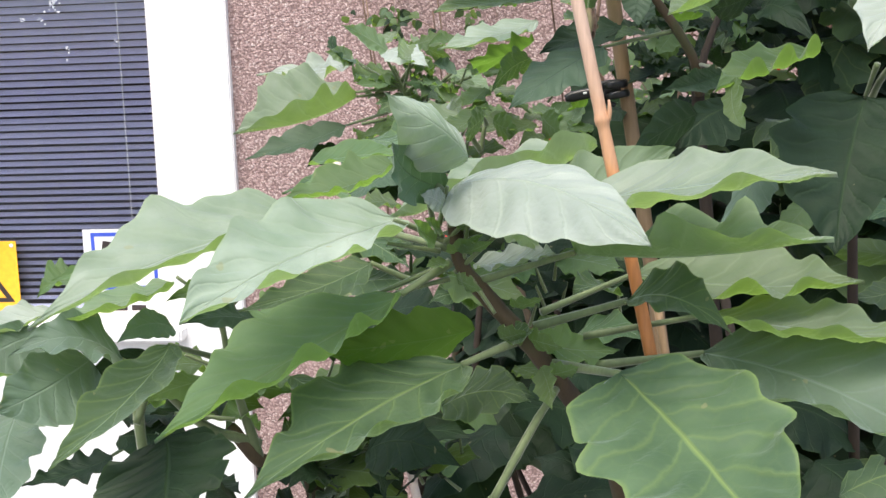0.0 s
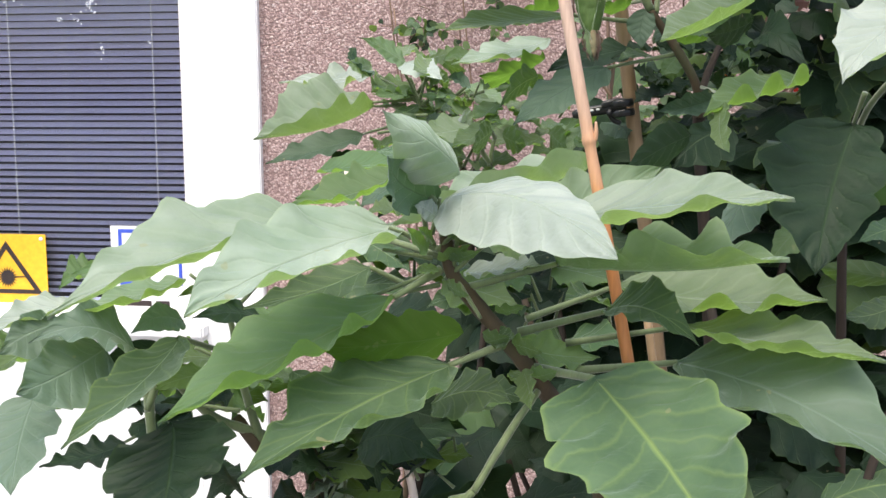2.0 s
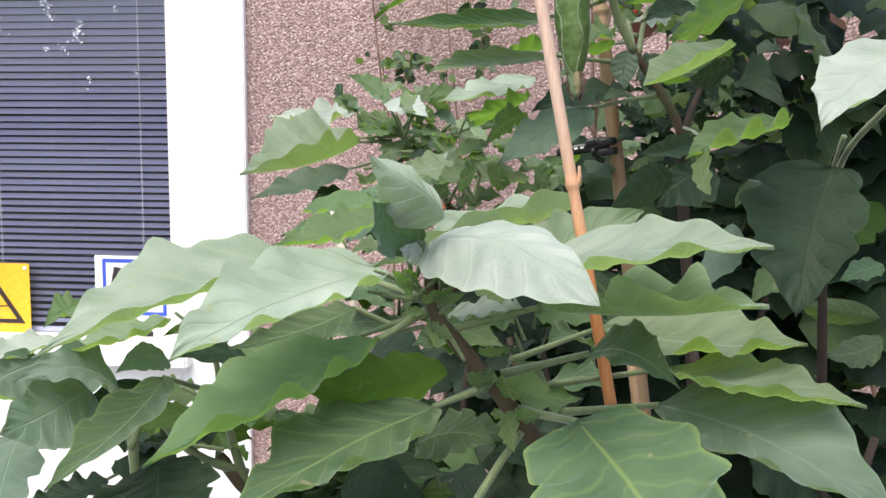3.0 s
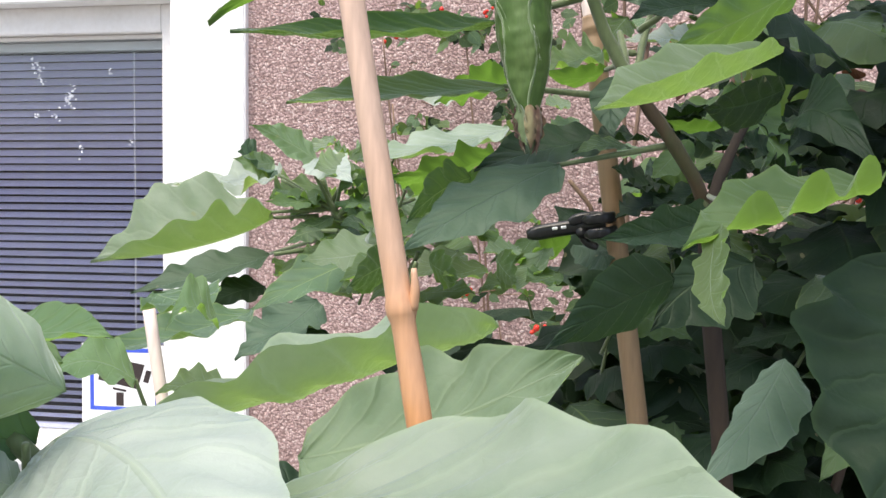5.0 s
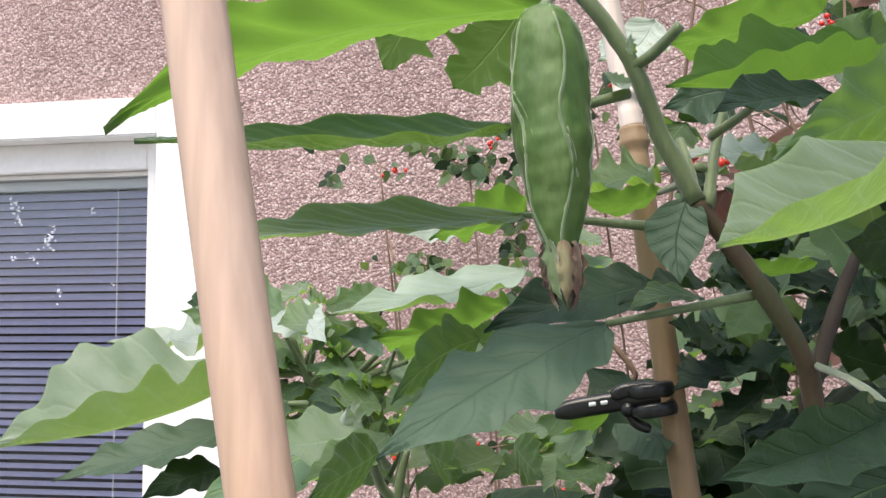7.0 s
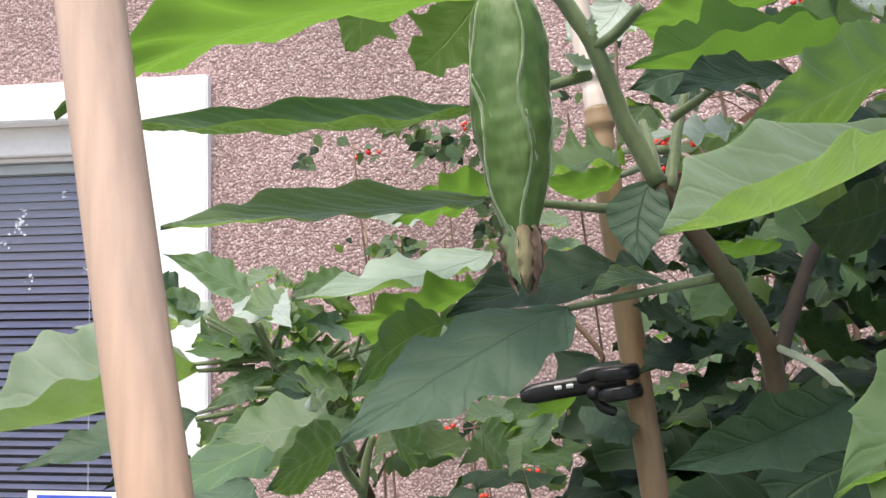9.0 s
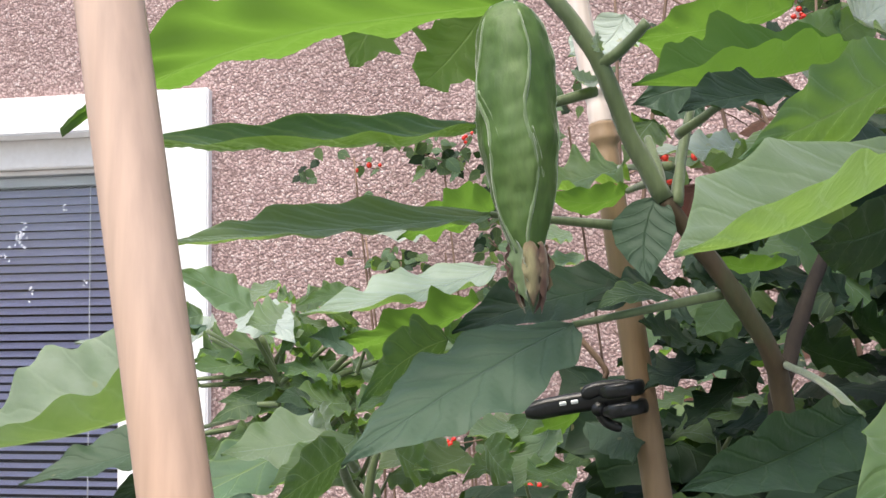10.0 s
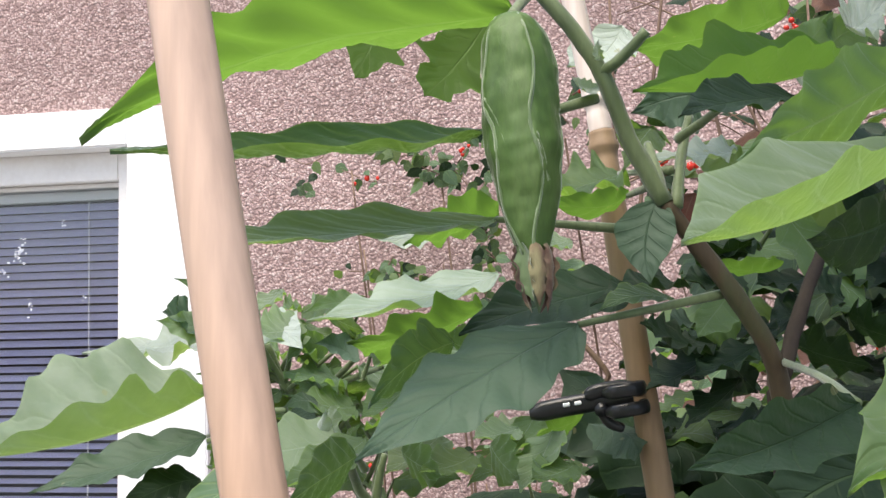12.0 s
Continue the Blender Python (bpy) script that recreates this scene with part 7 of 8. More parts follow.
leaf(left_shrub, (-0.334, 1.062, 1.316), (-0.296, 1.052, 1.317), (-0.258, 1.042, 1.31), (-0.308, 1.082, 1.317), (-0.289, 1.032, 1.307), wave=0.05, rows=16, half=4, material=YOUNG_GLOSS)
leaf(left_shrub, (-0.229, 1.006, 1.309), (-0.201, 0.996, 1.316), (-0.174, 0.986, 1.317), (-0.214, 1.026, 1.312), (-0.193, 0.976, 1.313), wave=0.05, rows=16, half=4, material=LEAF)
leaf(left_shrub, (-0.103, 1.034, 1.309), (-0.123, 1.024, 1.317), (-0.143, 1.014, 1.314), (-0.133, 1.054, 1.314), (-0.117, 1.004, 1.313), wave=0.05, rows=16, half=4, material=LEAF)
leaf(left_shrub, (-0.171, 1.039, 1.293), (-0.136, 1.029, 1.299), (-0.102, 1.019, 1.297), (-0.145, 1.059, 1.301), (-0.131, 1.009, 1.287), wave=0.05, rows=16, half=4, material=LEAF)
leaf(left_shrub, (-0.205, 1.036, 1.266), (-0.185, 1.026, 1.276), (-0.167, 1.016, 1.274), (-0.198, 1.056, 1.27), (-0.178, 1.006, 1.276), wave=0.05, rows=16, half=4, material=YOUNG_GLOSS)
leaf(left_shrub, (-0.161, 1.059, 1.323), (-0.134, 1.049, 1.334), (-0.108, 1.039, 1.33), (-0.144, 1.079, 1.334), (-0.127, 1.029, 1.327), wave=0.05, rows=16, half=4, material=YOUNG_GLOSS)
leaf(left_shrub, (-0.307, 1.068, 1.328), (-0.287, 1.058, 1.325), (-0.268, 1.048, 1.317), (-0.298, 1.088, 1.321), (-0.281, 1.038, 1.321), wave=0.05, rows=16, half=4, material=SHADED)
leaf(left_shrub, (-0.104, 1.007, 1.282), (-0.114, 0.997, 1.301), (-0.124, 0.987, 1.288), (-0.124, 1.027, 1.296), (-0.107, 0.977, 1.298), wave=0.05, rows=16, half=4, material=LEAF)
leaf(left_shrub, (-0.23, 1.05, 1.27), (-0.238, 1.04, 1.288), (-0.248, 1.03, 1.276), (-0.252, 1.07, 1.283), (-0.229, 1.02, 1.286), wave=0.05, rows=16, half=4, material=SHADED)
leaf(left_shrub, (-0.196, 1.015, 1.307), (-0.167, 1.005, 1.315), (-0.14, 0.995, 1.315), (-0.179, 1.035, 1.313), (-0.16, 0.985, 1.309), wave=0.05, rows=16, half=4, material=LEAF)
leaf(left_shrub, (-0.175, 1.045, 1.288), (-0.203, 1.035, 1.29), (-0.231, 1.025, 1.284), (-0.214, 1.065, 1.288), (-0.196, 1.015, 1.282), wave=0.05, rows=16, half=4, material=SHADED)
leaf(left_shrub, (-0.226, 1.022, 1.271), (-0.192, 1.012, 1.279), (-0.159, 1.002, 1.279), (-0.204, 1.042, 1.279), (-0.184, 0.992, 1.268), wave=0.05, rows=16, half=4, material=SHADED)
leaf(left_shrub, (-0.258, 1.085, 1.293), (-0.279, 1.075, 1.295), (-0.3, 1.065, 1.29), (-0.292, 1.105, 1.294), (-0.272, 1.055, 1.287), wave=0.05, rows=16, half=4, material=LEAF)
leaf(pod_shrub, (0.198, 1.487, 1.443), (0.234, 1.477, 1.429), (0.27, 1.467, 1.406), (0.242, 1.507, 1.434), (0.227, 1.457, 1.414), wave=0.05, rows=16, half=4, material=SHADED)
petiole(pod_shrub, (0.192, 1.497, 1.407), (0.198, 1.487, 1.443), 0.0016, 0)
leaf(pod_shrub, (0.262, 1.596, 1.387), (0.234, 1.586, 1.39), (0.207, 1.576, 1.387), (0.235, 1.616, 1.396), (0.233, 1.566, 1.377), wave=0.05, rows=16, half=4, material=SHADED)
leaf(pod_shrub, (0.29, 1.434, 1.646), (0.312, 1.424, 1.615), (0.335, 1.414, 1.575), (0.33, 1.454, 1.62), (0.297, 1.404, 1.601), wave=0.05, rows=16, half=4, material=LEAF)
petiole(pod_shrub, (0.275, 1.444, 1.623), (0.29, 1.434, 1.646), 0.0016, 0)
leaf(pod_shrub, (0.539, 1.55, 1.484), (0.492, 1.54, 1.489), (0.446, 1.53, 1.483), (0.499, 1.57, 1.505), (0.488, 1.52, 1.462), wave=0.05, rows=16, half=4, material=SHADED)
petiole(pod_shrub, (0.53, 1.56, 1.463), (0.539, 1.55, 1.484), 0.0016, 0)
leaf(pod_shrub, (0.426, 1.551, 1.609), (0.389, 1.541, 1.61), (0.352, 1.531, 1.603), (0.394, 1.571, 1.625), (0.385, 1.521, 1.587), wave=0.05, rows=16, half=4, material=SHADED)
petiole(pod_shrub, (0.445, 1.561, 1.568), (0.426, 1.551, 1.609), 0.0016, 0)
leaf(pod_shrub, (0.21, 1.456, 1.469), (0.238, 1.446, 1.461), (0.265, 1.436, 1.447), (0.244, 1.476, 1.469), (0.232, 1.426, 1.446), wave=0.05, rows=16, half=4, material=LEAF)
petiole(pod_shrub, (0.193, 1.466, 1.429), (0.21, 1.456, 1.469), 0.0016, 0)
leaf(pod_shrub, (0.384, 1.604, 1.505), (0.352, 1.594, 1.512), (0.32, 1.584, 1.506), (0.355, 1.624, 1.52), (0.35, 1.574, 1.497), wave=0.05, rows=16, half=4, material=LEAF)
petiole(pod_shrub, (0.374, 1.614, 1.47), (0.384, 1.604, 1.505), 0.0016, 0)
leaf(pod_shrub, (0.42, 1.62, 1.632), (0.436, 1.61, 1.609), (0.452, 1.6, 1.58), (0.452, 1.64, 1.614), (0.422, 1.59, 1.598), wave=0.05, rows=16, half=4, material=SHADED)
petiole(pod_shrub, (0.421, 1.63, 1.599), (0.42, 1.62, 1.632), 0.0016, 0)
leaf(pod_shrub, (0.471, 1.48, 1.511), (0.436, 1.47, 1.507), (0.401, 1.46, 1.495), (0.445, 1.5, 1.516), (0.429, 1.45, 1.49), wave=0.05, rows=16, half=4, material=SHADED)
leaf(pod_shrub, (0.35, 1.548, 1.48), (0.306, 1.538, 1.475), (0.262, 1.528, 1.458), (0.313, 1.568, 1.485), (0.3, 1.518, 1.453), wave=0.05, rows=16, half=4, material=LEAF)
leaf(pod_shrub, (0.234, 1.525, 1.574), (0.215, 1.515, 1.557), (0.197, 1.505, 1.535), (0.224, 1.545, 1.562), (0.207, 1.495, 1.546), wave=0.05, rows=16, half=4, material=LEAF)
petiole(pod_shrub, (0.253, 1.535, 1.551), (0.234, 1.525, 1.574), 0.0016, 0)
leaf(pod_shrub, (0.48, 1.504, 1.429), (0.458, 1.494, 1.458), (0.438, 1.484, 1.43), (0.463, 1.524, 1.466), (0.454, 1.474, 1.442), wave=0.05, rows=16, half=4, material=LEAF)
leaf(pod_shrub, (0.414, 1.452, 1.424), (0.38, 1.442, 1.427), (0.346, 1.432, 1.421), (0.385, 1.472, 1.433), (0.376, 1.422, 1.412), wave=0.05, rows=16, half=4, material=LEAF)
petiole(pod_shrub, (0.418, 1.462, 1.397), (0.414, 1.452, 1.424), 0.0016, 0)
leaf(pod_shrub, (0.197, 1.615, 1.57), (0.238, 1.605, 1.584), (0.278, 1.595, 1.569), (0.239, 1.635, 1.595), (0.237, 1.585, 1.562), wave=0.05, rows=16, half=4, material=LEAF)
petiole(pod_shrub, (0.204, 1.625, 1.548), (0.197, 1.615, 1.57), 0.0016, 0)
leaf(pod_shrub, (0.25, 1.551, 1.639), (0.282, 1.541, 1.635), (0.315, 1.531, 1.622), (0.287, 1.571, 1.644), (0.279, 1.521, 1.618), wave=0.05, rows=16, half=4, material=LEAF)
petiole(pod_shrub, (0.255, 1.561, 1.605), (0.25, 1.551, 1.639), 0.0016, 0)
leaf(pod_shrub, (0.36, 1.432, 1.462), (0.327, 1.422, 1.457), (0.294, 1.412, 1.444), (0.333, 1.452, 1.46), (0.322, 1.402, 1.444), wave=0.05, rows=16, half=4, material=SHADED)
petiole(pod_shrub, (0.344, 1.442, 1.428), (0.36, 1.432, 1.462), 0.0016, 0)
leaf(pod_shrub, (0.254, 1.508, 1.515), (0.231, 1.498, 1.511), (0.207, 1.488, 1.501), (0.235, 1.528, 1.518), (0.227, 1.478, 1.498), wave=0.05, rows=16, half=4, material=SHADED)
leaf(pod_shrub, (0.378, 1.59, 1.438), (0.4, 1.58, 1.434), (0.422, 1.57, 1.424), (0.409, 1.61, 1.44), (0.394, 1.56, 1.421), wave=0.05, rows=16, half=4, material=SHADED)
leaf(pod_shrub, (0.391, 1.527, 1.588), (0.411, 1.517, 1.58), (0.43, 1.507, 1.566), (0.419, 1.547, 1.584), (0.404, 1.497, 1.57), wave=0.05, rows=16, half=4, material=SHADED)
leaf(pod_shrub, (0.361, 1.611, 1.562), (0.325, 1.601, 1.593), (0.292, 1.591, 1.563), (0.328, 1.631, 1.604), (0.324, 1.581, 1.574), wave=0.05, rows=16, half=4, material=SHADED)
leaf(pod_shrub, (0.205, 1.475, 1.369), (0.244, 1.465, 1.379), (0.283, 1.455, 1.373), (0.246, 1.495, 1.388), (0.244, 1.445, 1.359), wave=0.05, rows=16, half=4, material=SHADED)
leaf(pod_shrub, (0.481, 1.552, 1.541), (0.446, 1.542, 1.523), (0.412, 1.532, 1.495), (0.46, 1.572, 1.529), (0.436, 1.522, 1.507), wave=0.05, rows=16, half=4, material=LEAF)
leaf(pod_shrub, (0.436, 1.584, 1.625), (0.472, 1.574, 1.624), (0.507, 1.564, 1.614), (0.479, 1.604, 1.636), (0.467, 1.554, 1.605), wave=0.05, rows=16, half=4, material=SHADED)
leaf(pod_shrub, (0.218, 1.561, 1.498), (0.257, 1.551, 1.487), (0.296, 1.541, 1.465), (0.266, 1.581, 1.498), (0.25, 1.531, 1.465), wave=0.05, rows=16, half=4, material=SHADED)
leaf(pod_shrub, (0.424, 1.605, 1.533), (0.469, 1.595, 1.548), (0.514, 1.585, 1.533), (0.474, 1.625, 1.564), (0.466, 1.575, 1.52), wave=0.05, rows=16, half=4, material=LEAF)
leaf(pod_shrub, (0.385, 1.51, 1.402), (0.347, 1.5, 1.418), (0.311, 1.49, 1.404), (0.351, 1.53, 1.427), (0.345, 1.48, 1.4), wave=0.05, rows=16, half=4, material=SHADED)
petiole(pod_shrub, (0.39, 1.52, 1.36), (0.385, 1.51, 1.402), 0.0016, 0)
leaf(pod_shrub, (0.192, 1.466, 1.557), (0.205, 1.456, 1.555), (0.217, 1.446, 1.55), (0.206, 1.486, 1.558), (0.203, 1.436, 1.549), wave=0.05, rows=16, half=4, material=SHADED)
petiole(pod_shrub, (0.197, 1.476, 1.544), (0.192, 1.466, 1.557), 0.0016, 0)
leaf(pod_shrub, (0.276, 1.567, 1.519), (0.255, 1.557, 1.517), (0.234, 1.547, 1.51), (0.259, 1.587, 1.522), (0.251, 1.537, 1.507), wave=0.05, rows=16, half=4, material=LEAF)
leaf(pod_shrub, (0.315, 1.552, 1.527), (0.326, 1.542, 1.517), (0.336, 1.532, 1.504), (0.335, 1.572, 1.518), (0.318, 1.522, 1.512), wave=0.05, rows=16, half=4, material=SHADED)
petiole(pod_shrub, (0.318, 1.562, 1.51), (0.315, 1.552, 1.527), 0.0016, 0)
leaf(pod_shrub, (0.349, 1.582, 1.553), (0.365, 1.572, 1.548), (0.38, 1.562, 1.539), (0.373, 1.602, 1.551), (0.359, 1.552, 1.541), wave=0.05, rows=16, half=4, material=SHADED)
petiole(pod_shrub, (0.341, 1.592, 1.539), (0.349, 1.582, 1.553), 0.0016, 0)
leaf(pod_shrub, (0.334, 1.501, 1.588), (0.347, 1.491, 1.587), (0.36, 1.481, 1.583), (0.354, 1.521, 1.593), (0.342, 1.471, 1.578), wave=0.05, rows=16, half=4, material=SHADED)
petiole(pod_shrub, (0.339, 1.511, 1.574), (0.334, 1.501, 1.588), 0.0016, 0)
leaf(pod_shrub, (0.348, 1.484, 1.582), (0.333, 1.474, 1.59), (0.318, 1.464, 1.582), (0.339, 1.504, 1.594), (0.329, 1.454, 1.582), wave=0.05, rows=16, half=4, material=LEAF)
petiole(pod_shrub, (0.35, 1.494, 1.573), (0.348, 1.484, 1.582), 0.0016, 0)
leaf(pod_shrub, (0.265, 1.512, 1.515), (0.281, 1.502, 1.519), (0.296, 1.492, 1.517), (0.284, 1.532, 1.52), (0.279, 1.482, 1.514), wave=0.05, rows=16, half=4, material=SHADED)
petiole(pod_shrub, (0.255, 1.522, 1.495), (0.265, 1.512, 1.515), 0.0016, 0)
leaf(pod_shrub, (0.248, 1.466, 1.514), (0.264, 1.456, 1.518), (0.278, 1.446, 1.517), (0.266, 1.486, 1.521), (0.262, 1.436, 1.511), wave=0.05, rows=16, half=4, material=SHADED)
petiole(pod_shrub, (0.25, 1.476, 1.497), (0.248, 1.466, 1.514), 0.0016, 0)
leaf(pod_shrub, (0.221, 1.494, 1.512), (0.209, 1.484, 1.516), (0.196, 1.474, 1.514), (0.209, 1.514, 1.517), (0.209, 1.464, 1.512), wave=0.05, rows=16, half=4, material=SHADED)
leaf(pod_shrub, (0.3, 1.535, 1.487), (0.286, 1.525, 1.508), (0.271, 1.515, 1.489), (0.289, 1.555, 1.512), (0.283, 1.505, 1.498), wave=0.05, rows=16, half=4, material=SHADED)
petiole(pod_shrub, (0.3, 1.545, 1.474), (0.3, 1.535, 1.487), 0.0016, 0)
leaf(pod_shrub, (0.327, 1.583, 1.572), (0.309, 1.573, 1.587), (0.291, 1.563, 1.572), (0.313, 1.603, 1.591), (0.307, 1.553, 1.577), wave=0.05, rows=16, half=4, material=SHADED)
leaf(pod_shrub, (0.385, 1.562, 1.581), (0.367, 1.552, 1.584), (0.348, 1.542, 1.581), (0.373, 1.582, 1.588), (0.362, 1.532, 1.576), wave=0.05, rows=16, half=4, material=SHADED)
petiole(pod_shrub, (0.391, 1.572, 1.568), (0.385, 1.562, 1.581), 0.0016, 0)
leaf(pod_shrub, (0.25, 1.587, 1.571), (0.236, 1.577, 1.582), (0.222, 1.567, 1.571), (0.237, 1.607, 1.586), (0.235, 1.557, 1.575), wave=0.05, rows=16, half=4, material=SHADED)
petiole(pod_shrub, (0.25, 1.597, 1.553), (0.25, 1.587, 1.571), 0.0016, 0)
leaf(pod_shrub, (0.298, 1.567, 1.502), (0.285, 1.557, 1.513), (0.272, 1.547, 1.504), (0.288, 1.587, 1.514), (0.283, 1.537, 1.507), wave=0.05, rows=16, half=4, material=SHADED)
petiole(pod_shrub, (0.309, 1.577, 1.493), (0.298, 1.567, 1.502), 0.0016, 0)
leaf(pod_shrub, (0.282, 1.529, 1.586), (0.282, 1.519, 1.572), (0.282, 1.509, 1.553), (0.291, 1.549, 1.57), (0.275, 1.499, 1.569), wave=0.05, rows=16, half=4, material=SHADED)
petiole(pod_shrub, (0.273, 1.539, 1.577), (0.282, 1.529, 1.586), 0.0016, 0)
leaf(pod_shrub, (0.211, 1.497, 1.499), (0.231, 1.487, 1.512), (0.25, 1.477, 1.502), (0.232, 1.517, 1.516), (0.23, 1.467, 1.502), wave=0.05, rows=16, half=4, material=LEAF)
petiole(pod_shrub, (0.22, 1.507, 1.486), (0.211, 1.497, 1.499), 0.0016, 0)
leaf(pod_shrub, (0.278, 1.567, 1.545), (0.259, 1.557, 1.559), (0.239, 1.547, 1.546), (0.261, 1.587, 1.564), (0.257, 1.537, 1.548), wave=0.05, rows=16, half=4, material=SHADED)
leaf(pod_shrub, (0.258, 1.458, 1.58), (0.271, 1.448, 1.576), (0.284, 1.438, 1.569), (0.277, 1.478, 1.58), (0.267, 1.428, 1.568), wave=0.05, rows=16, half=4, material=SHADED)
petiole(pod_shrub, (0.262, 1.468, 1.573), (0.258, 1.458, 1.58), 0.0016, 0)
leaf(pod_shrub, (0.244, 1.589, 1.533), (0.226, 1.579, 1.526), (0.209, 1.569, 1.514), (0.232, 1.609, 1.53), (0.221, 1.559, 1.517), wave=0.05, rows=16, half=4, material=LEAF)
petiole(pod_shrub, (0.255, 1.599, 1.516), (0.244, 1.589, 1.533), 0.0016, 0)
leaf(pod_shrub, (0.264, 1.482, 1.556), (0.256, 1.472, 1.573), (0.247, 1.462, 1.556), (0.258, 1.502, 1.578), (0.255, 1.452, 1.564), wave=0.05, rows=16, half=4, material=LEAF)
petiole(pod_shrub, (0.259, 1.492, 1.548), (0.264, 1.482, 1.556), 0.0016, 0)
leaf(pod_shrub, (0.235, 1.481, 1.576), (0.248, 1.471, 1.576), (0.262, 1.461, 1.573), (0.251, 1.501, 1.581), (0.246, 1.451, 1.568), wave=0.05, rows=16, half=4, material=SHADED)
leaf(pod_shrub, (0.289, 1.539, 1.537), (0.3, 1.529, 1.522), (0.311, 1.519, 1.502), (0.312, 1.559, 1.522), (0.29, 1.509, 1.515), wave=0.05, rows=16, half=4, material=LEAF)
petiole(pod_shrub, (0.292, 1.549, 1.52), (0.289, 1.539, 1.537), 0.0016, 0)
leaf(left_shrub, (0.05, 1.061, 1.26), (0.024, 1.051, 1.242), (-0.002, 1.041, 1.214), (0.027, 1.081, 1.235), (0.02, 1.031, 1.235), wave=0.05, rows=16, half=4, material=SHADED)
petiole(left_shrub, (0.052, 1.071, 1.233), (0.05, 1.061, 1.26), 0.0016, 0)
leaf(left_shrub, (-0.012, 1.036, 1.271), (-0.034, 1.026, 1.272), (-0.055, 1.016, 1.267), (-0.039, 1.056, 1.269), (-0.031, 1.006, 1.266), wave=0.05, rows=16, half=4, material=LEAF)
leaf(left_shrub, (0.034, 1.081, 1.217), (0.013, 1.071, 1.236), (-0.008, 1.061, 1.222), (0.008, 1.101, 1.234), (0.016, 1.051, 1.228), wave=0.05, rows=16, half=4, material=SHADED)
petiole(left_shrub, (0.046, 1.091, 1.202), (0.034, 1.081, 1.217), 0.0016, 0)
leaf(left_shrub, (-0.059, 1.055, 1.251), (-0.033, 1.045, 1.237), (-0.009, 1.035, 1.216), (-0.029, 1.075, 1.235), (-0.039, 1.025, 1.229), wave=0.05, rows=16, half=4, material=SHADED)
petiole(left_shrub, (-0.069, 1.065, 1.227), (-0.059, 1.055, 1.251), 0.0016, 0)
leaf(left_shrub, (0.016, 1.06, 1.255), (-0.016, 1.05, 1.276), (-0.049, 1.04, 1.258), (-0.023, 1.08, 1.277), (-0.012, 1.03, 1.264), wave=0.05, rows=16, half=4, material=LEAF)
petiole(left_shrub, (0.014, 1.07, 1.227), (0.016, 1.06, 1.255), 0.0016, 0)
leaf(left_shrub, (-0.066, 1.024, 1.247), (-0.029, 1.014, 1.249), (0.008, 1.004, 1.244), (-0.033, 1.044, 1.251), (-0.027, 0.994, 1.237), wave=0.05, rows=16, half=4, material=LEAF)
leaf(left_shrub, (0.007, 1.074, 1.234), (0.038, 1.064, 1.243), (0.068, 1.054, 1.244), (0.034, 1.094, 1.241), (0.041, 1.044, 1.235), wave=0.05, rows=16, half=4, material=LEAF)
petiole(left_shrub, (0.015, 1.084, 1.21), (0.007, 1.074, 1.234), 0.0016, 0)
leaf(left_shrub, (-0.009, 1.009, 1.278), (-0.005, 0.999, 1.258), (-0.001, 0.989, 1.233), (0, 1.029, 1.246), (-0.012, 0.979, 1.261), wave=0.05, rows=16, half=4, material=SHADED)
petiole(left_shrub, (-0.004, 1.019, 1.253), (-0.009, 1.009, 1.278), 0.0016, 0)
leaf(left_shrub, (-0.036, 1.083, 1.241), (-0.015, 1.073, 1.221), (0.007, 1.063, 1.194), (-0.011, 1.103, 1.213), (-0.019, 1.053, 1.218), wave=0.05, rows=16, half=4, material=SHADED)
leaf(left_shrub, (-0.003, 1.031, 1.295), (0.033, 1.021, 1.292), (0.068, 1.011, 1.282), (0.033, 1.051, 1.295), (0.031, 1.001, 1.279), wave=0.05, rows=16, half=4, material=SHADED)
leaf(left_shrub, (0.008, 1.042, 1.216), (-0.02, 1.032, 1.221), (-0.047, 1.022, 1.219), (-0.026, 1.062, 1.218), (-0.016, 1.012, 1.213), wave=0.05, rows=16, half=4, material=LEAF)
leaf(left_shrub, (-0.058, 1.05, 1.2), (-0.036, 1.04, 1.233), (-0.016, 1.03, 1.21), (-0.043, 1.07, 1.228), (-0.031, 1.02, 1.228), wave=0.05, rows=16, half=4, material=SHADED)
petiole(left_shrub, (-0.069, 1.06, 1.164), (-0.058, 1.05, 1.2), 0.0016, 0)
leaf(left_shrub, (-0.071, 1.033, 1.22), (-0.044, 1.023, 1.246), (-0.018, 1.013, 1.23), (-0.051, 1.053, 1.243), (-0.039, 1.003, 1.239), wave=0.05, rows=16, half=4, material=SHADED)
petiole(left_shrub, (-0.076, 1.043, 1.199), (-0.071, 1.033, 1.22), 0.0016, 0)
leaf(left_shrub, (-0.005, 1.014, 1.272), (0.031, 1.004, 1.286), (0.066, 0.994, 1.281), (0.026, 1.034, 1.285), (0.034, 0.984, 1.275), wave=0.05, rows=16, half=4, material=SHADED)
leaf(left_shrub, (-0.115, 1.01, 1.198), (-0.133, 1, 1.233), (-0.153, 0.99, 1.204), (-0.144, 1.03, 1.228), (-0.126, 0.98, 1.225), wave=0.05, rows=16, half=4, material=SHADED)
leaf(left_shrub, (-0.104, 1.018, 1.208), (-0.08, 1.008, 1.206), (-0.056, 0.998, 1.199), (-0.084, 1.038, 1.201), (-0.078, 0.988, 1.201), wave=0.05, rows=16, half=4, material=SHADED)
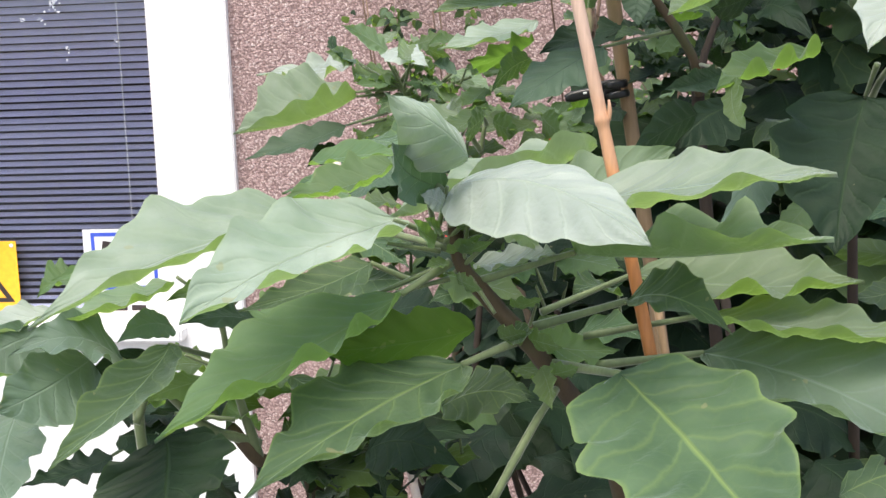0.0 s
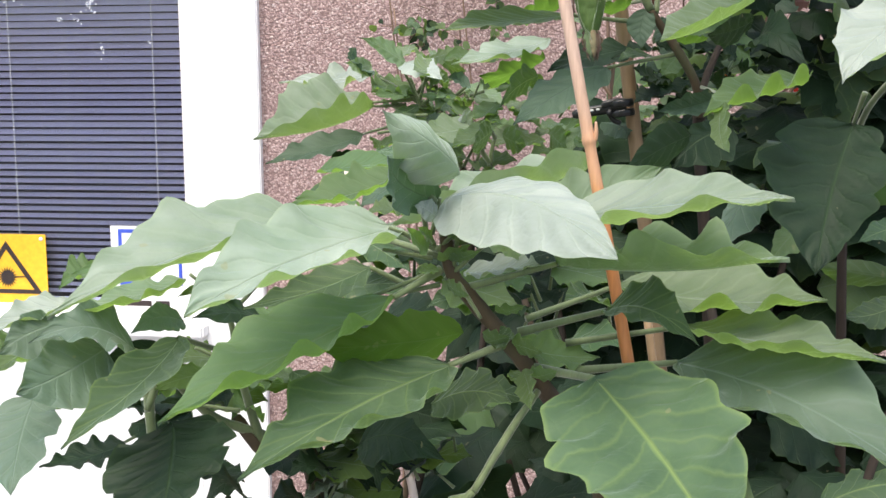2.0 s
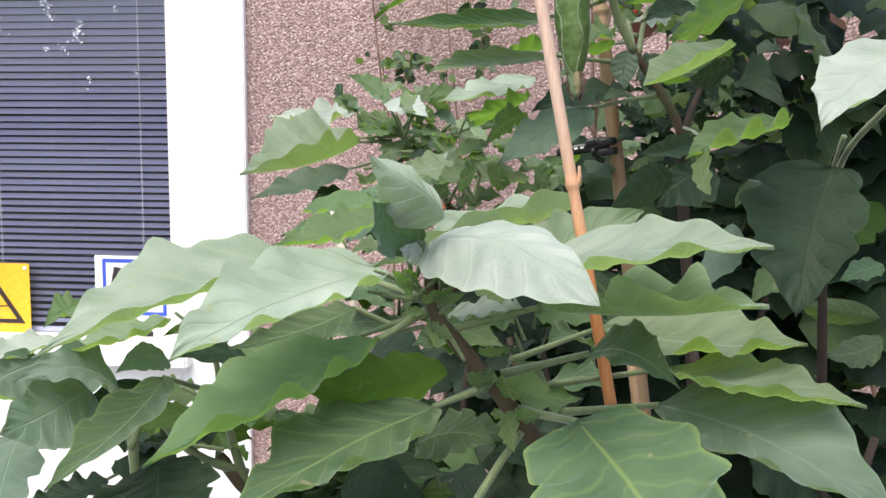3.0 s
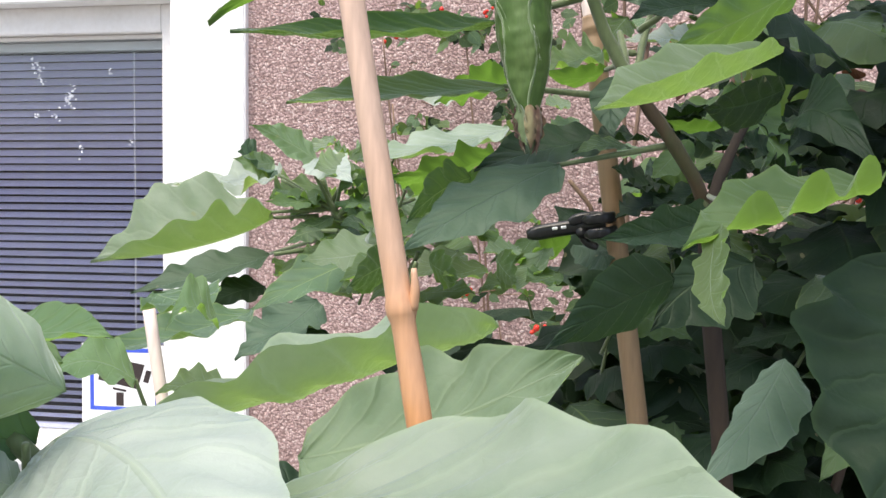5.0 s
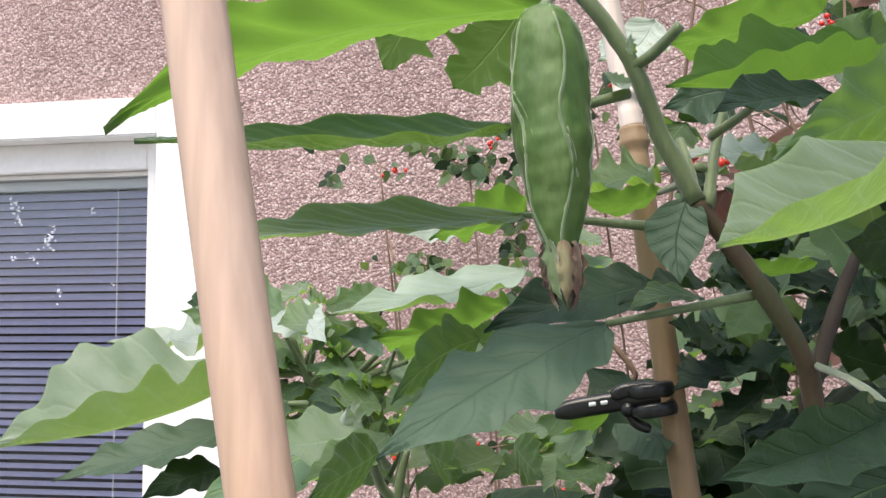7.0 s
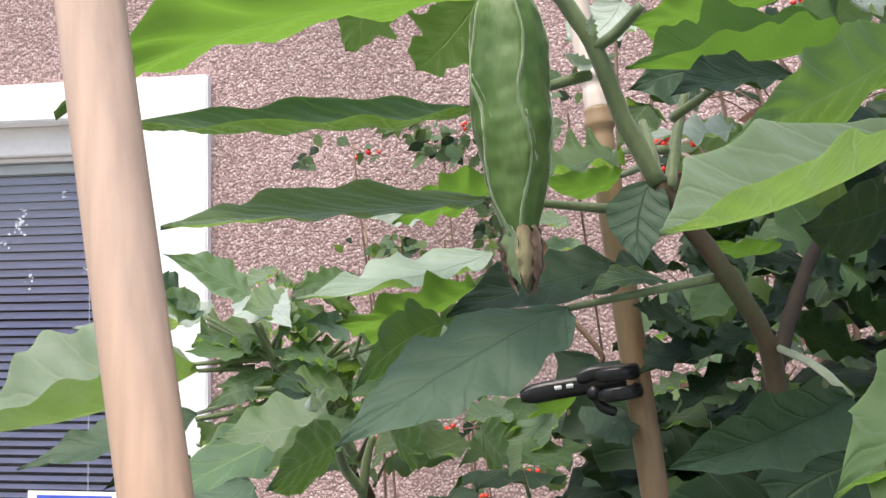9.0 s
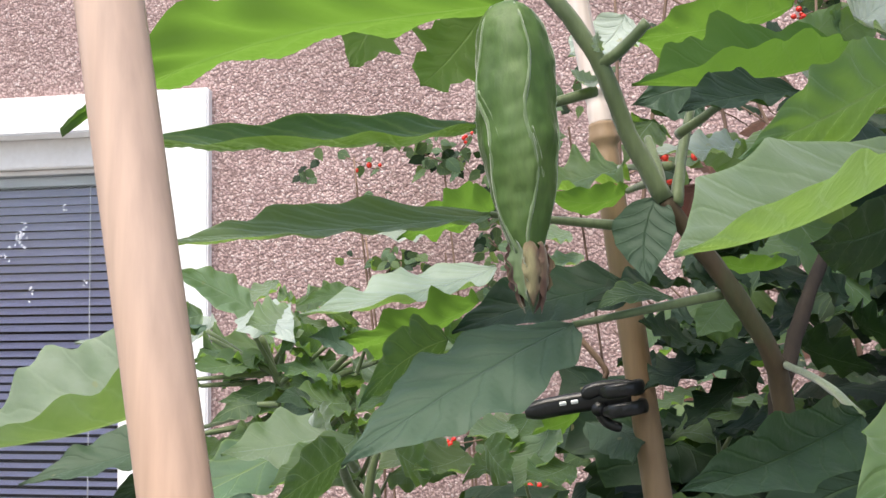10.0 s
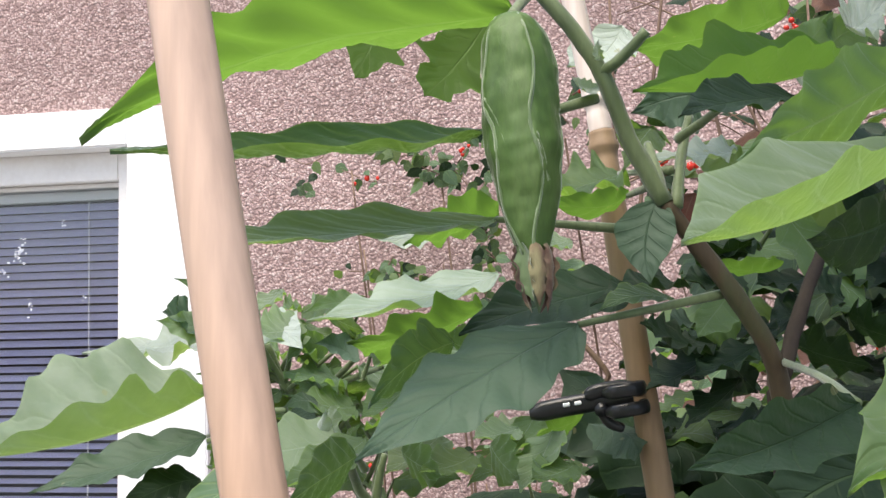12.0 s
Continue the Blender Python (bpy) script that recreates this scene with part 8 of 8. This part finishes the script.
leaf(left_shrub, (-0.125, 1.043, 1.186), (-0.144, 1.033, 1.196), (-0.164, 1.023, 1.191), (-0.155, 1.063, 1.189), (-0.137, 1.013, 1.193), wave=0.05, rows=16, half=4, material=SHADED)
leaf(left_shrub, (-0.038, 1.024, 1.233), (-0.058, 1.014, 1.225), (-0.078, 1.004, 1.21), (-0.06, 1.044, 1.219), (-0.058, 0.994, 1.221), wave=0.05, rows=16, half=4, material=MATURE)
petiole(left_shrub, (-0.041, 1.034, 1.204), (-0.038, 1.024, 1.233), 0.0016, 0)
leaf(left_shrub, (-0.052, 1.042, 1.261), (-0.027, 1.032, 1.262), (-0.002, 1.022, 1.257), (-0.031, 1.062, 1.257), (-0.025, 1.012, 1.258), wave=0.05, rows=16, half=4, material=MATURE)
leaf(left_shrub, (-0.078, 1.061, 1.181), (-0.094, 1.051, 1.205), (-0.112, 1.041, 1.187), (-0.103, 1.081, 1.202), (-0.089, 1.031, 1.198), wave=0.05, rows=16, half=4, material=SHADED)
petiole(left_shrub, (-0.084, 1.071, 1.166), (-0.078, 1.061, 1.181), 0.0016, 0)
leaf(left_shrub, (-0.04, 1.008, 1.235), (-0.059, 0.998, 1.253), (-0.078, 0.988, 1.24), (-0.067, 1.028, 1.25), (-0.054, 0.978, 1.248), wave=0.05, rows=16, half=4, material=SHADED)
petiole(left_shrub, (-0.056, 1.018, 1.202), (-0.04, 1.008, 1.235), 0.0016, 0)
leaf(left_shrub, (-0.125, 1.066, 1.229), (-0.088, 1.056, 1.237), (-0.052, 1.046, 1.236), (-0.095, 1.086, 1.236), (-0.083, 1.036, 1.227), wave=0.05, rows=16, half=4, material=SHADED)
leaf(left_shrub, (-0.193, 1.08, 1.216), (-0.166, 1.07, 1.215), (-0.139, 1.06, 1.209), (-0.173, 1.1, 1.211), (-0.162, 1.05, 1.21), wave=0.05, rows=16, half=4, material=SHADED)
leaf(left_shrub, (-0.065, 1.058, 1.193), (-0.038, 1.048, 1.185), (-0.011, 1.038, 1.171), (-0.039, 1.078, 1.178), (-0.038, 1.028, 1.181), wave=0.05, rows=16, half=4, material=SHADED)
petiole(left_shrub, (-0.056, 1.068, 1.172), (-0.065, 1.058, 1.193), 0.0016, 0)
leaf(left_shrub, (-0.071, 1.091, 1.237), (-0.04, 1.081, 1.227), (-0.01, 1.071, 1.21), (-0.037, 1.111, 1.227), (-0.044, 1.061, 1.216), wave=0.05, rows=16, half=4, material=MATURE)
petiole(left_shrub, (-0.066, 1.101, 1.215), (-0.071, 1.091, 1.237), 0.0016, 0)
leaf(left_shrub, (-0.027, 1.026, 1.189), (-0.05, 1.016, 1.207), (-0.073, 1.006, 1.195), (-0.058, 1.046, 1.201), (-0.045, 0.996, 1.202), wave=0.05, rows=16, half=4, material=SHADED)
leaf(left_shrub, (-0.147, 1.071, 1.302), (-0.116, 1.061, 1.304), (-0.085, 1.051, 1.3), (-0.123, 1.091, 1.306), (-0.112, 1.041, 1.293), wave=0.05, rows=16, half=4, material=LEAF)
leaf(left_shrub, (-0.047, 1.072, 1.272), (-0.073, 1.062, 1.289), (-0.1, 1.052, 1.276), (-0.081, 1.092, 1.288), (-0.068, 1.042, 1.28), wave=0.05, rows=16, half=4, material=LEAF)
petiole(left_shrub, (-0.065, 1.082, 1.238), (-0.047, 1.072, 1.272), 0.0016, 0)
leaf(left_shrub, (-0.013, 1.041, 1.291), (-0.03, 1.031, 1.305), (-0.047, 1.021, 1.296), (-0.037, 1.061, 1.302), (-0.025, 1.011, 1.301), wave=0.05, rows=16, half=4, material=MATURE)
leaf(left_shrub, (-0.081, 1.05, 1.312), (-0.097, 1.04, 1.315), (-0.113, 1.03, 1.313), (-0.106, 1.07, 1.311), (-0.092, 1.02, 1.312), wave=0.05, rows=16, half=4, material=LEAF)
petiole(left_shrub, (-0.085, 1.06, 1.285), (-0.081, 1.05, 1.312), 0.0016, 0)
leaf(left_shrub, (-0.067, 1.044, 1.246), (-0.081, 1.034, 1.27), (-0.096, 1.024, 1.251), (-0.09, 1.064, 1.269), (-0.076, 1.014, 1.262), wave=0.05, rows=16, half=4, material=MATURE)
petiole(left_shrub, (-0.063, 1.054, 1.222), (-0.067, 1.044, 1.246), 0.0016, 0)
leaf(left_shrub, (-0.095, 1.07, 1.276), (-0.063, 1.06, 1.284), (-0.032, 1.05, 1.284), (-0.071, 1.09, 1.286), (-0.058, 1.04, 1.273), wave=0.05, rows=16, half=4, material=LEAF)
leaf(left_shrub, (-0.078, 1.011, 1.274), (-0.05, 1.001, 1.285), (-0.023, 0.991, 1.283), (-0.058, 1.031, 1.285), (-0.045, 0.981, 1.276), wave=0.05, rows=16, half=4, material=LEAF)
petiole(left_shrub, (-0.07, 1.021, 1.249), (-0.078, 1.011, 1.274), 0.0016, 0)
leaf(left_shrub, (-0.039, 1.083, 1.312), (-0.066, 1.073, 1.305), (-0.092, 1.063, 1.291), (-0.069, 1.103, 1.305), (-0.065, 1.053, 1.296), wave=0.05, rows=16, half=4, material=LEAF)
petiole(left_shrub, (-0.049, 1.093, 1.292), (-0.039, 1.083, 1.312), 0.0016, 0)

# ---- dense dark foliage low down, between the stems; unseen shade leaves overhead ----
def undergrowth():
    rnd = random.Random(11)
    root = thing("leafy_shrub", None, "dense low foliage painted dark for shade, with unseen leaves overhead", "shrub", "shrubs by the house")
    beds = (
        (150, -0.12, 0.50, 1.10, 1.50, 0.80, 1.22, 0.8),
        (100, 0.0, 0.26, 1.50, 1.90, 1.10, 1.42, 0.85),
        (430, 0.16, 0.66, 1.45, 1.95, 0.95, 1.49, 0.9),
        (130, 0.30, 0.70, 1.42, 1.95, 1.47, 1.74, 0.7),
        # Overhead leaves out of view, added to shade the foliage below.
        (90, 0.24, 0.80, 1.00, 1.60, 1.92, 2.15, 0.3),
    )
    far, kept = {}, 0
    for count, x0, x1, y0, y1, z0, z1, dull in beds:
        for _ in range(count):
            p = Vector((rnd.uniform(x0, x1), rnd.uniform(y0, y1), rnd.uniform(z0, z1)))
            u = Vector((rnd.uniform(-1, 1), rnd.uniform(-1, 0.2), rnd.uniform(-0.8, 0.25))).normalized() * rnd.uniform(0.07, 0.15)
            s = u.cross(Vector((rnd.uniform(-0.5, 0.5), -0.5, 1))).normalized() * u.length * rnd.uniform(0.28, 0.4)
            material = SHADED if rnd.random() < dull else rnd.choice((LEAF, MATURE))
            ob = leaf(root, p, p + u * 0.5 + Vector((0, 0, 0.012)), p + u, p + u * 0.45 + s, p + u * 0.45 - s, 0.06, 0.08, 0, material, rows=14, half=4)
            if p.y < 1.62 and z1 < 1.8 and kept < 290:
                kept += 1
                continue
            far.setdefault(material.name, []).append(ob)
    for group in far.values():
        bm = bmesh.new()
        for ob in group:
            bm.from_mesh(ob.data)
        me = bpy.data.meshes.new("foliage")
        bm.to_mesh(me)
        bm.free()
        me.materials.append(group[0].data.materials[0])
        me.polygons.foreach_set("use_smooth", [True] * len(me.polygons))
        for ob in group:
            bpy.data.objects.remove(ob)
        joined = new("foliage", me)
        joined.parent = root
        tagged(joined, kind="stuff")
    for _ in range(26):
        x, y = rnd.uniform(-0.2, 0.8), rnd.uniform(1.05, 1.9)
        part("stem", tube(bmesh.new(), ((x, y, 0), (x + rnd.uniform(-0.08, 0.08), y, 0.6), (x + rnd.uniform(-0.15, 0.15), y - 0.03, rnd.uniform(1.0, 1.4))), (0.008, 0.004), 7, 6, 0.2), DARKWOOD if rnd.random() < 0.6 else WOODY, root)


undergrowth()


def twiggy_hedge():
    """Dark brown twigs with small leaves against the wall, behind the shrubs."""
    rnd = random.Random(23)
    root = thing("twiggy_hedge", None, "dark brown twiggy hedge with small leaves by the wall", "hedge")
    for _ in range(14):
        x, y = rnd.uniform(0.2, 0.8), rnd.uniform(2.3, 2.7)
        part("stem", tube(bmesh.new(), ((x, y, 0), (x + rnd.uniform(-0.1, 0.1), y, 0.9), (x + rnd.uniform(-0.2, 0.2), y, 1.5), (x + rnd.uniform(-0.3, 0.2), y, rnd.uniform(1.8, 2.2))), (0.009, 0.002), 6, 6, 0.2), TWIG, root)
    for _ in range(90):
        p = Vector((rnd.uniform(0.2, 0.75), rnd.uniform(2.25, 2.7), rnd.uniform(1.4, 2.15)))
        q = p + Vector((rnd.uniform(-0.16, 0.16), rnd.uniform(-0.05, 0.05), rnd.uniform(-0.12, 0.12)))
        part("twig", tube(bmesh.new(), (p, (p + q) / 2 + Vector((0, 0, rnd.uniform(-0.03, 0.03))), q), (0.002, 0.0008), 5, 4), TWIG, root)
    for _ in range(250):
        p = Vector((rnd.uniform(0.2, 0.78), rnd.uniform(2.2, 2.7), rnd.uniform(1.35, 2.15)))
        u = Vector((rnd.uniform(-1, 1), rnd.uniform(-1, 0.2), rnd.uniform(-0.8, 0.3))).normalized() * rnd.uniform(0.03, 0.08)
        s = u.cross(Vector((rnd.uniform(-0.5, 0.5), -0.7, 1))).normalized() * u.length * 0.34
        leaf(root, p, p + u * 0.5 + Vector((0, 0, 0.006)), p + u, p + u * 0.45 + s, p + u * 0.45 - s, 0.06, 0.06, 0, rnd.choice((SHADED, SHADED, RUSSET, MATURE)), rows=8, half=3)


twiggy_hedge()
